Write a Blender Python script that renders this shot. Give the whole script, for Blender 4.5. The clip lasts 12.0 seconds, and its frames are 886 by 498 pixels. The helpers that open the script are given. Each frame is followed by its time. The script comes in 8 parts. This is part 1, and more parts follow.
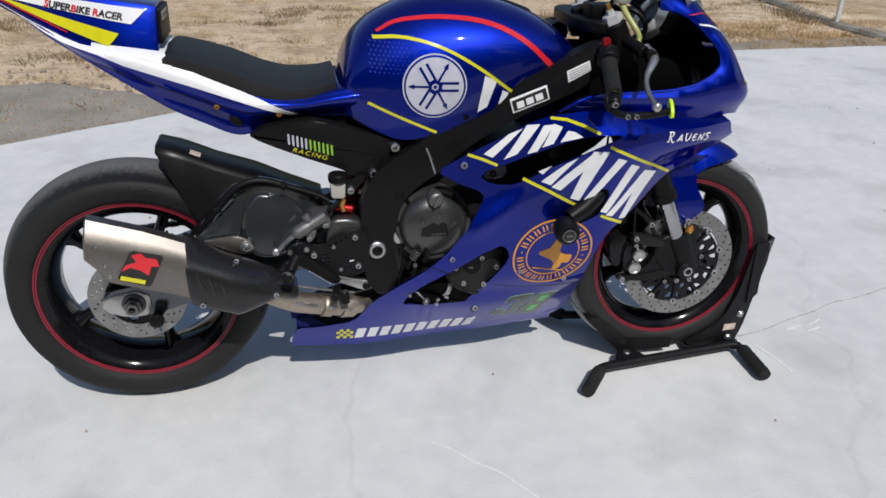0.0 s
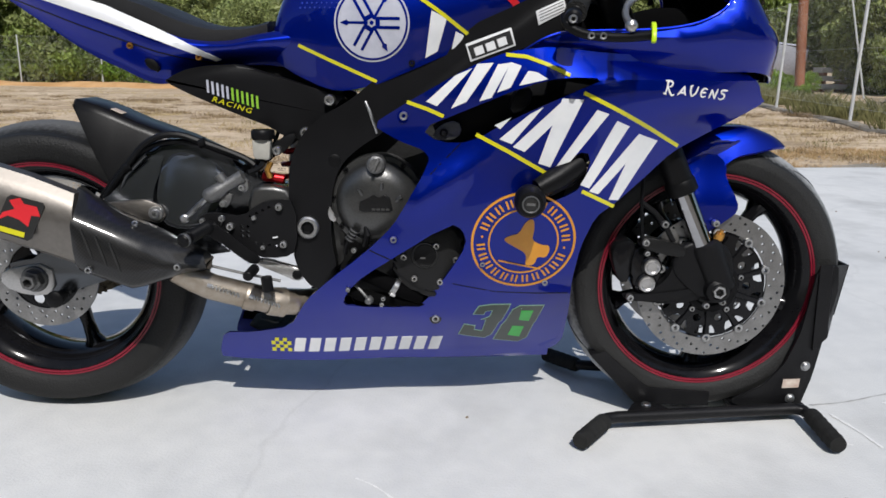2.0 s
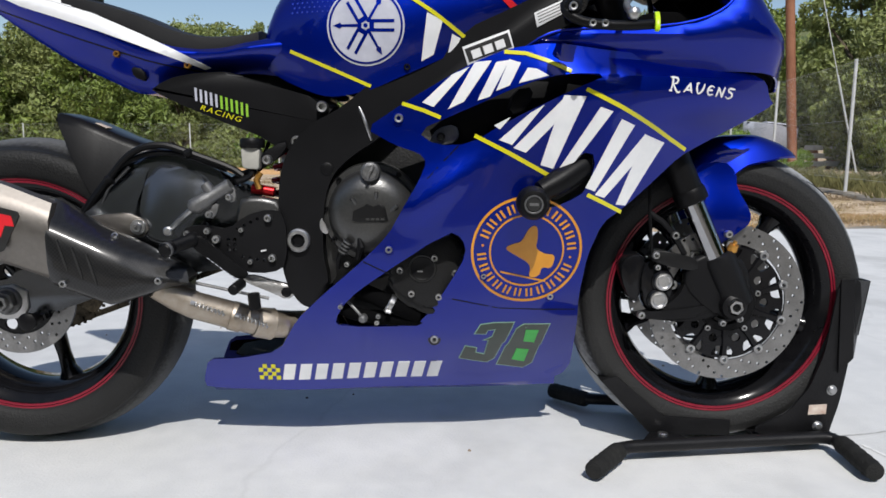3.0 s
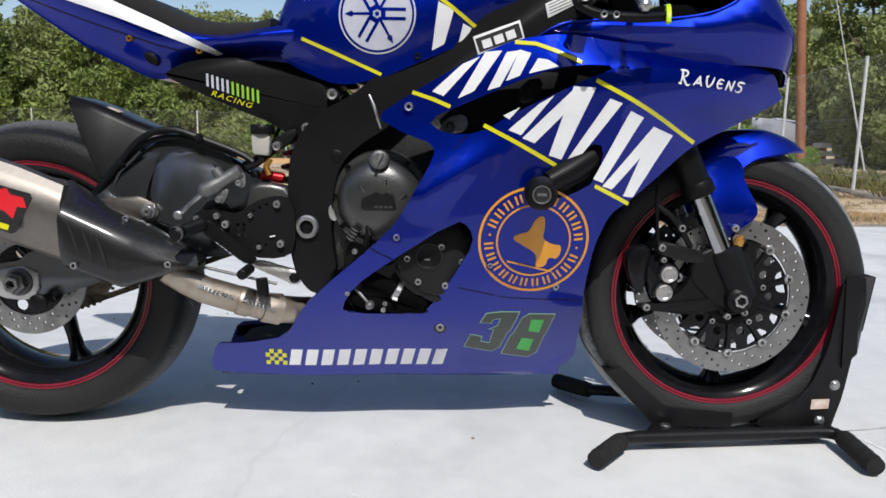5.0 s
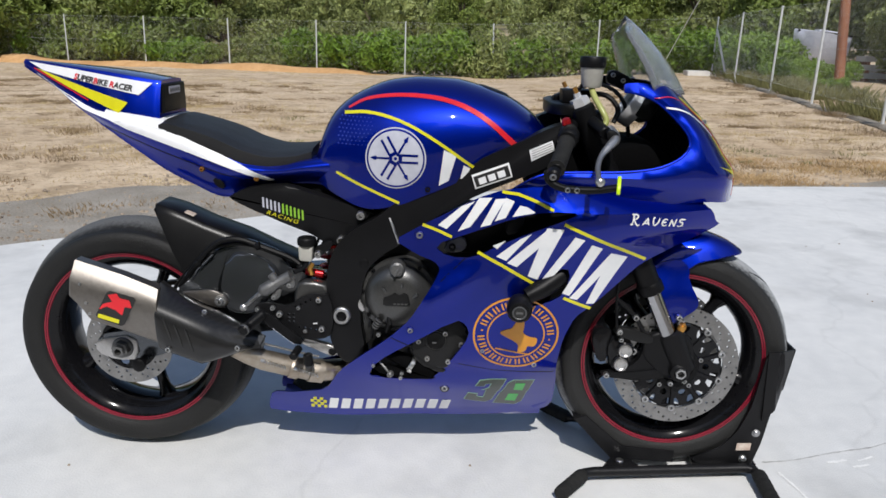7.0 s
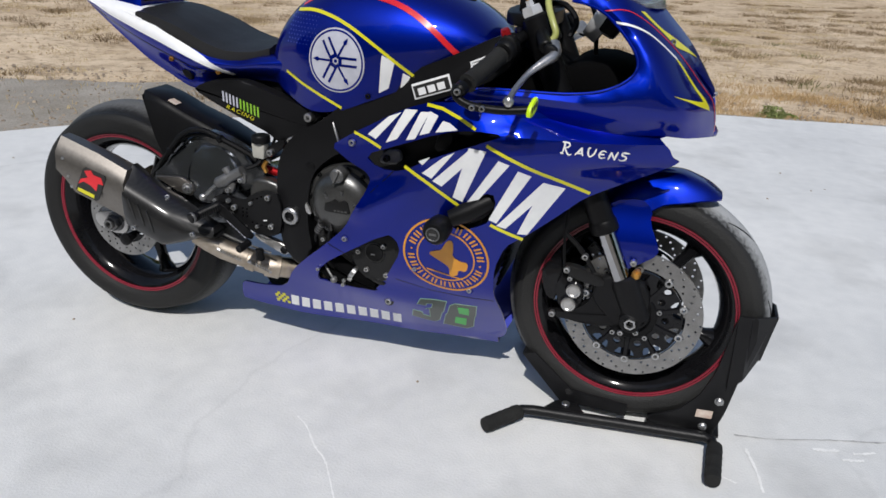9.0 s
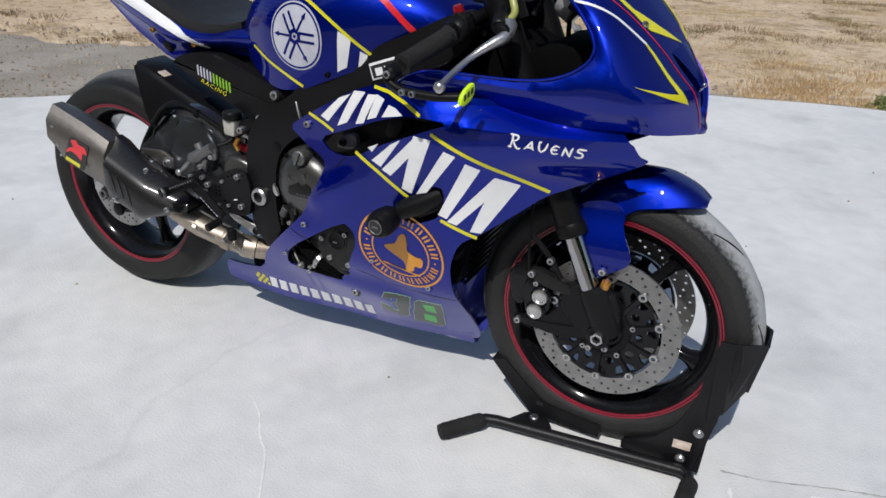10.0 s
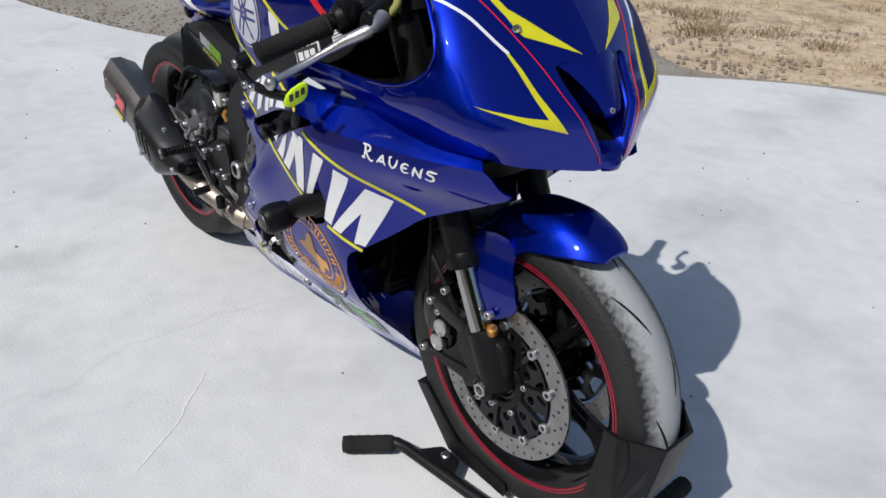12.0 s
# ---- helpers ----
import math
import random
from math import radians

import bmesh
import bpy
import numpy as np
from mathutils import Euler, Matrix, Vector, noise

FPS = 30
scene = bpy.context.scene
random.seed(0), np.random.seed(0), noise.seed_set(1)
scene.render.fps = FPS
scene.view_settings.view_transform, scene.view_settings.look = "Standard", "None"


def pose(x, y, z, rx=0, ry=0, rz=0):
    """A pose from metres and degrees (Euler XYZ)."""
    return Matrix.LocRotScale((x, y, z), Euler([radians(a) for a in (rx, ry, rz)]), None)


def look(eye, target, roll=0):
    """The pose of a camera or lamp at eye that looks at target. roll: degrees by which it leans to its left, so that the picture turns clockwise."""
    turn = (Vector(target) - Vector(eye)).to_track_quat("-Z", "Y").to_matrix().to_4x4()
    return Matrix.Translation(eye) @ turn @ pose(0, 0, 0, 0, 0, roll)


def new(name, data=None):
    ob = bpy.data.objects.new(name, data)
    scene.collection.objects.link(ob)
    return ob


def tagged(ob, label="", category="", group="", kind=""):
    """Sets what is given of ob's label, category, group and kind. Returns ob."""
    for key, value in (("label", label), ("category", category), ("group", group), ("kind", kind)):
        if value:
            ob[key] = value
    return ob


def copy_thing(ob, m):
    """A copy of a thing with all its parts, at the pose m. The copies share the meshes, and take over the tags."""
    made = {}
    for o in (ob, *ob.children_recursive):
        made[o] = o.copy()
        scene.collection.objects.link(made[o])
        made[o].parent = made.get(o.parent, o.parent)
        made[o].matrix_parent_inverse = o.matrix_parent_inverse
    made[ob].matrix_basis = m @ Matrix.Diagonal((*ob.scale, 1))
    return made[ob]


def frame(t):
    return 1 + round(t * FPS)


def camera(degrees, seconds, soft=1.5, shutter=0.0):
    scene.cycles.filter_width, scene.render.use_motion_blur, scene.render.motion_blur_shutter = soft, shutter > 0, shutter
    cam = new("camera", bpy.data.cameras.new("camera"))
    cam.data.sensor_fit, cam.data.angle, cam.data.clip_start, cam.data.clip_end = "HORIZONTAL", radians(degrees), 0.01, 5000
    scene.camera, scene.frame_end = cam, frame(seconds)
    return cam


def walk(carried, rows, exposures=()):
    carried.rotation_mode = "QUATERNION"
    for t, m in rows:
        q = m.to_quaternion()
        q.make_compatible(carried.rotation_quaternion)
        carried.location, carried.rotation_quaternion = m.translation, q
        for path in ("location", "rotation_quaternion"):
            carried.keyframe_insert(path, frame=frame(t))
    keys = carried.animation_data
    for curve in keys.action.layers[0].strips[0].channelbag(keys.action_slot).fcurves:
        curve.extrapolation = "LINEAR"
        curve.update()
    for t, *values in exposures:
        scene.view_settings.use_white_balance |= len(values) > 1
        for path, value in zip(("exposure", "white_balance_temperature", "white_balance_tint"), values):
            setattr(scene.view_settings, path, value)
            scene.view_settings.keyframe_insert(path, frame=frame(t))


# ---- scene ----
import collections

from mathutils.geometry import delaunay_2d_cdt

cam = camera(61.1, 12.0, soft=1.6)
ROWS = [
    (0.0, 0.3689, -1.7408, 1.2018, 64.065, -1.774, -11.516),
    (0.5, 0.5048, -1.6928, 1.1628, 65.816, -1.865, -7.843),
    (1.0, 0.6297, -1.6396, 1.1161, 68.565, -1.791, -4.587),
    (1.5, 0.7201, -1.6348, 0.9739, 72.110, -1.432, -2.341),
    (2.0, 0.7884, -1.5975, 0.7476, 75.917, -0.962, -0.960),
    (2.5, 0.7881, -1.5627, 0.6463, 79.796, -0.395, -0.891),
    (3.0, 0.7926, -1.5429, 0.6008, 82.276, -0.370, -1.136),
    (3.5, 0.7885, -1.5340, 0.5777, 82.676, -0.763, -1.123),
    (5.5, 0.7886, -1.5654, 0.6220, 80.604, -1.334, -0.558),
    (6.0, 0.7895, -1.5937, 0.7252, 79.047, -1.326, -0.496),
    (6.5, 0.7835, -1.6928, 0.9135, 76.787, -1.353, 0.138),
    (7.0, 0.8344, -1.8444, 1.0833, 73.987, -1.491, 1.830),
    (7.5, 0.9406, -1.8904, 1.1067, 71.331, -1.761, 4.970),
    (9.5, 1.5322, -1.5616, 1.0937, 65.330, -2.902, 22.591),
    (10.0, 1.6575, -1.4398, 1.1007, 64.215, -2.597, 27.292),
    (10.5, 1.8276, -1.3307, 1.1255, 63.225, -2.106, 32.148),
    (11.0, 1.9186, -1.1939, 1.1225, 62.377, -1.712, 37.676),
    (11.5, 1.9956, -1.0181, 1.1368, 61.538, -1.552, 43.550),
    (12.0, 2.0869, -0.8738, 1.1427, 60.624, -1.683, 49.552),
]
walk(cam, [(t, pose(x, y, z, rx, ry, rz)) for t, x, y, z, rx, ry, rz in ROWS], exposures=[(0.0, -0.04), (1.5, 0.04), (3.0, 0.14), (5.5, 0.22), (6.5, 0.17), (7.5, 0.08), (9.5, 0.0), (12.0, 0.05)])

# world and sun: clear noon-ish sky, sun behind the camera
SUN_FROM = Vector((0.08, -0.87, 1.0)).normalized()
world = bpy.data.worlds.new("sky")
world.use_nodes = True
scene.world = world
sky = world.node_tree.nodes.new("ShaderNodeTexSky")
sky.sky_type = "NISHITA"
sky.sun_disc = False
sky.sun_elevation = math.asin(SUN_FROM.z)
sky.sun_rotation = math.atan2(SUN_FROM.x, SUN_FROM.y)
background = world.node_tree.nodes["Background"]
background.inputs["Strength"].default_value = 0.10
world.node_tree.links.new(sky.outputs[0], background.inputs["Color"])
sun = new("sun", bpy.data.lights.new("sun", "SUN"))
sun.data.energy = 3.6
sun.data.angle = radians(0.55)
sun.data.color = (1.0, 0.975, 0.94)
sun.matrix_world = look(SUN_FROM * 50, (0, 0, 0))

# ---- materials ----
def surface(name, a, b, scale=6.0, rough=0.5, metal=0.0, bump=0.0, fine=60.0, coat=0.0, spread=0.12, bump_scale=None, mixing=(0.35, 0.65), spec=0.5):
    """Two tones mixed by broad and fine noise, with uneven gloss and fine relief."""
    m = bpy.data.materials.new(name)
    m.use_nodes = True
    n, l = m.node_tree.nodes, m.node_tree.links
    p = n["Principled BSDF"]
    tc = n.new("ShaderNodeTexCoord")
    broad, small = n.new("ShaderNodeTexNoise"), n.new("ShaderNodeTexNoise")
    for tex, s in ((broad, scale), (small, fine)):
        tex.inputs["Scale"].default_value = s
        tex.inputs["Detail"].default_value = 5
        l.new(tc.outputs["Object"], tex.inputs["Vector"])
    mean = n.new("ShaderNodeMath")
    mean.operation = "MULTIPLY_ADD"
    mean.inputs[1].default_value = 0.4
    l.new(small.outputs["Fac"], mean.inputs[0])
    share = n.new("ShaderNodeMath")
    share.operation = "MULTIPLY"
    share.inputs[1].default_value = 0.6
    l.new(broad.outputs["Fac"], share.inputs[0])
    l.new(share.outputs[0], mean.inputs[2])
    ramp = n.new("ShaderNodeValToRGB")
    ramp.color_ramp.elements[0].position, ramp.color_ramp.elements[1].position = mixing
    ramp.color_ramp.elements[0].color, ramp.color_ramp.elements[1].color = (*a, 1), (*b, 1)
    l.new(mean.outputs[0], ramp.inputs["Fac"])
    l.new(ramp.outputs["Color"], p.inputs["Base Color"])
    gloss = n.new("ShaderNodeMapRange")
    gloss.inputs["To Min"].default_value = max(0.02, rough - spread)
    gloss.inputs["To Max"].default_value = min(1.0, rough + spread)
    l.new(mean.outputs[0], gloss.inputs["Value"])
    l.new(gloss.outputs[0], p.inputs["Roughness"])
    p.inputs["Metallic"].default_value = metal
    p.inputs["Specular IOR Level"].default_value = spec
    p.inputs["Coat Weight"].default_value = coat
    p.inputs["Coat Roughness"].default_value = 0.04
    if bump:
        relief = n.new("ShaderNodeTexNoise")
        relief.inputs["Scale"].default_value = bump_scale or fine
        relief.inputs["Detail"].default_value = 6
        l.new(tc.outputs["Object"], relief.inputs["Vector"])
        bm_ = n.new("ShaderNodeBump")
        bm_.inputs["Strength"].default_value = bump
        bm_.inputs["Distance"].default_value = 0.01
        l.new(relief.outputs["Fac"], bm_.inputs["Height"])
        l.new(bm_.outputs[0], p.inputs["Normal"])
    return m


BLUE = surface("blue_metallic_paint", (0.0010, 0.0125, 0.255), (0.0015, 0.0165, 0.315), 3, 0.47, 1.0, 0.0, 900, coat=1.0, spread=0.03, spec=0.15)
BLUE.node_tree.nodes["Principled BSDF"].inputs["Coat IOR"].default_value = 1.41
BLUE.node_tree.nodes["Principled BSDF"].inputs["Specular Tint"].default_value = (0.03, 0.07, 0.65, 1)


def painted_sheen(m):
    """Pale film painted on the lowest panels for the slab's reflection, thinning in ragged clouds."""
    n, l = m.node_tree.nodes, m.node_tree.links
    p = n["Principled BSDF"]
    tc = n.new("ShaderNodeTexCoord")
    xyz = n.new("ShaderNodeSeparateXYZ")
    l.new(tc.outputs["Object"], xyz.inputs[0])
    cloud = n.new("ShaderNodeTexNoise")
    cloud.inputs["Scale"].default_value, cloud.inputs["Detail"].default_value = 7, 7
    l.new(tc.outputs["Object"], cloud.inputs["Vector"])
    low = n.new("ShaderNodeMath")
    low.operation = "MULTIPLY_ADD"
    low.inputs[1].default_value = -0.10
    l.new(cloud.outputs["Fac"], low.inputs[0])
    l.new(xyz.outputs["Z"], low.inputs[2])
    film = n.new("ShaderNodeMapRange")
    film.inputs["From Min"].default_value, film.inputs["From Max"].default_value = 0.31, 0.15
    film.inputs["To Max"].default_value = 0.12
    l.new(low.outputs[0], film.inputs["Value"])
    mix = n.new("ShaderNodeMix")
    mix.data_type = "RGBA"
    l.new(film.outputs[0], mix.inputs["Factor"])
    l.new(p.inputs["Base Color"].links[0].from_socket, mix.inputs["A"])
    # pale grey put into the paint as the slab's reflection
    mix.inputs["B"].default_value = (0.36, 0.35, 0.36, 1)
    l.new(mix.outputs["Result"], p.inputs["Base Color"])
    # the same painted reflection as sheen, stronger at flat angles
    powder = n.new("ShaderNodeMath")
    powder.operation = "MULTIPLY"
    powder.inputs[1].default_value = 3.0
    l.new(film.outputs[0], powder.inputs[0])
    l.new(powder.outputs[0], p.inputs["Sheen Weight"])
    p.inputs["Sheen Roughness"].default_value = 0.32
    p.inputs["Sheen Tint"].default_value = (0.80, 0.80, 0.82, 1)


painted_sheen(BLUE)
WHITE = surface("white_vinyl", (0.70, 0.71, 0.73), (0.80, 0.80, 0.80), 9, 0.30, coat=0.5, spread=0.06)
FADED_WHITE = surface("faded_white_vinyl", (0.40, 0.41, 0.48), (0.52, 0.53, 0.60), 9, 0.34, coat=0.5, spread=0.06)
DOT_BLUE = surface("pale_blue_vinyl", (0.010, 0.028, 0.36), (0.016, 0.040, 0.42), 9, 0.4, spread=0.06)
YELLOW = surface("yellow_vinyl", (0.58, 0.54, 0.008), (0.68, 0.64, 0.015), 9, 0.32, coat=0.4, spread=0.06)
RED = surface("red_vinyl", (0.55, 0.012, 0.02), (0.68, 0.02, 0.03), 9, 0.32, coat=0.4, spread=0.06)
RIM_RED = surface("red_rim_tape", (0.16, 0.006, 0.018), (0.22, 0.010, 0.026), 9, 0.35, spread=0.06)
ORANGE = surface("orange_vinyl", (0.60, 0.24, 0.008), (0.70, 0.30, 0.015), 9, 0.35, coat=0.3, spread=0.06)
GREEN = surface("green_vinyl", (0.02, 0.40, 0.04), (0.03, 0.52, 0.06), 9, 0.35, coat=0.3, spread=0.06)
GREEN_PALE = surface("pale_green_vinyl", (0.20, 0.42, 0.03), (0.28, 0.52, 0.05), 9, 0.4, spread=0.06)
LIME = surface("lime_plastic", (0.50, 0.72, 0.01), (0.60, 0.80, 0.02), 9, 0.4, spread=0.06)
MINT = surface("mint_vinyl", (0.20, 0.36, 0.27), (0.28, 0.44, 0.34), 9, 0.35, coat=0.3, spread=0.06)
NUMBER_DARK = surface("dark_green_vinyl", (0.022, 0.034, 0.026), (0.034, 0.048, 0.038), 9, 0.35, coat=0.3, spread=0.06)
INK = surface("black_vinyl", (0.012, 0.012, 0.012), (0.02, 0.02, 0.02), 9, 0.4, spread=0.06)
FRAME_BLACK = surface("satin_black_alloy", (0.005, 0.005, 0.0055), (0.010, 0.010, 0.011), 7, 0.40, 0.0, 0.05, 500, spread=0.06, spec=0.14)
PLASTIC = surface("black_plastic", (0.003, 0.003, 0.0035), (0.006, 0.006, 0.0066), 8, 0.42, 0.0, 0.06, 400, spread=0.10, spec=0.16)
MATT = surface("matt_black_plastic", (0.0018, 0.0018, 0.002), (0.0032, 0.0032, 0.0035), 9, 0.85, 0.0, 0.1, 300, spread=0.1, spec=0.04)
HUGGER = surface("satin_black_plastic", (0.0045, 0.0045, 0.005), (0.008, 0.008, 0.0085), 8, 0.30, 0.0, 0.02, 300, spread=0.08, spec=0.14)
ENGINE = surface("engine_black", (0.008, 0.008, 0.0085), (0.014, 0.014, 0.014), 12, 0.36, 0.1, 0.08, 260, spread=0.1, spec=0.25)
COVER_METAL = surface("dark_cover_metal", (0.085, 0.085, 0.085), (0.120, 0.120, 0.118), 10, 0.34, 0.8, 0.06, 260, spread=0.08)
GLOSS_BLACK = surface("gloss_black_paint", (0.004, 0.004, 0.005), (0.008, 0.008, 0.009), 8, 0.11, coat=0.0, spread=0.03, spec=0.22)
ARM_BLACK = surface("swingarm_black", (0.105, 0.112, 0.122), (0.135, 0.142, 0.152), 6, 0.18, 0.85, 0.03, 400, spread=0.06, spec=0.35)
ALLOY = surface("bare_alloy", (0.42, 0.41, 0.40), (0.58, 0.57, 0.56), 20, 0.36, 0.9, 0.1, 220)
SILVER = surface("silver_paint", (0.50, 0.50, 0.51), (0.62, 0.62, 0.63), 20, 0.25, 0.35, spread=0.06)
BOLT = surface("zinc_bolt", (0.40, 0.40, 0.40), (0.58, 0.58, 0.58), 60, 0.38, 1.0)
CHROME = surface("hard_chrome", (0.36, 0.36, 0.37), (0.44, 0.44, 0.45), 20, 0.10, 1.0, spread=0.04)
MUFFLER = surface("brushed_titanium", (0.205, 0.188, 0.170), (0.270, 0.250, 0.228), 5, 0.48, 1.0, 0.02, 120)
PIPE = surface("heat_tinted_steel", (0.34, 0.28, 0.215), (0.46, 0.41, 0.35), 14, 0.48, 0.95, 0.06, 90)
DISC = surface("brake_steel", (0.22, 0.215, 0.21), (0.32, 0.315, 0.31), 30, 0.38, 0.85, 0.06, 300)
FOAM = surface("seat_foam", (0.012, 0.012, 0.013), (0.020, 0.020, 0.021), 10, 0.50, 0, 0.15, 700, spec=0.3)
GRIP = surface("grip_rubber", (0.012, 0.012, 0.012), (0.024, 0.024, 0.023), 30, 0.8, 0, 0.6, 350, spec=0.2)
CLEAR_TANK = surface("fluid_reservoir_plastic", (0.30, 0.29, 0.26), (0.40, 0.39, 0.35), 9, 0.35, spread=0.08)
HOSE = surface("fluid_hose", (0.32, 0.34, 0.10), (0.42, 0.42, 0.16), 9, 0.35, spread=0.08)
RED_ANODISED = surface("red_anodised", (0.35, 0.008, 0.012), (0.5, 0.015, 0.02), 12, 0.3, 0.7)
GOLD_ANODISED = surface("gold_anodised", (0.50, 0.24, 0.05), (0.66, 0.34, 0.08), 12, 0.3, 0.8)
PLATE_BLACK = surface("powder_coated_steel", (0.006, 0.006, 0.007), (0.013, 0.013, 0.014), 9, 0.42, 0.2, 0.1, 320, spread=0.12, spec=0.25)
CHAIN = surface("oiled_chain", (0.03, 0.026, 0.02), (0.12, 0.10, 0.07), 40, 0.4, 0.8, 0.2, 200)
CAST = surface("cast_alloy", (0.13, 0.13, 0.13), (0.20, 0.20, 0.20), 30, 0.5, 0.8, 0.15, 220)
STICKER = surface("worn_paper_label", (0.42, 0.30, 0.24), (0.62, 0.55, 0.48), 80, 0.6)


def tyre_material(name, band, worn, a=0.007, b=0.013):
    """Rubber with a scuffed, chalky strip along the middle of the tread."""
    m = surface(name, (a, a, a), (b, b, b), 7, 0.62, 0, 0.25, 240, spread=0.12, spec=0.3)
    n, l = m.node_tree.nodes, m.node_tree.links
    p = n["Principled BSDF"]
    tc = n.new("ShaderNodeTexCoord")
    xyz = n.new("ShaderNodeSeparateXYZ")
    l.new(tc.outputs["Object"], xyz.inputs[0])
    grain = n.new("ShaderNodeTexNoise")
    grain.inputs["Scale"].default_value = 120
    grain.inputs["Detail"].default_value = 8
    l.new(tc.outputs["Object"], grain.inputs["Vector"])
    off = n.new("ShaderNodeMath")
    off.operation = "ABSOLUTE"
    l.new(xyz.outputs["Y"], off.inputs[0])
    wobble = n.new("ShaderNodeMath")
    wobble.operation = "MULTIPLY_ADD"
    wobble.inputs[1].default_value = 0.030
    l.new(grain.outputs["Fac"], wobble.inputs[0])
    l.new(off.outputs[0], wobble.inputs[2])
    edge = n.new("ShaderNodeMapRange")
    edge.inputs["From Min"].default_value, edge.inputs["From Max"].default_value = band + 0.026, band + 0.002
    l.new(wobble.outputs[0], edge.inputs["Value"])
    amount = n.new("ShaderNodeMath")
    amount.operation = "MULTIPLY"
    amount.inputs[1].default_value = worn
    l.new(edge.outputs[0], amount.inputs[0])
    mix = n.new("ShaderNodeMix")
    mix.data_type = "RGBA"
    l.new(p.inputs["Base Color"].links[0].from_socket, mix.inputs["A"])
    mix.inputs["B"].default_value = (0.36, 0.37, 0.38, 1)
    l.new(amount.outputs[0], mix.inputs["Factor"])
    l.new(mix.outputs["Result"], p.inputs["Base Color"])
    return m


FRONT_RUBBER = tyre_material("front_tyre_rubber", 0.035, 0.85, 0.011, 0.020)
REAR_RUBBER = tyre_material("rear_tyre_rubber", 0.042, 0.24)


def carbon_material():
    m = surface("carbon_weave", (0.010, 0.010, 0.011), (0.020, 0.020, 0.021), 9, 0.40, 0, 0, 100, coat=0.6, spread=0.05, spec=0.2)
    n, l = m.node_tree.nodes, m.node_tree.links
    p = n["Principled BSDF"]
    tc = n.new("ShaderNodeTexCoord")
    p.inputs["Coat Roughness"].default_value = 0.12
    check = n.new("ShaderNodeTexChecker")
    check.inputs["Scale"].default_value = 300
    check.inputs["Color1"].default_value, check.inputs["Color2"].default_value = (0.007, 0.007, 0.0075, 1), (0.015, 0.015, 0.0155, 1)
    l.new(tc.outputs["Object"], check.inputs["Vector"])
    l.new(check.outputs["Color"], p.inputs["Base Color"])
    return m


CARBON = carbon_material()


def screen_material():
    m = bpy.data.materials.new("tinted_screen")
    m.use_nodes = True
    p = m.node_tree.nodes["Principled BSDF"]
    p.inputs["Base Color"].default_value = (0.80, 0.84, 0.88, 1)
    p.inputs["Roughness"].default_value = 0.04
    p.inputs["IOR"].default_value = 1.15
    p.inputs["Transmission Weight"].default_value = 0.90
    return m


SCREEN = screen_material()


def concrete_material():
    """Painted pale concrete: broad pale clouds, faint dark scuffs, hairline cracks and specks."""
    m = surface("pale_concrete", (0.535, 0.54, 0.54), (0.655, 0.655, 0.645), 1.1, 0.75, 0, 0.18, 14, spread=0.1, bump_scale=160)
    n, l = m.node_tree.nodes, m.node_tree.links
    p = n["Principled BSDF"]
    tc = n.new("ShaderNodeTexCoord")
    warp = n.new("ShaderNodeTexNoise")
    warp.inputs["Scale"].default_value, warp.inputs["Detail"].default_value = 1.3, 6
    l.new(tc.outputs["Object"], warp.inputs["Vector"])
    bent = n.new("ShaderNodeMix")
    bent.data_type = "VECTOR"
    bent.inputs["Factor"].default_value = 0.35
    l.new(tc.outputs["Object"], bent.inputs["A"])
    l.new(warp.outputs["Color"], bent.inputs["B"])
    cell = n.new("ShaderNodeTexVoronoi")
    cell.feature = "DISTANCE_TO_EDGE"
    cell.inputs["Scale"].default_value = 0.45
    l.new(bent.outputs["Result"], cell.inputs["Vector"])
    crack = n.new("ShaderNodeMapRange")
    crack.inputs["From Min"].default_value, crack.inputs["From Max"].default_value = 0.0, 0.003
    crack.inputs["To Min"].default_value, crack.inputs["To Max"].default_value = 0.93, 1.0
    l.new(cell.outputs["Distance"], crack.inputs["Value"])
    stain = n.new("ShaderNodeTexNoise")
    stain.inputs["Scale"].default_value, stain.inputs["Detail"].default_value = 2.6, 9
    l.new(tc.outputs["Object"], stain.inputs["Vector"])
    faint = n.new("ShaderNodeMapRange")
    faint.inputs["From Min"].default_value, faint.inputs["From Max"].default_value = 0.30, 0.48
    faint.inputs["To Min"].default_value, faint.inputs["To Max"].default_value = 0.82, 1.0
    l.new(stain.outputs["Fac"], faint.inputs["Value"])
    both = n.new("ShaderNodeMath")
    both.operation = "MULTIPLY"
    l.new(crack.outputs[0], both.inputs[0])
    l.new(faint.outputs[0], both.inputs[1])
    mul = n.new("ShaderNodeMix")
    mul.data_type, mul.blend_type = "RGBA", "MULTIPLY"
    mul.inputs["Factor"].default_value = 1
    l.new(p.inputs["Base Color"].links[0].from_socket, mul.inputs["A"])
    l.new(both.outputs[0], mul.inputs["B"])
    l.new(mul.outputs["Result"], p.inputs["Base Color"])
    return m


CONCRETE = concrete_material()
SAND_PLAIN = surface("dry_sand", (0.44, 0.330, 0.215), (0.64, 0.512, 0.365), 0.55, 0.92, 0, 1.0, 7, spread=0.05, bump_scale=14, mixing=(0.36, 0.60))


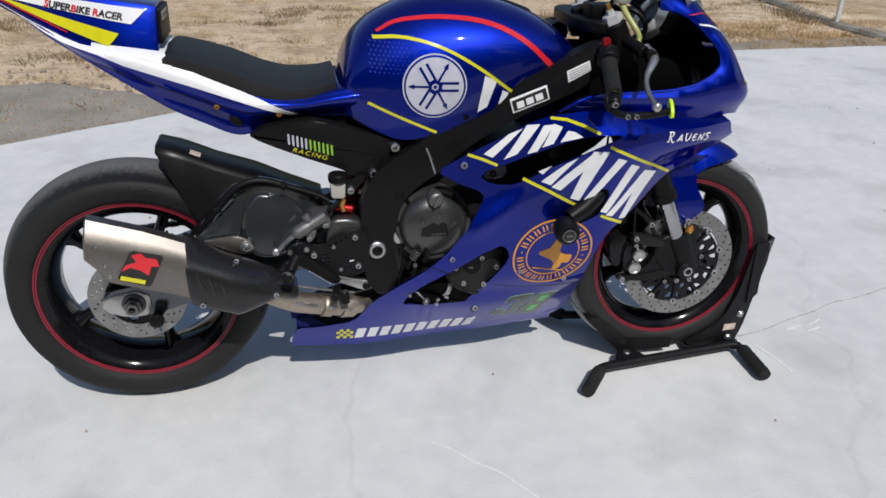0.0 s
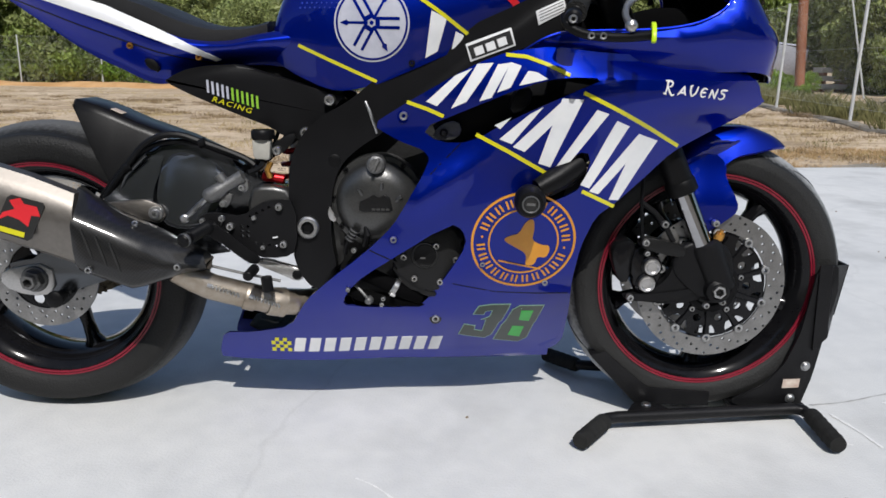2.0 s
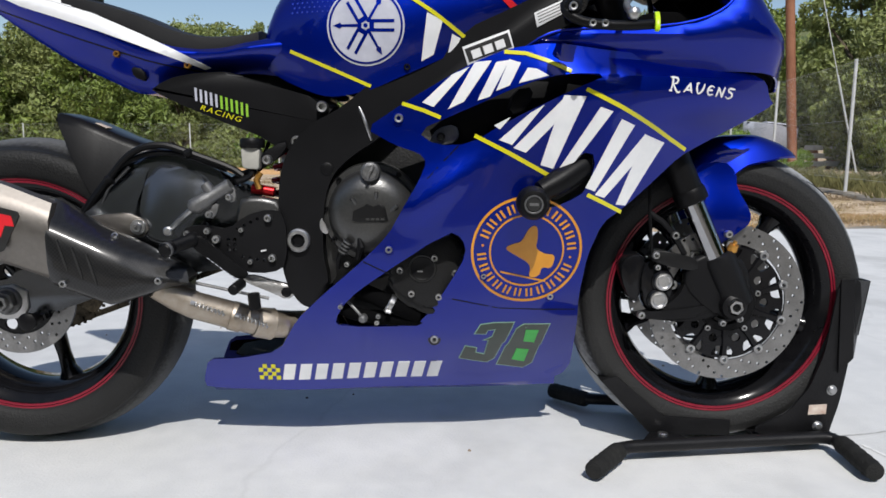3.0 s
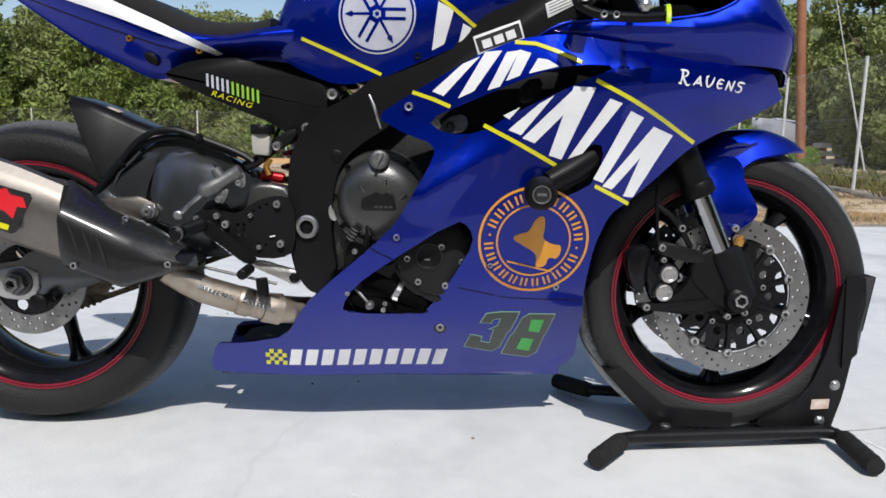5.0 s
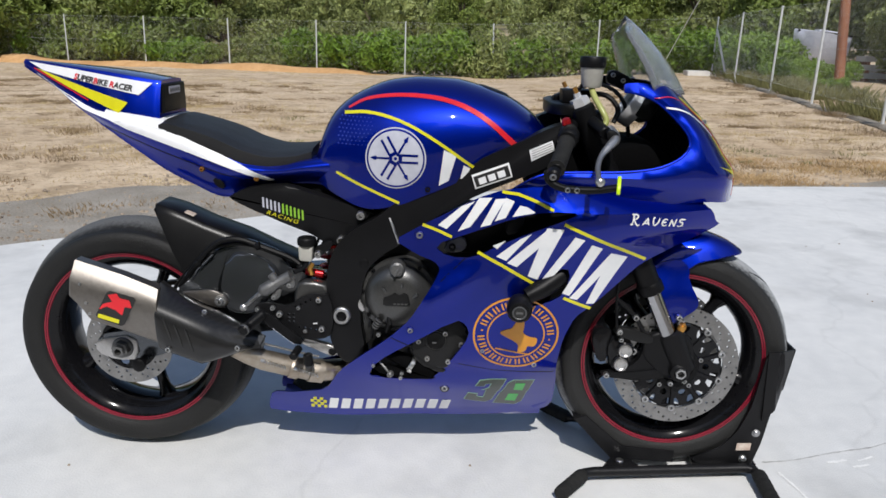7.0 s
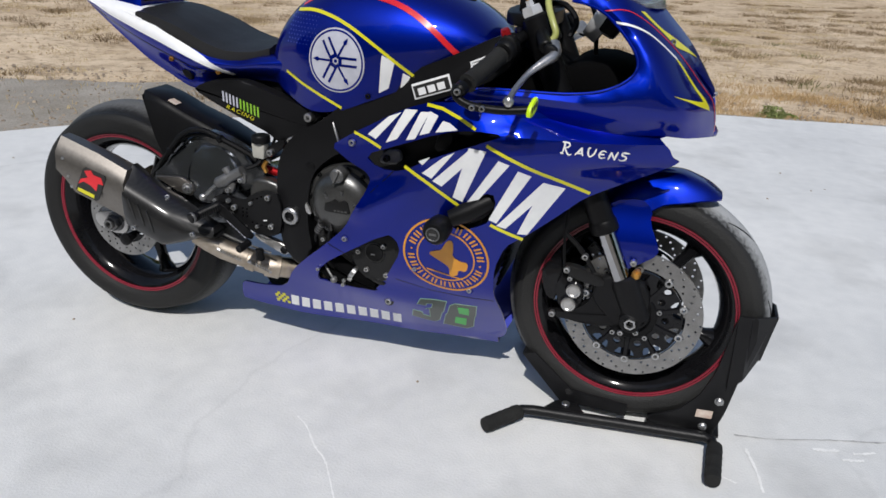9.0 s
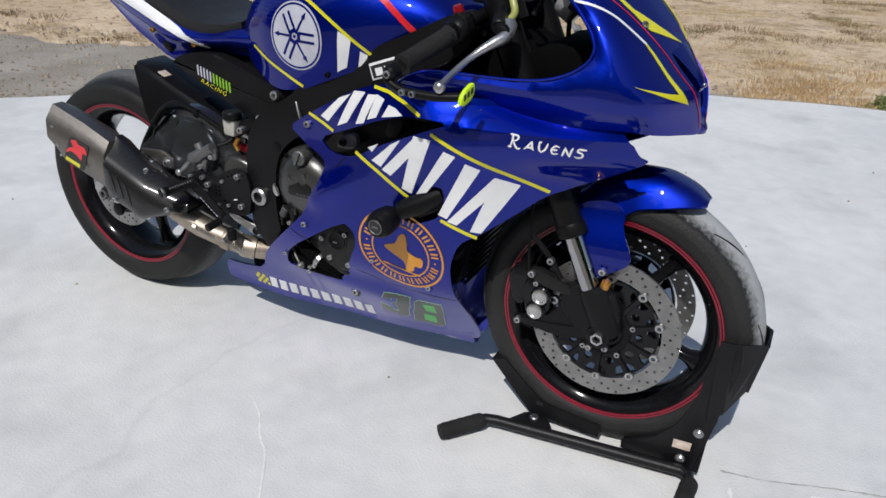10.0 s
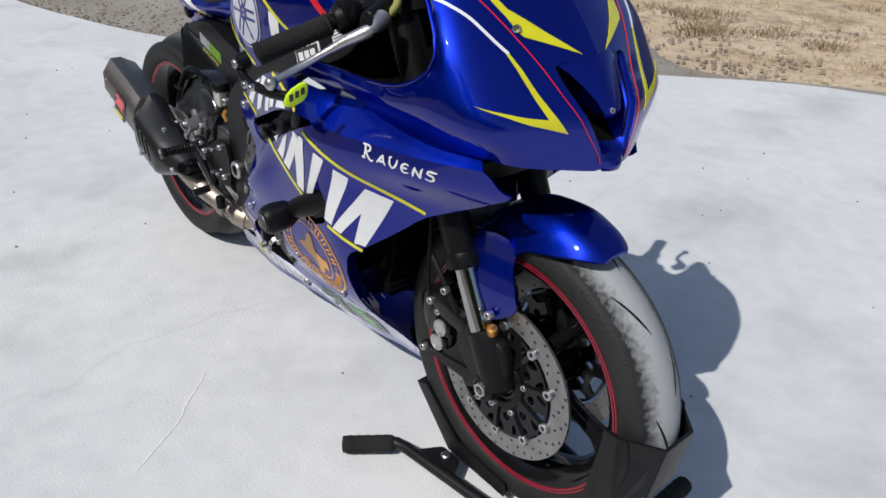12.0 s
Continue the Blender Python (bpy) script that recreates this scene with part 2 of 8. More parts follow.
def sand_material(m):
    """Sand with straw-brown litter lying in ragged patches and fine dark crumbs."""
    n, l = m.node_tree.nodes, m.node_tree.links
    p = n["Principled BSDF"]
    tc = n.new("ShaderNodeTexCoord")
    stretch = n.new("ShaderNodeMapping")
    stretch.inputs["Scale"].default_value = (0.85, 1.0, 1.0)
    l.new(tc.outputs["Object"], stretch.inputs["Vector"])
    last = p.inputs["Base Color"].links[0].from_socket
    for scale, lo, hi, amount, tone in ((0.55, 0.46, 0.60, 0.60, (0.36, 0.255, 0.155, 1)), (2.6, 0.52, 0.62, 0.70, (0.25, 0.18, 0.105, 1)), (9.0, 0.53, 0.62, 0.65, (0.22, 0.155, 0.09, 1)), (30.0, 0.56, 0.66, 0.65, (0.15, 0.105, 0.065, 1))):
        tex = n.new("ShaderNodeTexNoise")
        tex.inputs["Scale"].default_value, tex.inputs["Detail"].default_value = scale, 9
        tex.inputs["Roughness"].default_value = 0.68
        l.new(stretch.outputs["Vector"], tex.inputs["Vector"])
        cut = n.new("ShaderNodeMapRange")
        cut.inputs["From Min"].default_value, cut.inputs["From Max"].default_value = lo, hi
        cut.inputs["To Max"].default_value = amount
        l.new(tex.outputs["Fac"], cut.inputs["Value"])
        mix = n.new("ShaderNodeMix")
        mix.data_type = "RGBA"
        l.new(cut.outputs[0], mix.inputs["Factor"])
        l.new(last, mix.inputs["A"])
        mix.inputs["B"].default_value = tone
        last = mix.outputs["Result"]
    # scrub covers the rising hillside
    place = n.new("ShaderNodeSeparateXYZ")
    l.new(tc.outputs["Object"], place.inputs[0])
    rise = n.new("ShaderNodeMapRange")
    rise.inputs["From Min"].default_value, rise.inputs["From Max"].default_value = 0.3, 2.2
    l.new(place.outputs["Z"], rise.inputs["Value"])
    scrub = n.new("ShaderNodeTexNoise")
    scrub.inputs["Scale"].default_value, scrub.inputs["Detail"].default_value = 0.35, 8
    l.new(tc.outputs["Object"], scrub.inputs["Vector"])
    tones = n.new("ShaderNodeValToRGB")
    tones.color_ramp.elements[0].position, tones.color_ramp.elements[1].position = 0.35, 0.68
    tones.color_ramp.elements[0].color, tones.color_ramp.elements[1].color = (0.055, 0.085, 0.022, 1), (0.17, 0.17, 0.065, 1)
    l.new(scrub.outputs["Fac"], tones.inputs["Fac"])
    cover = n.new("ShaderNodeMix")
    cover.data_type = "RGBA"
    l.new(rise.outputs[0], cover.inputs["Factor"])
    l.new(last, cover.inputs["A"])
    l.new(tones.outputs["Color"], cover.inputs["B"])
    l.new(cover.outputs["Result"], p.inputs["Base Color"])
    return m


SAND = sand_material(SAND_PLAIN)
GRAVEL = surface("grey_gravel", (0.21, 0.185, 0.15), (0.34, 0.31, 0.27), 3, 0.92, 0, 1.0, 60, spread=0.05, bump_scale=70)
KERB = surface("rough_kerb_concrete", (0.13, 0.112, 0.088), (0.34, 0.305, 0.25), 2.6, 0.9, 0, 0.8, 30, bump_scale=40)
CHALK = surface("chalky_scuff", (0.68, 0.68, 0.67), (0.80, 0.80, 0.79), 30, 0.9, 0, 0.1, 200)
CRACK = surface("crack_shade", (0.30, 0.30, 0.30), (0.46, 0.46, 0.455), 40, 0.95, 0, 0.3, 160)
BLOCK = surface("light_cement", (0.48, 0.46, 0.43), (0.62, 0.60, 0.56), 2, 0.85, 0, 0.3, 30)
EARTH = surface("orange_earth", (0.42, 0.23, 0.09), (0.60, 0.36, 0.17), 1.2, 0.95, 0, 0.8, 8)
GALVANISED = surface("galvanised_steel", (0.52, 0.53, 0.53), (0.64, 0.65, 0.65), 9, 0.5, 0.25, 0.05, 80)
POLE_WOOD = surface("red_brown_pole", (0.20, 0.075, 0.038), (0.30, 0.13, 0.07), 3, 0.8, 0, 0.6, 40)
BARK = surface("bark", (0.07, 0.052, 0.036), (0.15, 0.115, 0.08), 6, 0.95, 0, 1.0, 40)
DRY_GRASS = surface("dry_grass", (0.32, 0.24, 0.11), (0.48, 0.38, 0.20), 2, 0.9)
GREEN_GRASS = surface("green_weeds", (0.10, 0.10, 0.035), (0.19, 0.18, 0.07), 2, 0.9)
DEAD_BRUSH = surface("dead_brush", (0.15, 0.105, 0.06), (0.30, 0.22, 0.125), 2, 0.9)
RUST_GRASS = surface("rust_brown_grass", (0.29, 0.185, 0.085), (0.52, 0.37, 0.19), 2, 0.9)
CLOD = surface("earth_clod", (0.26, 0.19, 0.125), (0.56, 0.45, 0.33), 1.7, 0.95)
PEBBLE = surface("grey_pebble", (0.14, 0.11, 0.085), (0.38, 0.31, 0.235), 0.9, 0.9)


def leaf_material(name, dark, light):
    m = surface(name, dark, light, 0.8, 0.55, 0, 0, 3, spread=0.1)
    n, l = m.node_tree.nodes, m.node_tree.links
    p = n["Principled BSDF"]
    geo = n.new("ShaderNodeNewGeometry")
    hue = n.new("ShaderNodeHueSaturation")
    vary = n.new("ShaderNodeMapRange")
    vary.inputs["To Min"].default_value, vary.inputs["To Max"].default_value = 0.55, 1.5
    l.new(geo.outputs["Random Per Island"], vary.inputs["Value"])
    l.new(vary.outputs[0], hue.inputs["Value"])
    l.new(p.inputs["Base Color"].links[0].from_socket, hue.inputs["Color"])
    l.new(hue.outputs["Color"], p.inputs["Base Color"])
    shine = n.new("ShaderNodeBsdfTranslucent")
    l.new(hue.outputs["Color"], shine.inputs["Color"])
    mix = n.new("ShaderNodeMixShader")
    mix.inputs[0].default_value = 0.3
    l.new(p.outputs[0], mix.inputs[1])
    l.new(shine.outputs[0], mix.inputs[2])
    l.new(mix.outputs[0], n["Material Output"].inputs["Surface"])
    return m


LEAF = leaf_material("broad_leaf", (0.105, 0.150, 0.026), (0.22, 0.275, 0.06))
LEAF_OLIVE = leaf_material("olive_leaf", (0.155, 0.190, 0.052), (0.28, 0.310, 0.11))
LEAF_BRIGHT = leaf_material("bright_leaf", (0.10, 0.18, 0.016), (0.20, 0.30, 0.035))


# ---- building helpers ----
def mesh_of(name, verts, faces, material, smooth=True):
    me = bpy.data.meshes.new(name)
    me.from_pydata(verts, [], faces)
    me.materials.append(material)
    if smooth:
        me.polygons.foreach_set("use_smooth", [True] * len(me.polygons))
        me.set_sharp_from_angle(angle=radians(38))
    me.update()
    return me


def child(name, me, parent, label=""):
    ob = new(name, me)
    ob.parent = parent
    return tagged(ob, label=label)


def part(name, bm, material, parent, label="", smooth=True):
    """One bmesh as one mesh object under a thing or a part."""
    bmesh.ops.recalc_face_normals(bm, faces=bm.faces)
    me = bpy.data.meshes.new(name)
    bm.to_mesh(me)
    bm.free()
    me.materials.append(material)
    if smooth:
        me.polygons.foreach_set("use_smooth", [True] * len(me.polygons))
        me.set_sharp_from_angle(angle=radians(38))
    return child(name, me, parent, label)


def thing(name, label, category, group="", kind="", at=(0, 0, 0)):
    ob = tagged(new(name), label, category, group, kind)
    ob.location = at
    return ob


def curve_through(xs, vs):
    """A smooth function through stations (monotone cubic)."""
    xs, vs = np.array(xs, float), np.array(vs, float)
    h, d = np.diff(xs), np.diff(vs) / np.diff(xs)
    m = np.zeros(len(xs))
    m[0], m[-1] = d[0], d[-1]
    for i in range(1, len(xs) - 1):
        if d[i - 1] * d[i] > 0:
            a, b = 2 * h[i] + h[i - 1], h[i] + 2 * h[i - 1]
            m[i] = (a + b) / (a / d[i - 1] + b / d[i])

    def f(x):
        x = min(max(x, xs[0]), xs[-1])
        i = min(int(np.searchsorted(xs, x, side="right")) - 1, len(xs) - 2)
        t = (x - xs[i]) / h[i]
        return float((2 * t**3 - 3 * t**2 + 1) * vs[i] + (t**3 - 2 * t**2 + t) * h[i] * m[i] + (3 * t**2 - 2 * t**3) * vs[i + 1] + (t**3 - t**2) * h[i] * m[i + 1])

    return f


def rounded(points, rounds=2, closed=True, keep=0.25):
    """Corner cutting of an outline."""
    for _ in range(rounds):
        out = []
        n = len(points)
        for i in range(n if closed else n - 1):
            a, b = Vector(points[i]), Vector(points[(i + 1) % n])
            out += [a.lerp(b, keep), a.lerp(b, 1 - keep)]
        if not closed:
            out = [Vector(points[0])] + out + [Vector(points[-1])]
        points = out
    return [tuple(p) for p in points]


def inside(p, poly):
    c, n = False, len(poly)
    for i in range(n):
        (x1, y1), (x2, y2) = poly[i], poly[i - 1]
        if (y1 > p[1]) != (y2 > p[1]) and p[0] < (x2 - x1) * (p[1] - y1) / (y2 - y1) + x1:
            c = not c
    return c


def stepped(poly, step):
    out = []
    for i, a in enumerate(poly):
        b = poly[(i + 1) % len(poly)]
        k = max(1, int(math.hypot(b[0] - a[0], b[1] - a[1]) / step))
        out += [(a[0] + (b[0] - a[0]) * j / k, a[1] + (b[1] - a[1]) * j / k) for j in range(k)]
    return out


def filled(outline, holes=(), step=0.02):
    """Triangles over a flat outline with holes, fine enough to be bent."""
    loops = [stepped(list(outline), step)] + [stepped(list(h), step) for h in holes]
    pts, edges = [], []
    for lp in loops:
        k = len(pts)
        pts += [Vector(p) for p in lp]
        edges += [(k + i, k + (i + 1) % len(lp)) for i in range(len(lp))]
    xs, ys = [p[0] for p in loops[0]], [p[1] for p in loops[0]]
    row, y = 0, min(ys) + step * 0.5
    while y < max(ys):
        x = min(xs) + step * (0.5 + 0.5 * (row % 2))
        while x < max(xs):
            if inside((x, y), loops[0]) and not any(inside((x, y), h) for h in loops[1:]):
                if all((p.x - x) ** 2 + (p.y - y) ** 2 > (0.55 * step) ** 2 for p in pts[: len(edges)]):
                    pts.append(Vector((x, y)))
            x += step
        y += step * 0.87
        row += 1
    v, _, f, *_ = delaunay_2d_cdt(pts, edges, [], 0, 1e-6)
    good = []
    for t in f:
        c = (sum(v[i].x for i in t) / len(t), sum(v[i].y for i in t) / len(t))
        if inside(c, loops[0]) and not any(inside(c, h) for h in loops[1:]):
            good.append(list(t))
    return [(p.x, p.y) for p in v], good


def skin(name, outline, place, material, parent, holes=(), thick=0.004, step=0.02, label="", mirror=False):
    """A shell cut to an outline and laid on the surface place(u, v); thick goes inwards (to +y on the right side)."""
    pts, tris = filled(outline, holes, step)
    front = [Vector(place(*p)) for p in pts]
    if mirror:
        front = [Vector((p.x, -p.y, p.z)) for p in front]
    normals = [Vector() for _ in front]
    for t in tris:
        a, b, c = (front[i] for i in t)
        nn = (b - a).cross(c - a)
        for i in t:
            normals[i] += nn
    centre = Vector((front[0].x - 0.2, 0.0, front[0].z))
    sign = 1
    total = sum((normals[i].dot(front[i] - centre) for i in range(len(front))))
    if total > 0:
        sign = -1
    k = len(front)
    back = [p + sign * thick * (nv.normalized() if nv.length else Vector((0, 1, 0))) for p, nv in zip(front, normals)]
    faces = [list(t) for t in tris] + [[k + i for i in reversed(t)] for t in tris]
    count = {}
    for t in tris:
        for i in range(len(t)):
            e = (t[i], t[(i + 1) % len(t)])
            count[e] = True
    for a, b in list(count):
        if (b, a) not in count:
            faces.append([b, a, k + a, k + b])
    me = mesh_of(name, [tuple(p) for p in front + back], faces, material)
    bm = bmesh.new()
    bm.from_mesh(me)
    bmesh.ops.recalc_face_normals(bm, faces=bm.faces)
    bm.to_mesh(me)
    bm.free()
    return child(name, me, parent, label)


def ribbon(path, width, taper=1.0):
    """Outline of a stripe along a 2D path."""
    n = len(path)
    left, right = [], []
    for i, p in enumerate(path):
        a, b = path[max(i - 1, 0)], path[min(i + 1, n - 1)]
        d = Vector((b[0] - a[0], b[1] - a[1])).normalized()
        w = 0.5 * width * (1 + (taper - 1) * i / max(1, n - 1))
        left.append((p[0] - d.y * w, p[1] + d.x * w))
        right.append((p[0] + d.y * w, p[1] - d.x * w))
    return left + right[::-1]


def ring_verts(bm, centre, u, v, r, n, phase=0.0):
    return [bm.verts.new(centre + (u * math.cos(phase + 2 * math.pi * i / n) + v * math.sin(phase + 2 * math.pi * i / n)) * r) for i in range(n)]


def bridge(bm, a, b):
    n = len(a)
    for i in range(n):
        bm.faces.new((a[i], a[(i + 1) % n], b[(i + 1) % n], b[i]))


def tube(path, radius, n=10, bm=None, caps=True, smooth_path=0):
    """A round tube along 3D points; radius: one number or one for each point."""
    bm = bm or bmesh.new()
    if smooth_path:
        path = rounded(path, smooth_path, closed=False)
    path = [Vector(p) for p in path]
    rad = radius if isinstance(radius, (list, tuple)) else [radius] * len(path)
    up, last = None, None
    for i, p in enumerate(path):
        d = (path[min(i + 1, len(path) - 1)] - path[max(i - 1, 0)]).normalized()
        if up is None:
            up = d.orthogonal().normalized()
        up = (up - d * up.dot(d)).normalized()
        ring = ring_verts(bm, p, up, d.cross(up), rad[i], n)
        if last:
            bridge(bm, last, ring)
        elif caps:
            bm.faces.new(ring[::-1])
        last = ring
    if caps:
        bm.faces.new(last)
    return bm


def lathe(profile, centre, axis=(0, 1, 0), n=48, bm=None, closed=False):
    """A turned form: profile of (radius, offset along the axis)."""
    bm = bm or bmesh.new()
    axis = Vector(axis).normalized()
    u = axis.orthogonal().normalized()
    v = axis.cross(u)
    rings = []
    for r, o in profile:
        c = Vector(centre) + axis * o
        rings.append([bm.verts.new(c)] if r < 1e-6 else ring_verts(bm, c, u, v, r, n))
    pairs = list(zip(rings, rings[1:])) + ([(rings[-1], rings[0])] if closed else [])
    for a, b in pairs:
        if len(a) == 1 and len(b) > 1:
            for i in range(n):
                bm.faces.new((a[0], b[i], b[(i + 1) % n]))
        elif len(b) == 1 and len(a) > 1:
            for i in range(n):
                bm.faces.new((a[(i + 1) % n], a[i], b[0]))
        elif len(a) > 1:
            bridge(bm, a, b)
    return bm


def slab(outline, depth, bevel=0.003, to_world=lambda u, v, w: (u, w, v), bm=None, segments=2):
    """An outline in (x, z) thickened between two values of y, with bevelled edges."""
    bm = bm or bmesh.new()
    a = [bm.verts.new(to_world(u, v, depth[0])) for u, v in outline]
    b = [bm.verts.new(to_world(u, v, depth[1])) for u, v in outline]
    n = len(outline)
    caps = [bm.faces.new(a[::-1]), bm.faces.new(b)]
    for i in range(n):
        bm.faces.new((a[i], a[(i + 1) % n], b[(i + 1) % n], b[i]))
    if bevel:
        edges = list({e for f in caps for e in f.edges})
        bmesh.ops.bevel(bm, geom=edges, offset=bevel, segments=segments, affect="EDGES", profile=0.5)
    return bm


def box(lo, hi, bevel=0.004, bm=None):
    return slab([(lo[0], lo[2]), (hi[0], lo[2]), (hi[0], hi[2]), (lo[0], hi[2])], (lo[1], hi[1]), bevel, bm=bm)


def loft(sections, cap=True, bm=None):
    """Closed sections of equal count, joined in order."""
    bm = bm or bmesh.new()
    rings = [[bm.verts.new(p) for p in s] for s in sections]
    for a, b in zip(rings, rings[1:]):
        bridge(bm, a, b)
    if cap:
        bm.faces.new(rings[0][::-1])
        bm.faces.new(rings[-1])
    return bm


def rod(a, b, r, n=16, bevel=0.15):
    """A solid round bar with softened ends."""
    a, b = Vector(a), Vector(b)
    length = (b - a).length
    e = min(r * bevel, length * 0.3)
    return lathe([(0, 0), (r - e, 0), (r, e), (r, length - e), (r - e, length), (0, length)], a, b - a, n)


def cap_bolt(parent, at, r=0.008, axis=(0, -1, 0), material=None, name="bolt", label=""):
    """A socket-headed bolt, head towards the axis."""
    bm = lathe([(0, -0.35 * r), (0.45 * r, -0.35 * r), (0.5 * r, 0.75 * r), (0.85 * r, 0.8 * r), (r, 0.6 * r), (r, -0.8 * r), (0, -0.8 * r)], at, axis, 12)
    return part(name, bm, material or BOLT, parent, label)


def text_outline(word, size, shear=0.0, spacing=1.0, bold=0.0):
    """Built-in lettering as flat triangles: (points in u, v), faces."""
    cu = bpy.data.curves.new("lettering", "FONT")
    cu.body, cu.size, cu.shear, cu.space_character, cu.align_x, cu.align_y = word, size, shear, spacing, "CENTER", "CENTER"
    cu.resolution_u = 3
    cu.offset = bold
    ob = bpy.data.objects.new("lettering", cu)
    scene.collection.objects.link(ob)
    me = bpy.data.meshes.new_from_object(ob.evaluated_get(bpy.context.evaluated_depsgraph_get()))
    pts, faces = [(v.co.x, v.co.y) for v in me.vertices], [list(p.vertices) for p in me.polygons]
    bpy.data.objects.remove(ob)
    bpy.data.curves.remove(cu)
    bpy.data.meshes.remove(me)
    return pts, faces


def lettering(name, word, size, centre, along, up, place, material, parent, shear=0.0, spacing=1.0, stretch=(1, 1), mirror=False, bold=0.0):
    """Words laid on place(u, v): centre, and the directions of reading and of the letters' height, in its plane."""
    pts, faces = text_outline(word, size, shear, spacing, bold)
    out = []
    for u, v in pts:
        u, v = u * stretch[0], v * stretch[1]
        p = Vector(place(centre[0] + along[0] * u + up[0] * v, centre[1] + along[1] * u + up[1] * v))
        out.append((p.x, -p.y if mirror else p.y, p.z))
    return child(name, mesh_of(name, out, faces, material, smooth=False), parent)


# ---- setting ----
def smooth01(t):
    t = min(max(t, 0.0), 1.0)
    return t * t * (3 - 2 * t)


edge_y = curve_through([-60, -12, -4.1, -2.25, -1.45, -0.4, 0.64, 2.36, 4.25, 6.2, 30], [-6, -1.2, 0.35, 0.9, 1.75, 2.5, 3.3, 3.85, 4.15, 4.3, 6.0])


def front_y(x):
    """Made-up near edge of the slab, out of view, where dark ground begins."""
    return min(-1.28 - 0.02 * abs(x), edge_y(x) - 3.2)


def ground_z(x, y):
    """The sandy ground: level by the slab, sinking a little to the back fence, then a wooded hill."""
    near = -0.018 * max(0.0, y - 5) * (1 - smooth01((x - 2) / 6))
    near = max(near, -0.42)
    hill = 24.0 * smooth01((y - 38 + 0.12 * x) / 130) + 1.2 * noise.noise((x * 0.03, y * 0.03, 0.3)) * smooth01((y - 34) / 30)
    rough = 0.035 * noise.noise((x * 0.7, y * 0.7, 0)) + 0.02 * noise.noise((x * 2.3, y * 2.3, 4))
    gap = y - edge_y(x)
    return -0.035 + near + hill + rough * smooth01((gap - 0.2) / 1.2) - 0.06 * smooth01(-gap / 0.3) * smooth01((y - front_y(x) + 0.4) / 0.4)


def graded(lo, hi, fine_lo, fine_hi, fine, coarse):
    out, v = [], fine_lo
    while v <= fine_hi:
        out.append(v)
        v += fine
    s = fine
    while v < hi:
        out.append(v)
        s = min(s * coarse, 60)
        v += s
    out.append(hi)
    v, s = fine_lo, fine
    while v > lo:
        s = min(s * coarse, 60)
        v -= s
        out.append(max(v, lo))
    return sorted(out)


gx, gy = graded(-900, 900, -14, 14, 0.25, 1.25), graded(-900, 1400, -3, 30, 0.25, 1.25)
verts = [(x, y, ground_z(x, y)) for y in gy for x in gx]
w = len(gx)
faces = [(j * w + i, j * w + i + 1, (j + 1) * w + i + 1, (j + 1) * w + i) for j in range(len(gy) - 1) for i in range(w - 1)]
tagged(new("ground", mesh_of("ground", verts, faces, SAND)), "dry sandy ground with sparse dead grass rising to a hill", "ground", kind="structure")

# pale slab with a ragged, curved edge
xs = [-60 + 0.5 * i for i in range(96)] + [-12 + 0.12 * i for i in range(200)] + [12 + 0.5 * i for i in range(37)]
back_edge = [(x, edge_y(x) + 0.03 * noise.noise((x * 2.1, 0, 0)) + 0.012 * noise.noise((x * 9, 3, 0))) for x in xs]
front_edge = [(x, front_y(x) + 0.03 * noise.noise((x * 1.7, 5, 0))) for x in reversed(xs)]
top = back_edge + front_edge
bm = slab(top, (-0.11, 0.0), 0, to_world=lambda u, v, k: (u, v, k))
bmesh.ops.recalc_face_normals(bm, faces=bm.faces)
me = bpy.data.meshes.new("pavement")
bm.to_mesh(me)
bm.free()
me.materials.append(CONCRETE)
tagged(new("pavement", me), "pale grey-white concrete slab with faint stains and cracks", "pavement", kind="structure")

# made-up dark gravel on the slab's near side, unseen, to darken reflections
yard_x = [-60 + 1.5 * i for i in range(32)] + [-12 + 0.12 * i for i in range(200)] + [12 + 1.5 * i for i in range(13)]
rows_y = [0.05, -0.1, -0.6, -1.5, -4, -9, -18, -34]
verts = [(x, front_y(x) + d, -0.03 + 0.015 * noise.noise((x * 1.3, d * 1.3, 8))) for x in yard_x for d in rows_y]
k = len(rows_y)
faces = [(i * k + j, i * k + j + 1, (i + 1) * k + j + 1, (i + 1) * k + j) for i in range(len(yard_x) - 1) for j in range(k - 1)]
tagged(new("gravel_yard", mesh_of("gravel_yard", verts, faces, GRAVEL)), "unseen dark grey gravel in front of the slab, added to darken reflections", "gravel", kind="structure")

# gravel verge between slab and sand
verge = []
for i, x in enumerate(xs):
    if -11 < x < 14:
        wide = 0.16 + 1.65 * smooth01((-x + 0.2) / 1.8) + 0.4 * smooth01((x - 3.2) / 2) + 0.10 * noise.noise((x * 1.4, 7, 0)) + 0.05 * noise.noise((x * 6, 7, 0))
        verge.append((x, edge_y(x), max(0.06, wide)))
verts, faces = [], []
K = 15
for x, y, wide in verge:
    for j in range(K):
        yy = y - 0.08 + (wide + 0.08) * j / (K - 1)
        verts.append((x, yy, ground_z(x, yy) + (0.014 if j < K - 1 else -0.02) + 0.006 * noise.noise((x * 9, yy * 9, 2)) + (0.02 if j == 0 else 0)))
for i in range(len(verge) - 1):
    for j in range(K - 1):
        faces.append((i * K + j, (i + 1) * K + j, (i + 1) * K + j + 1, i * K + j + 1))
tagged(new("gravel_verge", mesh_of("gravel_verge", verts, faces, GRAVEL)), "grey gravel verge along the edge of the slab", "gravel", kind="structure")


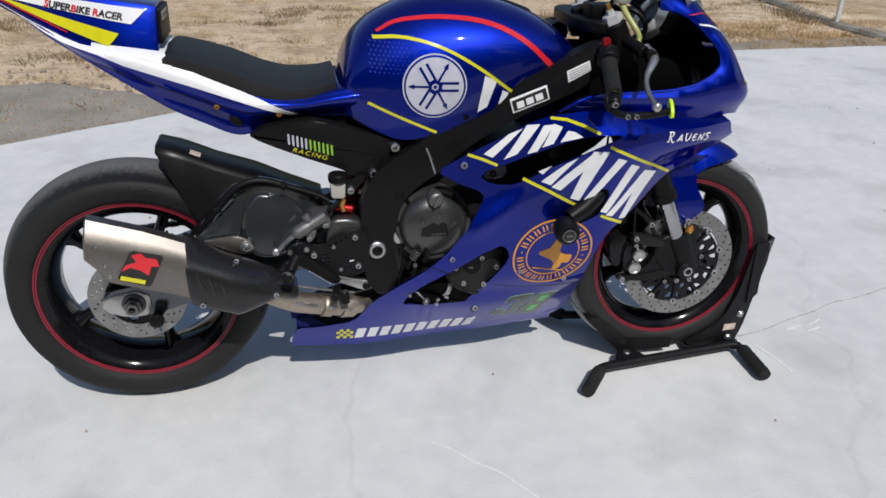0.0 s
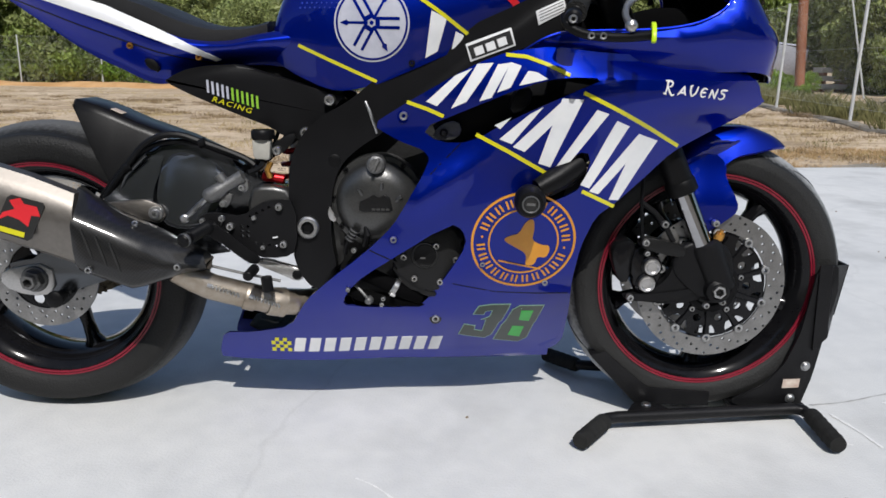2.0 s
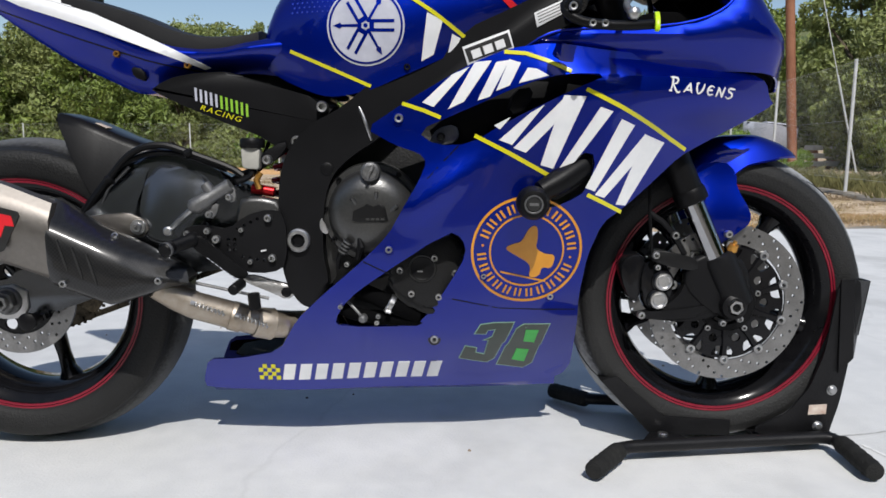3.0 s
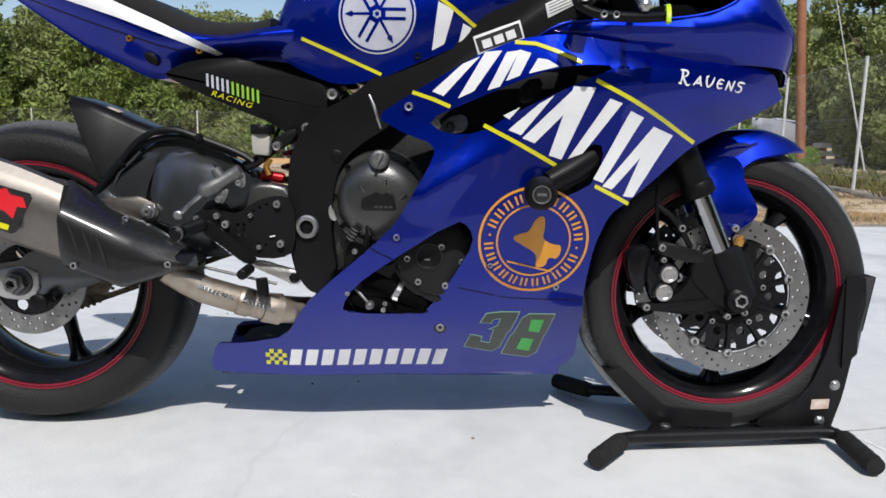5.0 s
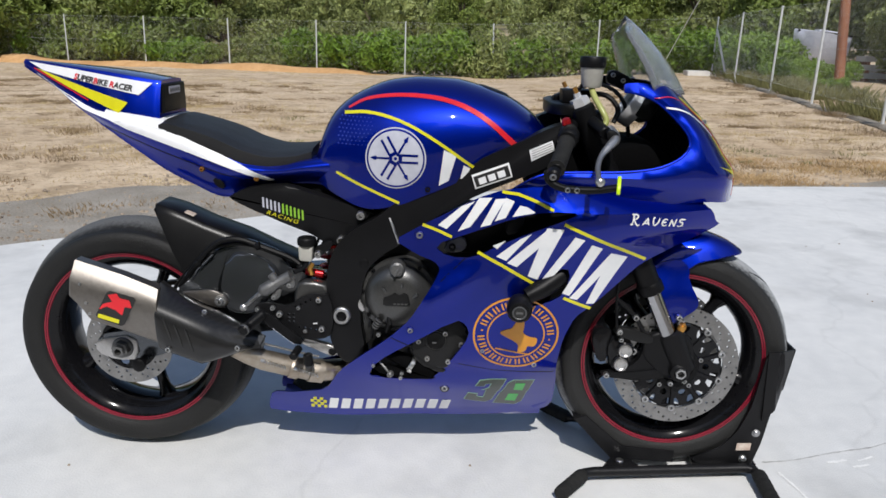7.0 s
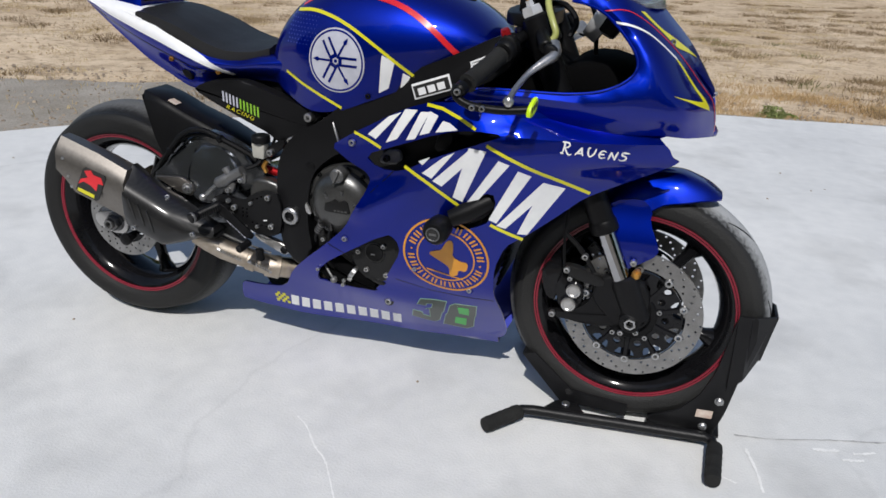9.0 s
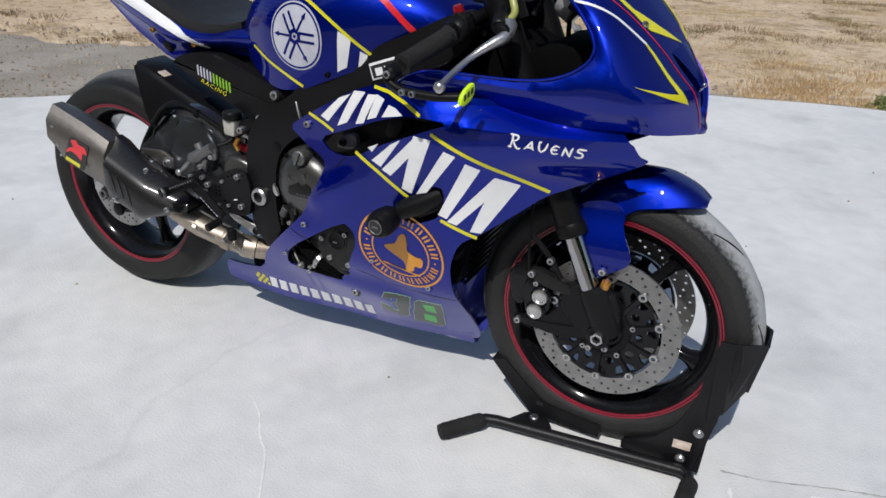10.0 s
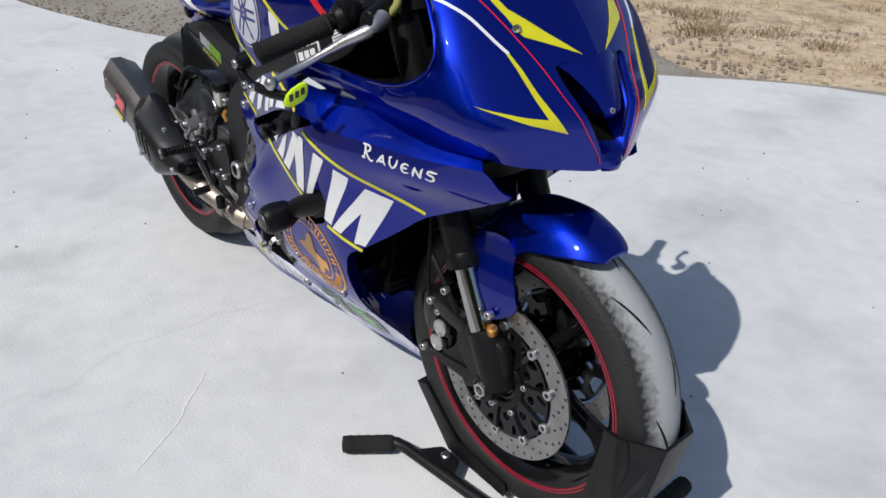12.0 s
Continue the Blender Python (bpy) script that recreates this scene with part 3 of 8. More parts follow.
# low kerb wall that carries the side fence
def kerb_x(y):
    return 6.0 + 0.15 * (y - 4.0)


kerb = thing("kerb", "rough low concrete kerb wall beside the dry ground", "kerb", kind="structure")
y = 2.6
while y < 24:
    seg = 1.6
    secs = []
    for k in range(5):
        yy = y + seg * k / 4 - (0.004 if k == 4 else 0)
        x = kerb_x(yy)
        g = ground_z(x, yy) - 0.20
        h = 0.165 + 0.03 * noise.noise((0, yy * 2.7, 1))
        d = 0.035 * noise.noise((3, yy * 2.3, 1))
        secs.append([(x - 0.11 + d, yy, g), (x - 0.10 + d, yy, g + h + 0.05), (x - 0.07, yy, g + h + 0.08), (x + 0.07, yy, g + h + 0.085), (x + 0.11, yy, g + h + 0.05), (x + 0.11, yy, g)])
    part("kerb_block", loft(secs), KERB, kerb)
    y += seg


# chain-link fences
def fence_mesh(a, b, height, pitch=0.085, r=0.0010):
    """Woven wire of one bay between two post feet: crossing diagonal wires and two line wires."""
    a, b = Vector(a), Vector(b)
    run = b - a
    length = Vector((run.x, run.y, 0)).length
    verts, faces = [], []

    def at(u, v, off):
        p = a + run * (u / length)
        return Vector((p.x, p.y, p.z + 0.04 + v)) + off

    side = Vector((run.y, -run.x, 0)).normalized()

    def wire(u0, v0, u1, v1, rr):
        k = len(verts)
        offs = [side * rr, side * -0.5 * rr + Vector((0, 0, 0.87 * rr)), side * -0.5 * rr - Vector((0, 0, 0.87 * rr))]
        if abs(u1 - u0) < 1e-4:
            return
        for u, v in ((u0, v0), (u1, v1)):
            verts.extend(tuple(at(u, v, o)) for o in offs)
        for i in range(3):
            faces.append((k + i, k + (i + 1) % 3, k + 3 + (i + 1) % 3, k + 3 + i))

    s = -height
    while s < length:
        u0, u1 = max(s, 0), min(s + height, length)
        wire(u0, u0 - s, u1, u1 - s, r)
        wire(u0, height - (u0 - s), u1, height - (u1 - s), r)
        s += pitch
    for v in (0.02, height * 0.5, height - 0.02):
        wire(0, v, length, v, 0.002)
    return verts, faces


def build_fence(label, feet, height, lean, wire=0.0010):
    fence = thing("fence", label, "fence", "chain-link fences")
    for i, f in enumerate(feet):
        topp = Vector(f) + Vector((lean[i % len(lean)] * height, 0, height + 0.06))
        bm = tube([Vector(f) - Vector((0, 0, 0.25)), topp], 0.024, 10)
        part("post", bm, GALVANISED, fence)
    for a, b in zip(feet, feet[1:]):
        v, f = fence_mesh(a, b, height, r=wire)
        ob = child("wire_mesh", mesh_of("wire_mesh", v, f, GALVANISED, smooth=False), fence, "galvanised chain-link wire")
        tagged(ob, kind="stuff")
    return fence


def back_line(x):
    return 25.9 - 0.18 * x


corner = (9.05, 24.3)
back_feet = [(x, back_line(x), ground_z(x, back_line(x))) for x in (-25.6, -22.1, -18.6, -15.1, -11.7, -8.2, -4.75, -1.42, 1.75, 5.3)] + [(corner[0], corner[1], ground_z(*corner))]
build_fence("galvanised chain-link fence on thin posts before a wooded bank", back_feet, 1.82, (0.0, 0.01, -0.012))
side_feet = [(kerb_x(y), y, ground_z(kerb_x(y), y) + 0.18) for y in (5.6, 9.1, 12.6, 15.9, 20.2)] + [(corner[0], corner[1], ground_z(*corner))]
build_fence("galvanised chain-link fence standing on the low kerb wall", side_feet, 1.66, (0.012, 0.010, 0.014, 0.012), 0.0006)
brace = thing("fence_brace", "white diagonal steel brace at the fence corner", "brace")
part("brace_tube", tube([(corner[0] + 0.22, corner[1] - 0.9, -0.1), (corner[0] - 0.02, corner[1] - 0.12, 1.45)], 0.035, 10), GALVANISED, brace)
cement = thing("cement_block", "pale cement block at the corner of the fence", "block")
part("block_body", box((8.15, 23.9, -0.6), (8.90, 24.5, 0.11), 0.03), BLOCK, cement)

# scratches and scraps on the slab
def flat_streak(name, path, width, material, label, category):
    rr = random.Random(len(path) + int(path[0][0] * 100))
    line = rounded(path, 3, closed=False)
    left, right = [], []
    for i, p in enumerate(line):
        q = Vector(line[min(i + 1, len(line) - 1)]) - Vector(line[max(i - 1, 0)])
        n = Vector((-q.y, q.x)).normalized() * width * rr.uniform(0.25, 1.0) * (0.2 if i in (0, len(line) - 1) else 1)
        left.append((p[0] + n.x, p[1] + n.y))
        right.append((p[0] - n.x * rr.uniform(0.2, 1), p[1] - n.y * rr.uniform(0.2, 1)))
    verts = [(x, y, 0.0012) for x, y in left] + [(x, y, 0.0012) for x, y in right]
    k = len(line)
    faces = [(i, k + i, k + i + 1, i + 1) for i in range(k - 1)]
    tagged(new(name, mesh_of(name, verts, faces, material)), label, category, kind="structure")


flat_streak("slab_scratch", [(0.66, -0.36), (0.70, -0.385), (0.75, -0.45), (0.79, -0.475), (0.83, -0.535), (0.88, -0.61)], 0.004, CHALK, "pale chalky scratch across the concrete slab", "scratch")

flat_streak("slab_crack", [(1.66, -0.041), (1.75, -0.026), (1.83, 0.006), (1.91, 0.034), (2.00, 0.058), (2.08, 0.100), (2.20, 0.118), (2.34, 0.160), (2.60, 0.255), (3.0, 0.36)], 0.0045, CRACK, "hairline crack running across the concrete slab", "crack")
for x0, y0, x1, y1, w0 in ((1.685, -0.085, 1.715, -0.235, 0.006), (1.84, -0.028, 1.90, -0.012, 0.008), (1.90, -0.046, 1.95, -0.030, 0.007), (1.93, -0.012, 1.98, 0.012, 0.006), (1.62, -0.21, 1.66, -0.225, 0.005)):
    flat_streak("slab_chip", [(x0, y0), ((x0 + x1) / 2 + 0.006, (y0 + y1) / 2), (x1, y1)], w0, CHALK, "pale chipped patch on the concrete slab", "chip")

# orange earth bank at the foot of the back fence
verts, faces = [], []
nb = 60
for i in range(nb + 1):
    x = -34 + 32.0 * i / nb
    for j, (dy, h) in enumerate(((-1.1, -0.06), (-0.7, 0.14), (-0.4, 0.26), (-0.1, 0.27), (0.3, -0.08))):
        yy = back_line(x) + 0.2 + dy
        hh = h * (0.7 + 0.7 * noise.noise((x * 0.5, 0, j * 0.1))) * smooth01((-x - 2) / 3) if h > 0 else h
        verts.append((x, yy, ground_z(x, yy) + hh))
for i in range(nb):
    for j in range(4):
        faces.append((i * 5 + j, (i + 1) * 5 + j, (i + 1) * 5 + j + 1, i * 5 + j + 1))
tagged(new("earth_bank", mesh_of("earth_bank", verts, faces, EARTH)), "low bank of orange earth along the fence", "earth bank", kind="structure")

# utility pole with guy wires
pole = thing("utility_pole", "red-brown wooden utility pole behind the fence", "utility pole")
px, py = 10.27, 17.9
part("pole_shaft", tube([(px + 0.03, py, -0.4), (px - 0.32, py, 4), (px - 0.76, py, 9.5)], [0.122, 0.112, 0.10], 16), POLE_WOOD, pole)
part("guy_wire", tube([(px + 1.35, py - 0.6, 0.0), (px - 0.70, py, 8.8)], 0.012, 6), GALVANISED, pole, "thin steel guy wire")
part("guy_guard", tube([(px + 1.35, py - 0.6, 0.0), (px + 0.78, py - 0.43, 2.45)], 0.024, 8), GALVANISED, pole, "pale guard tube on the guy wire")
part("guy_wire", tube([(px - 3.0, py + 6.0, 0.2), (px - 0.69, py, 8.6)], 0.014, 6), GALVANISED, pole, "thin steel guy wire")


# white boat hull laid up behind the side fence
boat = thing("boat", "white boat hull laid up among bushes behind the fence", "boat")
secs = []
for q in [i / 12 for i in range(13)]:
    x = 11.55 + 1.6 * q
    half = 0.62 * (1 - (1 - min(q / 0.6, 1)) ** 2.2) + 0.02
    deck = 1.52 - 0.20 * q
    keel = 1.15 - 0.75 * smooth01(q / 0.35)
    secs.append([(x, 24.2 - half, deck), (x, 24.2 - half * 0.85, (deck + keel) / 2), (x, 24.2 - half * 0.3, keel), (x, 24.2 + half * 0.3, keel), (x, 24.2 + half * 0.85, (deck + keel) / 2), (x, 24.2 + half, deck), (x, 24.2 + half * 0.8, deck + 0.03), (x, 24.2 - half * 0.8, deck + 0.03)])
part("hull", loft(secs), FADED_WHITE, boat)
part("rub_rail", tube([(11.62, 24.08, 1.50), (12.3, 23.66, 1.44), (12.7, 23.56, 1.39), (13.15, 23.56, 1.33)], 0.03, 8), PLATE_BLACK, boat, "dark rubbing strip")
part("coaming", loft([[(12.2 + 0.9 * q, 23.95, 1.38 - 0.1 * q), (12.3 + 0.8 * q, 24.0, 1.54 - 0.1 * q), (12.3 + 0.8 * q, 24.4, 1.54 - 0.1 * q), (12.2 + 0.9 * q, 24.45, 1.38 - 0.1 * q)] for q in (0, 0.5, 1)]), FADED_WHITE, boat)
part("cradle_block", box((12.0, 23.9, -0.3), (12.3, 24.5, 0.55), 0.02), POLE_WOOD, boat, "timber cradle block")
part("cradle_block", box((12.8, 23.9, -0.3), (13.1, 24.5, 0.42), 0.02), POLE_WOOD, boat, "timber cradle block")
stack = thing("board_stack", "stack of pale boards lying behind the fence", "boards")
for i in range(4):
    part("board", box((13.25 + 0.1 * (i % 2), 22.9, -0.20 + 0.26 * i), (14.5 - 0.12 * (i % 3), 23.5, -0.04 + 0.26 * i), 0.01), BLOCK, stack)
for i in range(3):
    for u in (13.45, 14.1):
        part("spacer", box((u, 22.95, -0.04 + 0.26 * i), (u + 0.1, 23.45, 0.06 + 0.26 * i), 0), POLE_WOOD, stack)


# small pale house high on the hillside
house = thing("house", "small white house high on the wooded hillside", "house")
hz = ground_z(8.3, 93) - 0.6
part("wall", box((5.9, 91.5, hz), (10.6, 96.0, hz + 3.4), 0.02), WHITE, house)
part("roof", slab([(5.5, hz + 3.4), (11.0, hz + 3.4), (8.25, hz + 4.7)], (91.1, 96.4), 0.02), POLE_WOOD, house, "tiled roof")
for u in (6.7, 8.0, 9.3):
    win = part("window", box((u, 91.42, hz + 1.5), (u + 0.7, 91.52, hz + 2.6), 0.01), GALVANISED, house)
    part("pane", box((u + 0.07, 91.40, hz + 1.57), (u + 0.63, 91.43, hz + 2.53), 0), INK, win)


# ---- plants ----
def leaf_cloud(rng, lobes, count, size, squash=0.8, fill=0.35):
    """Many small folded leaves on and in a set of lobes (centre, radius)."""
    verts, faces = [], []
    weights = [r * r for _, r in lobes]
    for _ in range(count):
        c, r = rng.choices(lobes, weights)[0]
        d = Vector((rng.gauss(0, 1), rng.gauss(0, 1), rng.gauss(0, 1))).normalized()
        bumpy = 1 + 0.35 * noise.noise((d.x * 2.2 + c[0], d.y * 2.2 + c[1], d.z * 2.2 + c[2]))
        rad = r * bumpy * (1 - fill * rng.random() ** 2)
        p = Vector(c) + Vector((d.x * rad, d.y * rad, d.z * rad * squash))
        s = size * rng.uniform(0.6, 1.35)
        out = (d + 0.9 * Vector((rng.gauss(0, 1), rng.gauss(0, 1), rng.gauss(0, 0.7)))).normalized()
        u = out.orthogonal().normalized()
        u.rotate(Matrix.Rotation(rng.uniform(0, 6.28), 3, out))
        v = out.cross(u)
        k = len(verts)
        fold = out * s * 0.18
        verts += [tuple(p - u * s), tuple(p - v * s * 0.42 + fold), tuple(p + u * s), tuple(p + v * s * 0.42 + fold)]
        faces += [(k, k + 1, k + 2), (k, k + 2, k + 3)]
    return verts, faces


def make_tree(rng, height, spread, material, leaves, size, label, low=0.12):
    """A broadleaf tree: tapered trunk, limbs and a ragged crown that reaches low."""
    tree = thing("tree", label, "tree", "trees behind the fence")
    bm = tube([(0, 0, -0.4), (0.06 * height * rng.uniform(-1, 1), 0.05, height * 0.3), (0.1, 0.05 * height * rng.uniform(-1, 1), height * 0.75)], [0.035 * height, 0.026 * height, 0.008 * height], 9, smooth_path=0)
    lobes = []
    n = 15
    for i in range(n):
        a = 6.283 * i * 0.381966 + rng.uniform(-0.3, 0.3)
        t = (i + 0.5) / n
        z = height * (low + (0.90 - low) * t)
        rad = spread * (0.95 - 0.75 * t ** 1.6) * rng.uniform(0.55, 1.0)
        c = (rad * math.cos(a), rad * math.sin(a), z)
        lobes.append((c, spread * rng.uniform(0.30, 0.48) * (1 - 0.35 * t)))
        if i % 2 == 0:
            tube([(0, 0, z * 0.55), (c[0] * 0.5, c[1] * 0.5, z * 0.8), c], [0.012 * height, 0.008 * height, 0.003 * height], 6, bm=bm)
    part("trunk", bm, BARK, tree)
    v, f = leaf_cloud(rng, lobes, leaves, size)
    child("crown", mesh_of("crown", v, f, material, smooth=False), tree)
    return tree


rng = random.Random(7)
kinds = [
    make_tree(rng, 7.0, 3.4, LEAF, 15000, 0.125, "dense dark green broadleaf tree behind the fence, also unseen behind the camera"),
    make_tree(rng, 6.0, 3.1, LEAF_OLIVE, 14000, 0.12, "olive green spreading tree behind the fence, also unseen behind the camera"),
    make_tree(rng, 8.0, 3.0, LEAF_OLIVE, 15000, 0.12, "tall green broadleaf tree behind the fence, also unseen behind the camera"),
]
spots = [
    (-34, 31, 0, 1.15), (-29, 33, 2, 1.05), (-26, 30.5, 0, 1.12), (-22.5, 33.5, 2, 1.12), (-19.5, 31, 0, 1.15), (-16.0, 33, 1, 1.2), (-13.4, 31.2, 0, 0.95), (-10.6, 34, 2, 0.8),
    (-8.0, 36, 1, 0.62), (-4.5, 39, 1, 0.7), (0.5, 38, 0, 0.6), (4.8, 37, 1, 0.72), (8.6, 36, 0, 0.85), (12.2, 37, 2, 0.9), (15.6, 33, 0, 1.0),
    (13.2, 27.5, 0, 0.85), (15.8, 24.5, 2, 0.95), (14.9, 21.0, 1, 0.8), (18.5, 20, 2, 1.1), (19.5, 27, 0, 1.15), (17.0, 15.5, 0, 0.95), (23, 17, 2, 1.2), (24, 23, 0, 1.3),
]
# unseen row behind the camera, added to darken what the paint reflects
spots += [(-27 + 3.6 * i, -11.5 - 2.5 * (i % 2) + 0.7 * (i % 3), (0, 2, 1)[i % 3], 1.0 + 0.06 * (i % 4)) for i in range(17)]
for x, y, k, s in spots:
    m = pose(x, y, ground_z(x, y), 0, 0, rng.uniform(0, 360)) @ Matrix.Diagonal((s, s, s * rng.uniform(0.9, 1.1), 1))
    copy_thing(kinds[k], m).matrix_basis = m
for k in kinds:
    for o in (*k.children_recursive, k):
        bpy.data.objects.remove(o)


def make_bush(rng, size, leaves, material, leaf, label):
    bush = thing("bush", label, "bush", "bushes along the fence")
    lobes = [((rng.uniform(-0.6, 0.6) * size, rng.uniform(-0.4, 0.4) * size, rng.uniform(0.2, 0.75) * size), size * rng.uniform(0.25, 0.45)) for _ in range(8)]
    bm = bmesh.new()
    for c, _ in lobes[:6]:
        tube([(0, 0, -0.15), (c[0] * 0.4, c[1] * 0.4, c[2] * 0.6), c], [0.02 * size, 0.015 * size, 0.006 * size], 5, bm=bm)
    part("stems", bm, BARK, bush)
    v, f = leaf_cloud(rng, lobes, leaves, leaf, 0.9)
    child("foliage", mesh_of("foliage", v, f, material, smooth=False), bush)
    return bush


bush_kinds = [
    make_bush(rng, 1.5, 2600, LEAF_BRIGHT, 0.10, "bright green leafy bush growing through the fence"),
    make_bush(rng, 1.7, 2600, LEAF_OLIVE, 0.09, "olive green bush behind the fence"),
    make_bush(rng, 1.3, 2200, LEAF, 0.10, "dark green bush behind the fence"),
]
bush_spots = []
for i in range(30):
    x = -24 + 1.22 * i + rng.uniform(-0.3, 0.3)
    bush_spots.append((x, back_line(x) + rng.uniform(0.5, 2.0), rng.choice((0, 1, 1, 2)) if x < -6 else rng.choice((0, 0, 1)), rng.uniform(0.7, 1.25)))
for x, y, k, s in ((9.6, 24.6, 0, 1.0), (10.2, 22.6, 0, 0.9), (9.9, 20.6, 0, 0.5), (11.2, 23.2, 1, 0.5), (14.2, 20.4, 2, 0.7), (13.5, 17, 2, 1.3), (11.8, 15.2, 1, 0.9), (14.5, 13.5, 2, 1.3), (17, 12, 1, 1.5), (19, 9.5, 2, 1.5), (9.3, 26.0, 0, 1.1), (12.8, 25.6, 0, 1.2), (9.7, 18.6, 0, 0.35), (9.4, 16.4, 0, 0.3), (10.9, 21.4, 0, 0.5), (10.6, 24.9, 0, 0.8), (9.9, 23.6, 0, 0.8), (12.0, 21.6, 0, 0.45), (14.6, 15.6, 0, 1.2), (16.2, 18.0, 0, 1.3)):
    bush_spots.append((x, y, k, s))
bush_spots += [(2.05, 3.98, 1, 0.11), (2.16, 4.04, 2, 0.07), (0.10, 3.22, 1, 0.035), (0.25, 3.30, 1, 0.03), (0.38, 3.40, 1, 0.035), (0.62, 3.52, 1, 0.025)]
for x, y, k, s in bush_spots:
    m = pose(x, y, ground_z(x, y) - 0.03, 0, 0, rng.uniform(0, 360)) @ Matrix.Diagonal((s, s, s if s > 0.2 else 0.62 * s, 1))
    copy_thing(bush_kinds[k], m).matrix_basis = m
for k in bush_kinds:
    for o in (*k.children_recursive, k):
        bpy.data.objects.remove(o)

# woods on the hill behind, too many to count
verts, faces = [], []
for i in range(620):
    y = 42 + 120 * rng.random() ** 1.3
    x = rng.uniform(-0.95, 0.85) * (y + 12)
    h = rng.uniform(2.2, 4.6)
    g = ground_z(x, y)
    lobes = [((x + rng.uniform(-1, 1) * h * 0.35, y + rng.uniform(-1, 1) * h * 0.35, g + h * rng.uniform(0.25, 0.75)), h * rng.uniform(0.25, 0.4)) for _ in range(5)]
    v, f = leaf_cloud(rng, lobes, int(320 if y < 75 else 150), 0.26 if y < 75 else 0.42)
    k = len(verts)
    verts += v
    faces += [tuple(k + q for q in t) for t in f]
tagged(new("hillside_woods", mesh_of("hillside_woods", verts, faces, LEAF_OLIVE, smooth=False)), "distant green scrub and trees covering the hillside", "woods", kind="stuff")

# unseen trees and scrub behind the camera, added to darken reflections
wood_rng = random.Random(31)
verts, faces = [], []
for i in range(64):
    x, y = -42 + 1.4 * i + wood_rng.uniform(-0.5, 0.5), -15 + wood_rng.uniform(-1.5, 1.5)
    h = wood_rng.uniform(2.6, 4.2)
    g = ground_z(x, y)
    lobes = [((x + wood_rng.uniform(-1, 1) * h * 0.3, y + wood_rng.uniform(-1, 1) * h * 0.3, g + h * wood_rng.uniform(0.12, 0.75)), h * wood_rng.uniform(0.25, 0.4)) for _ in range(6)]
    v, f = leaf_cloud(wood_rng, lobes, 420, 0.24)
    k = len(verts)
    verts += v
    faces += [tuple(k + q for q in t) for t in f]
tagged(new("roadside_scrub", mesh_of("roadside_scrub", verts, faces, LEAF, smooth=False)), "unseen green scrub and low trees added behind the camera to darken reflections", "scrub", kind="stuff")

# dry grass, weeds, pebbles
def blades(rng, spots, height, width, per):
    verts, faces = [], []
    for x, y, s in spots:
        z = ground_z(x, y)
        for _ in range(per):
            a, r = rng.uniform(0, 6.283), 0.09 * s * rng.random() ** 0.5
            bx, by = x + r * math.cos(a) * 1.6, y + r * math.sin(a) * 1.6
            h, ln = height * s * rng.uniform(0.4, 1.2), rng.uniform(0.1, 0.9)
            tx, ty = bx + math.cos(a) * h * ln, by + math.sin(a) * h * ln
            c, sn = math.cos(a + 1.57) * width, math.sin(a + 1.57) * width
            k = len(verts)
            verts += [(bx - c, by - sn, z - 0.01), (bx + c, by + sn, z - 0.01), ((bx + tx) / 2 + c * 0.7, (by + ty) / 2 + sn * 0.7, z + h * 0.65), (tx, ty, z + h)]
            faces += [(k, k + 1, k + 2), (k, k + 2, k + 3)]
    return verts, faces


def scatter(n, x0, x1, y0, y1, cluster, keep=0.0, level=0.0):
    out = []
    while len(out) < n:
        x, y = rng.uniform(x0, x1), rng.uniform(y0, y1)
        if y > edge_y(x) + 0.5 + keep and noise.noise((x * cluster, y * cluster * 1.6, 5)) > level + rng.uniform(-0.35, 0.35) * (1 - level) and abs(x - kerb_x(y)) > 0.2:
            out.append((x, y, rng.uniform(0.5, 1.4)))
    return out


v, f = blades(rng, scatter(2600, -14, 11, 1, 26, 0.45, 0.0, 0.25), 0.040, 0.0024, 12)
tagged(new("dry_grass", mesh_of("dry_grass", v, f, DRY_GRASS, smooth=False)), "sparse tufts of dead straw-coloured grass on the sand", "grass", kind="stuff")
near_litter = [(x, y, s * 0.8) for x, y, s in scatter(5200, -7, 8, 1, 11, 1.3, 0.0, 0.22)]
v, f = blades(rng, near_litter, 0.016, 0.0026, 14)
tagged(new("straw_litter", mesh_of("straw_litter", v, f, DRY_GRASS, smooth=False)), "matted straw litter lying on the sand near the slab", "straw", kind="stuff")
tufts = [(x + rng.gauss(0, 0.07), y + rng.gauss(0, 0.05), s * rng.uniform(0.5, 1.0)) for x, y, s in scatter(1000, -10, 10, 1, 18, 0.8, 0.0, 0.18) for _ in range(rng.choice((2, 4, 7)))]
v, f = blades(rng, tufts, 0.042, 0.0024, 26)
tagged(new("dead_brush", mesh_of("dead_brush", v, f, DEAD_BRUSH, smooth=False)), "small brown tufts of dead brush on the sand", "brush", kind="stuff")
weed_rng = random.Random(77)
strip = []
while len(strip) < 1500:
    x = weed_rng.uniform(1.2, 7.5)
    y = edge_y(x) + 0.05 + 1.5 * weed_rng.random() ** 1.5
    if noise.noise((x * 1.1, y * 1.8, 3)) > weed_rng.uniform(-0.25, 0.25) and abs(x - kerb_x(y)) > 0.15:
        strip.append((x, y, weed_rng.uniform(0.4, 1.2)))
v, f = blades(weed_rng, strip, 0.035, 0.0022, 22)
tagged(new("rust_grass", mesh_of("rust_grass", v, f, RUST_GRASS, smooth=False)), "rust-brown strip of dried grass beside the slab", "grass", kind="stuff")
kerb_foot = []
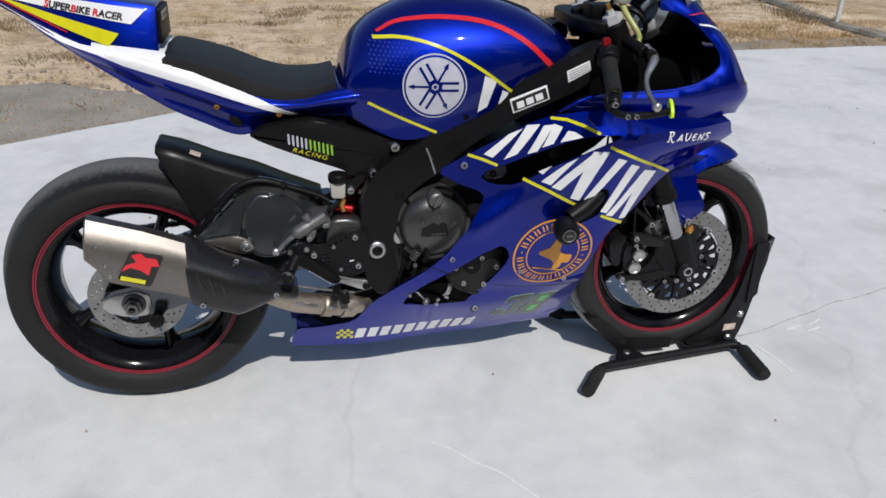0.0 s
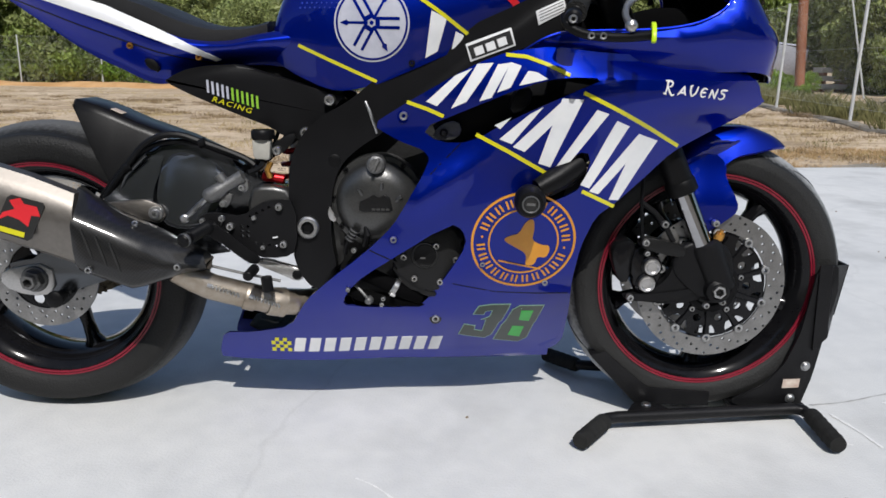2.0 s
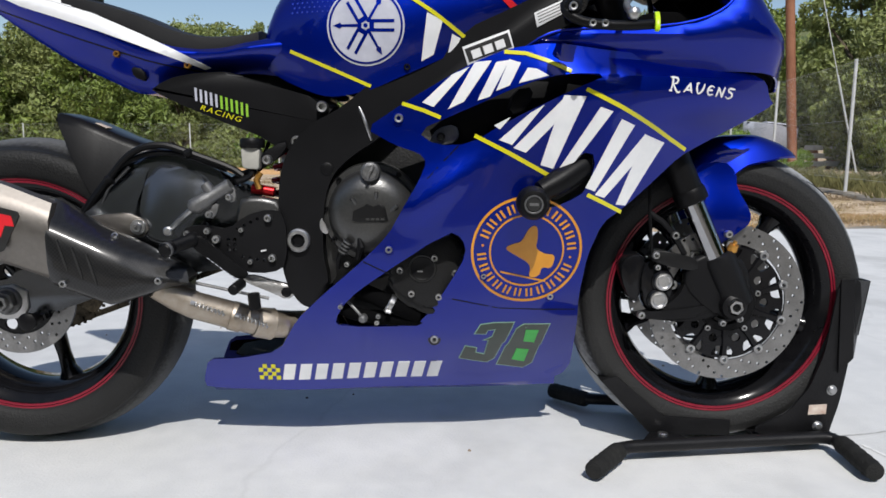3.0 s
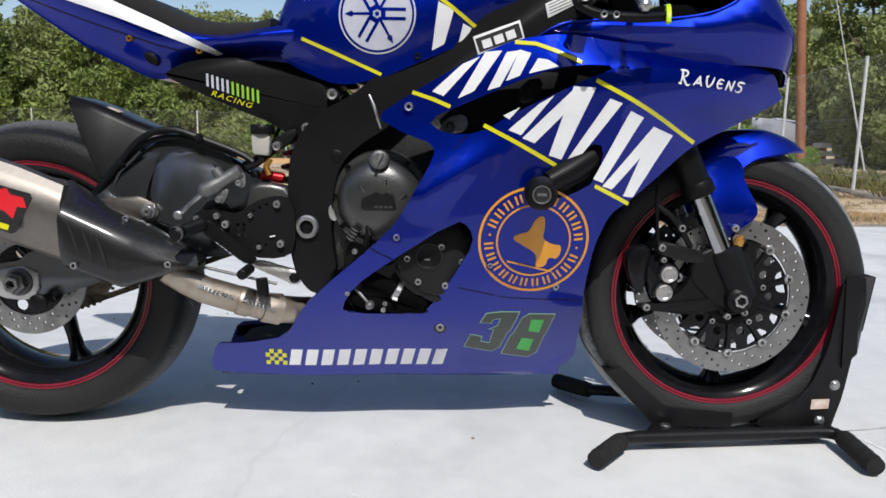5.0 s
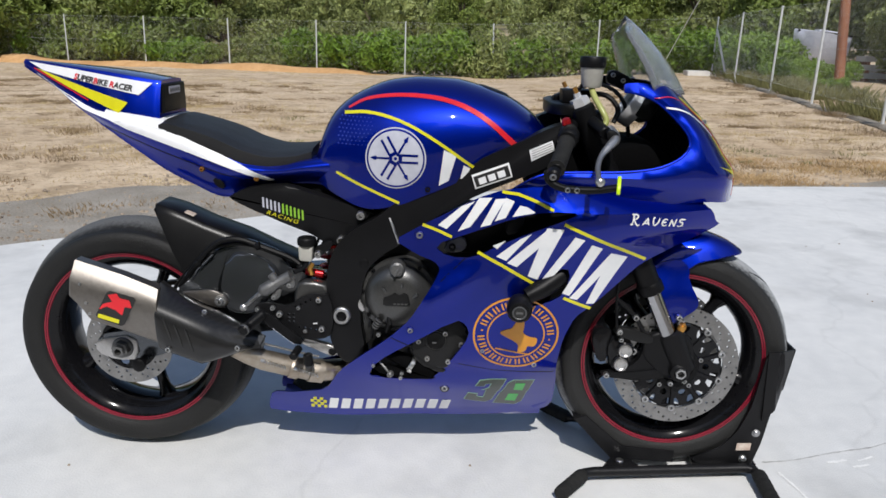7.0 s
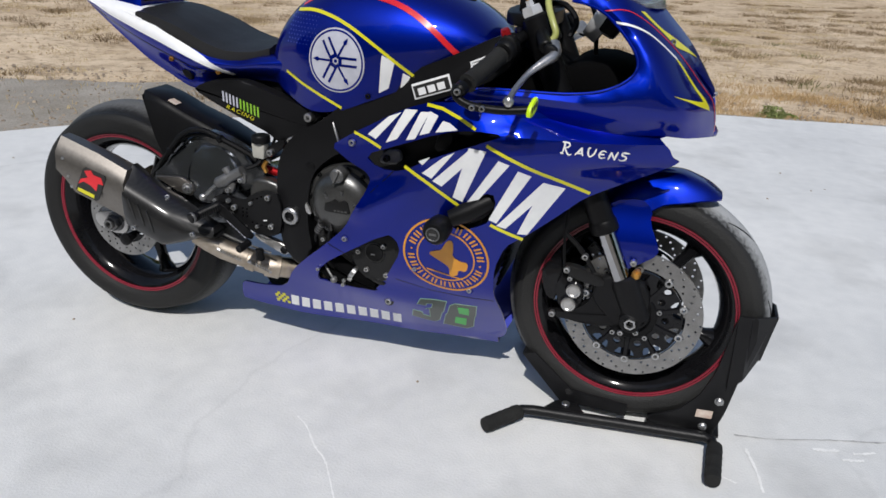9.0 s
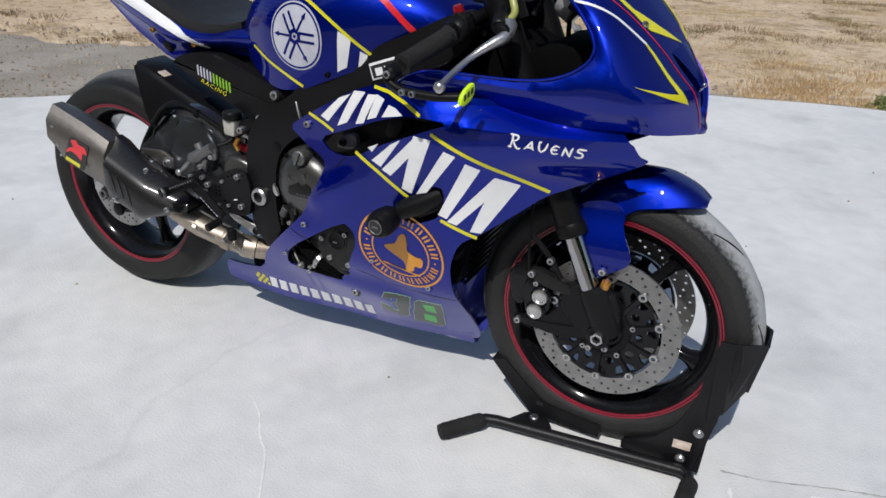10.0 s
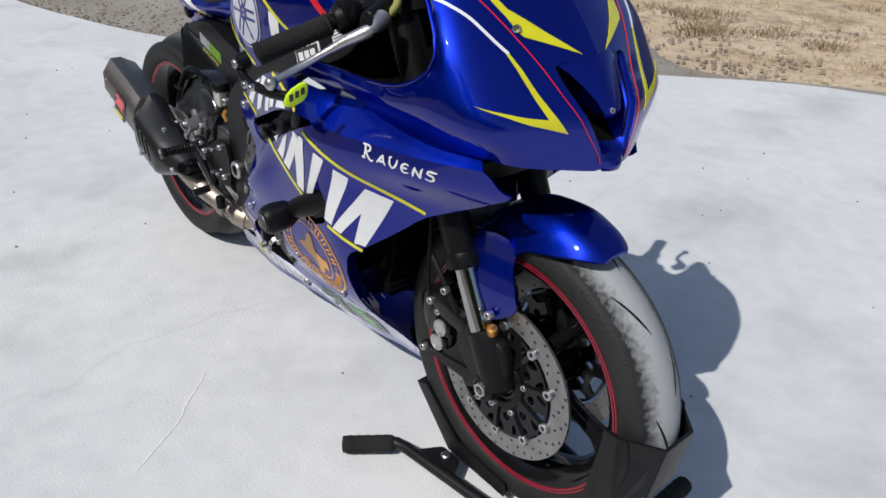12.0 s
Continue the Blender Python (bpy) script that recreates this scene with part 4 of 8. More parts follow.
while len(kerb_foot) < 150:
    y = weed_rng.uniform(3.5, 22)
    if noise.noise((y * 0.9, 0, 11)) > weed_rng.uniform(0.0, 0.35):
        kerb_foot.append((kerb_x(y) - 0.14 - abs(weed_rng.gauss(0, 0.10)), y, weed_rng.uniform(0.6, 1.6)))
v, f = blades(weed_rng, kerb_foot, 0.055, 0.0025, 22)
tagged(new("kerb_weeds", mesh_of("kerb_weeds", v, f, DEAD_BRUSH, smooth=False)), "brown weeds growing along the foot of the kerb", "weeds", kind="stuff")
v, f = blades(weed_rng, [(x + 0.3 + weed_rng.uniform(0, 1.6), y + weed_rng.uniform(-0.6, 0.6), s) for x, y, s in kerb_foot if y > 8 for _ in range(3)], 0.20, 0.006, 30)
tagged(new("fence_weeds", mesh_of("fence_weeds", v, f, GREEN_GRASS, smooth=False)), "green weeds standing behind the side fence", "weeds", kind="stuff")
v, f = blades(rng, scatter(26, -2.5, 6.0, 2.2, 9, 0.6), 0.035, 0.003, 60)
tagged(new("low_weeds", mesh_of("low_weeds", v, f, GREEN_GRASS, smooth=False)), "low patches of green weeds on the sand", "weeds", kind="stuff")


def pebbles(rng, spots, size):
    verts, faces = [], []
    for x, y, z in spots:
        s = size * rng.uniform(0.4, 1.0) ** 2 + 0.003
        k = len(verts)
        ring = [(x + s * math.cos(a) * rng.uniform(0.7, 1.1), y + s * math.sin(a) * rng.uniform(0.7, 1.1), z) for a in (0, 1.05, 2.1, 3.14, 4.19, 5.24)]
        verts += [(p[0], p[1], p[2] - 0.3 * s) for p in ring] + [(x + (p[0] - x) * 0.6, y + (p[1] - y) * 0.6, z + s * 0.5) for p in ring]
        faces += [(k + i, k + (i + 1) % 6, k + 6 + (i + 1) % 6, k + 6 + i) for i in range(6)] + [tuple(k + 6 + i for i in range(6))]
    return verts, faces


clods = []
while len(clods) < 9000:
    x, y = rng.uniform(-9, 10), rng.uniform(1, 14)
    if y > edge_y(x) + 0.25 and rng.random() < 4.0 / (2.0 + y - edge_y(x)):
        clods.append((x, y, ground_z(x, y)))
v, f = pebbles(rng, clods, 0.017)
tagged(new("earth_clods", mesh_of("earth_clods", v, f, CLOD)), "small crumbs and clods of dry earth on the sand", "clods", kind="stuff")
stones = []
for _ in range(6500):
    x = rng.uniform(-6, 8)
    y = edge_y(x) + rng.random() ** 2.4 * (2.2 if x < 0 else 0.9) + 0.04
    if x < 0.2 or rng.random() < 0.12:
        stones.append((x, y, ground_z(x, y) + 0.014))
v, f = pebbles(rng, stones, 0.016)
tagged(new("verge_stones", mesh_of("verge_stones", v, f, PEBBLE)), "small loose stones along the gravel verge", "stones", kind="stuff")
grit = []
for _ in range(100):
    x, y = rng.uniform(-2.5, 4.5), rng.uniform(-1.6, 2.6)
    if y < edge_y(x) - 0.05:
        grit.append((x, y, 0.001))
v, f = pebbles(rng, grit, 0.0045)
tagged(new("loose_grit", mesh_of("loose_grit", v, f, PEBBLE)), "specks of dark grit scattered on the slab", "grit", kind="stuff")


# ---- motorcycle ----
bike = thing("motorcycle", "blue sports motorcycle with white and yellow racing graphics in a chock", "motorcycle")
REAR, FRONT = Vector((0.0, 0.0, 0.306)), Vector((1.380, 0.0, 0.302))


HEADING = -0.0105


def mirrored(ob, name=None, plain=False):
    """The same part on the other flank, about the bike's middle plane, which runs a little askew."""
    me = ob.data.copy()
    m = Matrix.Diagonal((1, -1, 1, 1))
    m[1][0] = 0.0 if plain else 2 * HEADING
    me.transform(m)
    me.flip_normals()
    twin = child(name or ob.name.split(".")[0], me, ob.parent)
    return twin


def both_sides(ob):
    mirrored(ob)
    return ob


def circle(c, r, n=24, phase=0.0):
    return [(c[0] + r * math.cos(phase + 2 * math.pi * i / n), c[1] + r * math.sin(phase + 2 * math.pi * i / n)) for i in range(n)]


# wheels
def build_wheel(name, centre, half, radius, crown, rubber, spoke_phase, label):
    b = half * 0.80
    rim = part(name, lathe([(0.232, -b), (0.2265, -b - 0.003), (0.218, -b), (0.204, -b + 0.012), (0.194, -b + 0.026), (0.188, 0), (0.194, b - 0.026), (0.204, b - 0.012), (0.218, b), (0.2265, b + 0.003), (0.232, b), (0.224, b - 0.012), (0.214, 0), (0.224, -b + 0.012)], centre, n=72, closed=True), GLOSS_BLACK, bike, label)
    prof = [(0.226, -b + 0.004), (0.236, -half * 0.93), (0.255, -half * 0.995), (radius - 0.040, -half), (radius - 0.024, -half * 0.90), (radius - crown * 0.45, -half * 0.66), (radius - crown * 0.13, -half * 0.34), (radius, 0)]
    prof = prof + [(r, -o) for r, o in reversed(prof[:-1])]
    fine = [tuple(p) for p in rounded(prof, 2, closed=False)]
    part("tyre", lathe(fine, centre, n=96), rubber, rim, "black slick tyre with scuffed tread")
    for s in (-1, 1):
        for r0, r1, lift in ((0.2216, 0.2262, 0.0036), (0.2270, 0.2314, 0.0036)):
            part("pinstripe", lathe([(r0, s * (b + 0.0012)), (r0 + 0.0006, s * (b + lift)), (r1 - 0.0006, s * (b + lift + 0.0004)), (r1, s * (b + 0.0008))], centre, n=72), RIM_RED, rim, "red rim tape")
    part("hub", lathe([(0, -0.075), (0.030, -0.075), (0.036, -0.06), (0.036, -0.03), (0.052, -0.02), (0.052, 0.02), (0.036, 0.03), (0.036, 0.075), (0, 0.075)], centre, n=32), GLOSS_BLACK, rim)
    for k in range(5):
        a = radians(spoke_phase + 72 * k)
        d, t = Vector((math.cos(a), 0, math.sin(a))), Vector((-math.sin(a), 0, math.cos(a)))
        secs = []
        for r, wd, dp in ((0.040, 0.026, 0.026), (0.075, 0.017, 0.020), (0.14, 0.0125, 0.017), (0.172, 0.014, 0.020), (0.194, 0.026, 0.028)):
            c = Vector(centre) + d * r
            secs.append([c + t * (wd * math.cos(q)) + Vector((0, 1, 0)) * (dp * math.sin(q)) for q in [math.pi * (i + 0.5) / 6 for i in range(12)]])
        part("spoke", loft(secs), GLOSS_BLACK, rim)
    return rim


rear_wheel = build_wheel("rear_wheel", REAR, 0.090, 0.311, 0.055, REAR_RUBBER, 68, "gloss black five-spoke rear wheel")
front_wheel = build_wheel("front_wheel", FRONT, 0.060, 0.301, 0.040, FRONT_RUBBER, 54, "gloss black five-spoke front wheel")
# moulded tread grooves of the front tyre
for k in range(9):
    for s in (-1, 1):
        a0 = radians(40 * k + (20 if s > 0 else 0))
        path = []
        for i in range(7):
            q = i / 6
            a, y = a0 + 0.30 * q, s * (0.006 + 0.028 * q)
            r = 0.2994 - 12.7 * y * y
            path.append(FRONT + Vector((r * math.cos(a), y, r * math.sin(a))))
        part("tread_groove", tube(path, [0.0006, 0.0017, 0.0021, 0.0022, 0.0021, 0.0017, 0.0006], 6), PLASTIC, front_wheel)


def rotor(name, centre, y, r_out, r_in, rows, parent, label):
    holes = [circle((centre.x, centre.z), r_in, 40)]
    for k, (r, n, ph) in enumerate(rows):
        for i in range(n):
            a = 2 * math.pi * (i + ph) / n
            holes.append(circle((centre.x + r * math.cos(a), centre.z + r * math.sin(a)), 0.0032, 6))
    return skin(name, circle((centre.x, centre.z), r_out, 72), lambda u, v: (u, y, v), DISC, parent, holes, thick=0.005, step=0.016, label=label)


disc = rotor("brake_disc", FRONT, -0.0765, 0.155, 0.117, ((0.124, 20, 0), (0.1335, 20, 0.33), (0.143, 20, 0.66), (0.1505, 20, 0.0)), front_wheel, "drilled steel brake disc")
slots = [[(FRONT.x + r * math.cos(a), FRONT.z + r * math.sin(a)) for r, a in [(0.089, q0 + 0.06), (0.100, q0 + 0.0), (0.1085, q0), (0.1085, q0 + 0.42), (0.100, q0 + 0.42), (0.089, q0 + 0.36)]] for q0 in [0.08 + 2 * math.pi * i / 10 for i in range(10)]]
slots += [circle((FRONT.x + 0.074 * math.cos(q0), FRONT.z + 0.074 * math.sin(q0)), 0.0085, 12) for q0 in [2 * math.pi * i / 10 for i in range(10)]]
carrier = skin("disc_carrier", circle((FRONT.x, FRONT.z), 0.112, 60), lambda u, v: (u, -0.079, v), GLOSS_BLACK, disc, slots + [circle((FRONT.x, FRONT.z), 0.034, 24)], thick=0.006, step=0.014)
for i in range(10):
    a = 2 * math.pi * (i + 0.5) / 10
    c = FRONT + Vector((0.1145 * math.cos(a), -0.080, 0.1145 * math.sin(a)))
    part("disc_button", lathe([(0.0044, 0.004), (0.0044, -0.0030), (0.0084, -0.0034), (0.0098, -0.001), (0.0098, 0.006)], c, n=16), BOLT, disc, "silver floating disc button")
    if i % 2 == 0:
        cap_bolt(disc, FRONT + Vector((0.062 * math.cos(a), -0.081, 0.062 * math.sin(a))), 0.006)
part("carrier_ring", lathe([(0.040, -0.003), (0.043, -0.006), (0.054, -0.006), (0.057, -0.003), (0.057, 0.002), (0.040, 0.002)], FRONT + Vector((0, -0.079, 0)), n=40, closed=True), PLASTIC, disc)
for i in range(10):
    a = 2 * math.pi * (i + 0.5) / 10
    d, t = Vector((math.cos(a), 0, math.sin(a))), Vector((-math.sin(a), 0, math.cos(a)))
    c = FRONT + Vector((0, -0.081, 0))
    secs = [[c + d * r + t * w_ + Vector((0, o, 0)) for w_, o in ((-hw, 0.004), (-hw * 0.6, -0.003), (hw * 0.6, -0.003), (hw, 0.004))] for r, hw in ((0.052, 0.009), (0.080, 0.006), (0.106, 0.008))]
    part("carrier_arm", loft(secs), GLOSS_BLACK, disc)
for sd in (-1, 1):
    part("hub_flange", lathe([(0.030, -0.004), (0.060, -0.004), (0.064, 0.0), (0.060, 0.005), (0.030, 0.006)], FRONT + Vector((0, sd * 0.064, 0)), n=40, closed=True), GLOSS_BLACK, front_wheel)
for ob in (disc, carrier):
    mirrored(ob, plain=True).parent = front_wheel
rotor("brake_disc", REAR, -0.098, 0.110, 0.072, ((0.080, 18, 0), (0.090, 18, 0.33), (0.100, 18, 0.66)), rear_wheel, "drilled steel rear brake disc")
skin("disc_carrier", circle((REAR.x, REAR.z), 0.076, 40), lambda u, v: (u, -0.095, v), GLOSS_BLACK, rear_wheel, [circle((REAR.x + 0.055 * math.cos(a), REAR.z + 0.055 * math.sin(a)), 0.012, 12) for a in [0.6 + 1.2566 * i for i in range(5)]], thick=0.006)

# rear axle, adjuster, chain and sprocket
part("axle_nut", lathe([(0, -0.004), (0.008, -0.004), (0.009, -0.024), (0.0145, -0.024), (0.0155, -0.021), (0.0155, -0.014), (0.021, -0.013), (0.022, -0.008), (0.022, 0.01), (0, 0.01)], (-0.004, -0.135, 0.306), n=6), CAST, bike, "hexagonal alloy axle nut")
part("axle_washer", lathe([(0.0, -0.003), (0.025, -0.003), (0.027, 0.0), (0.027, 0.006), (0, 0.006)], (-0.004, -0.130, 0.306), n=32), CAST, bike)
part("adjuster_block", slab(rounded([(-0.075, 0.29), (-0.07, 0.325), (0.03, 0.342), (0.035, 0.275), (-0.02, 0.268)], 1), (-0.127, -0.112), 0.003), ALLOY, bike, "alloy chain adjuster block")
part("caliper_bobbin", lathe([(0, -0.032), (0.010, -0.032), (0.017, -0.028), (0.017, -0.02), (0.011, -0.016), (0.011, 0.01), (0, 0.01)], (0.045, -0.13, 0.272), n=24), PLASTIC, bike)
part("sprocket", lathe([(0.045, -0.003), (0.095, -0.003), (0.095, 0.003), (0.045, 0.003)], (0, 0.085, 0.306), n=44, closed=True), CHAIN, rear_wheel)
for k in range(44):
    a = 2 * math.pi * k / 44
    c = Vector((0.099 * math.cos(a), 0.085, 0.306 + 0.099 * math.sin(a)))
    part("sprocket_tooth", box((c.x - 0.003, 0.083, c.z - 0.003), (c.x + 0.003, 0.087, c.z + 0.003), 0), CHAIN, rear_wheel, smooth=False)
chain_path = [(0.098 * math.sin(a), 0.306 + 0.098 * math.cos(a)) for a in [math.pi * (1 + i / 14) for i in range(15)]]
chain_path = chain_path + [(0.50, 0.455), (0.535, 0.43), (0.50, 0.395), (0.0, 0.208)]
chain_path = stepped(chain_path, 0.0135)
bm = bmesh.new()
for i, (u, v) in enumerate(chain_path[:-1]):
    u2, v2 = chain_path[i + 1]
    d = Vector((u2 - u, v2 - v))
    if d.length < 1e-4:
        continue
    d.normalize()
    nn = Vector((-d.y, d.x))
    wd = 0.008 if i % 2 else 0.005
    q = [(u - d.x * 0.003 + nn.x * 0.006, v - d.y * 0.003 + nn.y * 0.006), (u2 + d.x * 0.003 + nn.x * 0.006, v2 + d.y * 0.003 + nn.y * 0.006), (u2 + d.x * 0.003 - nn.x * 0.006, v2 + d.y * 0.003 - nn.y * 0.006), (u - d.x * 0.003 - nn.x * 0.006, v - d.y * 0.003 - nn.y * 0.006)]
    slab(q, (0.085 - wd, 0.085 + wd), 0, bm=bm)
tagged(part("chain", bm, CHAIN, bike, "oiled drive chain", smooth=False), kind="stuff")

# swingarm with its raised brace
arm_outline = rounded([(0.545, 0.465), (0.50, 0.492), (0.440, 0.505), (0.425, 0.548), (0.30, 0.596), (0.245, 0.582), (0.165, 0.480), (0.05, 0.352), (-0.04, 0.343), (-0.075, 0.325), (-0.075, 0.285), (-0.02, 0.268), (0.06, 0.275), (0.25, 0.345), (0.45, 0.375), (0.55, 0.395)], 2)
arm = part("swingarm", slab(arm_outline, (-0.122, -0.080), 0.013, segments=4), ARM_BLACK, bike, "black braced alloy swingarm")
part("swingarm_panel", slab(rounded([(0.287, 0.573), (0.350, 0.556), (0.387, 0.537), (0.402, 0.500), (0.360, 0.420), (0.262, 0.420), (0.260, 0.515)], 2), (-0.144, -0.116), 0.010, segments=4, to_world=lambda u, v, k: (u, k + 0.24 * (v - 0.50), v)), ARM_BLACK, arm)
part("swingarm_facet", slab(rounded([(0.262, 0.586), (0.235, 0.580), (0.206, 0.554), (0.157, 0.497), (0.150, 0.440), (0.251, 0.440), (0.253, 0.516), (0.272, 0.556), (0.278, 0.574)], 1), (-0.136, -0.116), 0.005, segments=3, to_world=lambda u, v, k: (u, k + 0.24 * (v - 0.50), v)), ARM_BLACK, arm)
part("swingarm_rib", tube([(0.240, -0.135, 0.560), (0.200, -0.136, 0.520), (0.176, -0.135, 0.470)], 0.0035, 8), ARM_BLACK, arm)
far_outline = rounded([(0.545, 0.465), (0.45, 0.480), (0.30, 0.450), (0.05, 0.352), (-0.04, 0.343), (-0.075, 0.325), (-0.075, 0.285), (-0.02, 0.268), (0.06, 0.275), (0.25, 0.345), (0.45, 0.375), (0.55, 0.395)], 2)
part("swingarm_beam", slab(far_outline, (0.080, 0.122), 0.013, segments=3), ARM_BLACK, arm)
part("swingarm_crossmember", box((0.36, -0.09, 0.40), (0.50, 0.09, 0.475), 0.02), ARM_BLACK, bike)
part("brake_hose", tube([(0.155, -0.135, 0.475), (0.20, -0.140, 0.535), (0.245, -0.140, 0.590), (0.30, -0.138, 0.606), (0.36, -0.138, 0.585), (0.43, -0.138, 0.560), (0.452, -0.142, 0.545)], 0.0065, 8, smooth_path=2), PLASTIC, bike, "black rubber brake hose")
part("brake_hose", tube([(0.10, -0.115, 0.41), (0.16, -0.128, 0.50), (0.235, -0.130, 0.578), (0.32, -0.130, 0.593), (0.42, -0.135, 0.556)], 0.005, 8, smooth_path=2), PLASTIC, bike, "black rubber brake hose")
for u, v in ((0.205, 0.537), (0.352, 0.586)):
    part("hose_clip", lathe([(0.005, -0.008), (0.0095, -0.006), (0.0095, 0.006), (0.005, 0.008)], (u, -0.139, v), (1, 0, 0.4), 10), PLASTIC, bike)

# rear hugger: flat-topped, folded edges
secs = []
for x, zt, zl, hw in ((0.078, 0.668, 0.650, 0.066), (0.084, 0.669, 0.640, 0.069), (0.125, 0.657, 0.555, 0.074), (0.155, 0.645, 0.502, 0.074), (0.20, 0.625, 0.500, 0.074), (0.29, 0.594, 0.520, 0.078), (0.36, 0.562, 0.515, 0.074), (0.44, 0.530, 0.500, 0.066)):
    zt -= 0.007
    hf = hw * 0.62
    outer = [(x, -hw - 0.22 * (zt - zl), zl), (x, -hw + 0.001, zt - 0.016), (x, -hw + 0.009, zt - 0.002), (x, -hw + 0.013, zt), (x, hf - 0.013, zt), (x, hf - 0.009, zt - 0.002), (x, hf - 0.001, zt - 0.016), (x, hf, zl)]
    inner = [(a, b * 0.94, c - 0.004) for a, b, c in outer]
    secs.append(outer + inner[::-1])
hugger = part("rear_hugger", loft(secs), HUGGER, bike, "black rear wheel hugger")
hugger.data.set_sharp_from_angle(angle=radians(50))
part("hugger_label", slab([(0.150, 0.035), (0.172, 0.035), (0.172, 0.060), (0.150, 0.060)], (0.641, 0.6425), 0, to_world=lambda u, v, k: (u, -v, k - 0.42 * (u - 0.15) + 0.001)), STICKER, hugger)

# main frame and pivot plate
frame_outline = rounded([(0.640, 0.672), (0.690, 0.716), (0.768, 0.762), (0.869, 0.815), (0.947, 0.849), (1.03, 0.893), (1.075, 0.905), (1.085, 0.855), (1.03, 0.802), (0.949, 0.768), (0.859, 0.728), (0.757, 0.668), (0.700, 0.612), (0.662, 0.590), (0.622, 0.555), (0.606, 0.515), (0.600, 0.46), (0.600, 0.40), (0.612, 0.345), (0.590, 0.302), (0.556, 0.303), (0.532, 0.345), (0.521, 0.40), (0.519, 0.50), (0.525, 0.560), (0.545, 0.605), (0.582, 0.642)], 2)
spar = part("main_frame", slab(frame_outline, (-0.168, -0.128), 0.009, segments=3), FRAME_BLACK, bike, "satin black twin-spar alloy frame")
both_sides(spar)
part("weld_bead", tube([(0.668, -0.1665, 0.672), (0.676, -0.171, 0.655), (0.684, -0.171, 0.632), (0.690, -0.168, 0.612)], [0.002, 0.0032, 0.0032, 0.002], 8), BOLT, spar, "bare bright weld line")
part("pivot_bolt", lathe([(0.0128, 0.004), (0.0128, -0.010), (0.0185, -0.010), (0.0215, -0.007), (0.0215, 0.01), (0, 0.01)], (0.556, -0.170, 0.430), n=24), BOLT, spar, "large hollow alloy pivot bolt")
part("pivot_socket", lathe([(0, 0.001), (0.009, 0.001), (0.0135, -0.004), (0.0135, 0.004), (0, 0.004)], (0.556, -0.174, 0.430), n=6), PLASTIC, spar)
part("plug", lathe([(0, -0.002), (0.007, -0.003), (0.012, -0.001), (0.013, 0.006), (0, 0.006)], (0.609, -0.168, 0.560), n=20), PLASTIC, spar)
cap_bolt(bike, (0.600, -0.150, 0.672), 0.011, name="subframe_bolt")
cap_bolt(bike, (0.552, -0.148, 0.610), 0.010, name="subframe_bolt")
cap_bolt(spar, (0.755, -0.172, 0.742), 0.006, material=PLASTIC)
part("maker_plate", slab([(0.853, 0.778), (0.936, 0.809), (0.946, 0.777), (0.863, 0.746)], (-0.1705, -0.167), 0.0006), WHITE, spar, "black and white maker's plate")
part("maker_plate_field", slab([(0.857, 0.774), (0.9335, 0.8035), (0.942, 0.779), (0.866, 0.751)], (-0.1712, -0.169), 0), INK, spar)
for i in range(3):
    u = 0.868 + 0.021 * i
    part("maker_plate_bar", slab([(u, 0.771 + 0.008 * i), (u + 0.016, 0.777 + 0.008 * i), (u + 0.021, 0.763 + 0.008 * i), (u + 0.005, 0.757 + 0.008 * i)], (-0.1720, -0.170), 0), WHITE, spar)
part("white_label", slab([(0.980, 0.838), (1.030, 0.861), (1.037, 0.840), (0.986, 0.813)], (-0.1705, -0.167), 0.0006), WHITE, spar, "white paper label")
for i in range(4):
    part("label_line", slab([(0.985 + 0.0012 * i, 0.8365 - 0.0050 * i), (1.028 + 0.0014 * i, 0.8562 - 0.0050 * i), (1.0283 + 0.0014 * i, 0.8549 - 0.0050 * i), (0.9853 + 0.0012 * i, 0.8352 - 0.0050 * i)], (-0.1709, -0.170), 0), INK, spar)

# subframe cover with sponsor bars
sub_outline = rounded([(0.286, 0.702), (0.305, 0.713), (0.330, 0.724), (0.364, 0.731), (0.426, 0.735), (0.462, 0.724), (0.55, 0.699), (0.634, 0.676), (0.590, 0.640), (0.562, 0.601), (0.534, 0.592), (0.508, 0.603), (0.481, 0.620), (0.419, 0.643), (0.341, 0.675), (0.305, 0.692)], 1, keep=0.12)
sub = part("subframe_cover", slab(sub_outline, (-0.140, -0.105), 0.006), FRAME_BLACK, bike, "black subframe cover with sponsor lettering")
both_sides(sub)
for i in range(11):
    u = 0.367 + 0.0092 * i
    part("sponsor_bar", slab([(u, 0.7055 - 0.0028 * i), (u + 0.0042, 0.7045 - 0.0028 * i), (u + 0.0048, 0.681 - 0.0028 * i), (u + 0.0006, 0.682 - 0.0028 * i)], (-0.1414, -0.139), 0), FADED_WHITE if i < 5 else GREEN_PALE, sub)
lettering("racing_lettering", "RACING", 0.0155, (0.413, 0.659), (0.957, -0.29), (0.29, 0.957), lambda u, v: (u, -0.1416, v), YELLOW, sub, shear=0.2, spacing=1.25, stretch=(1.15, 0.9))

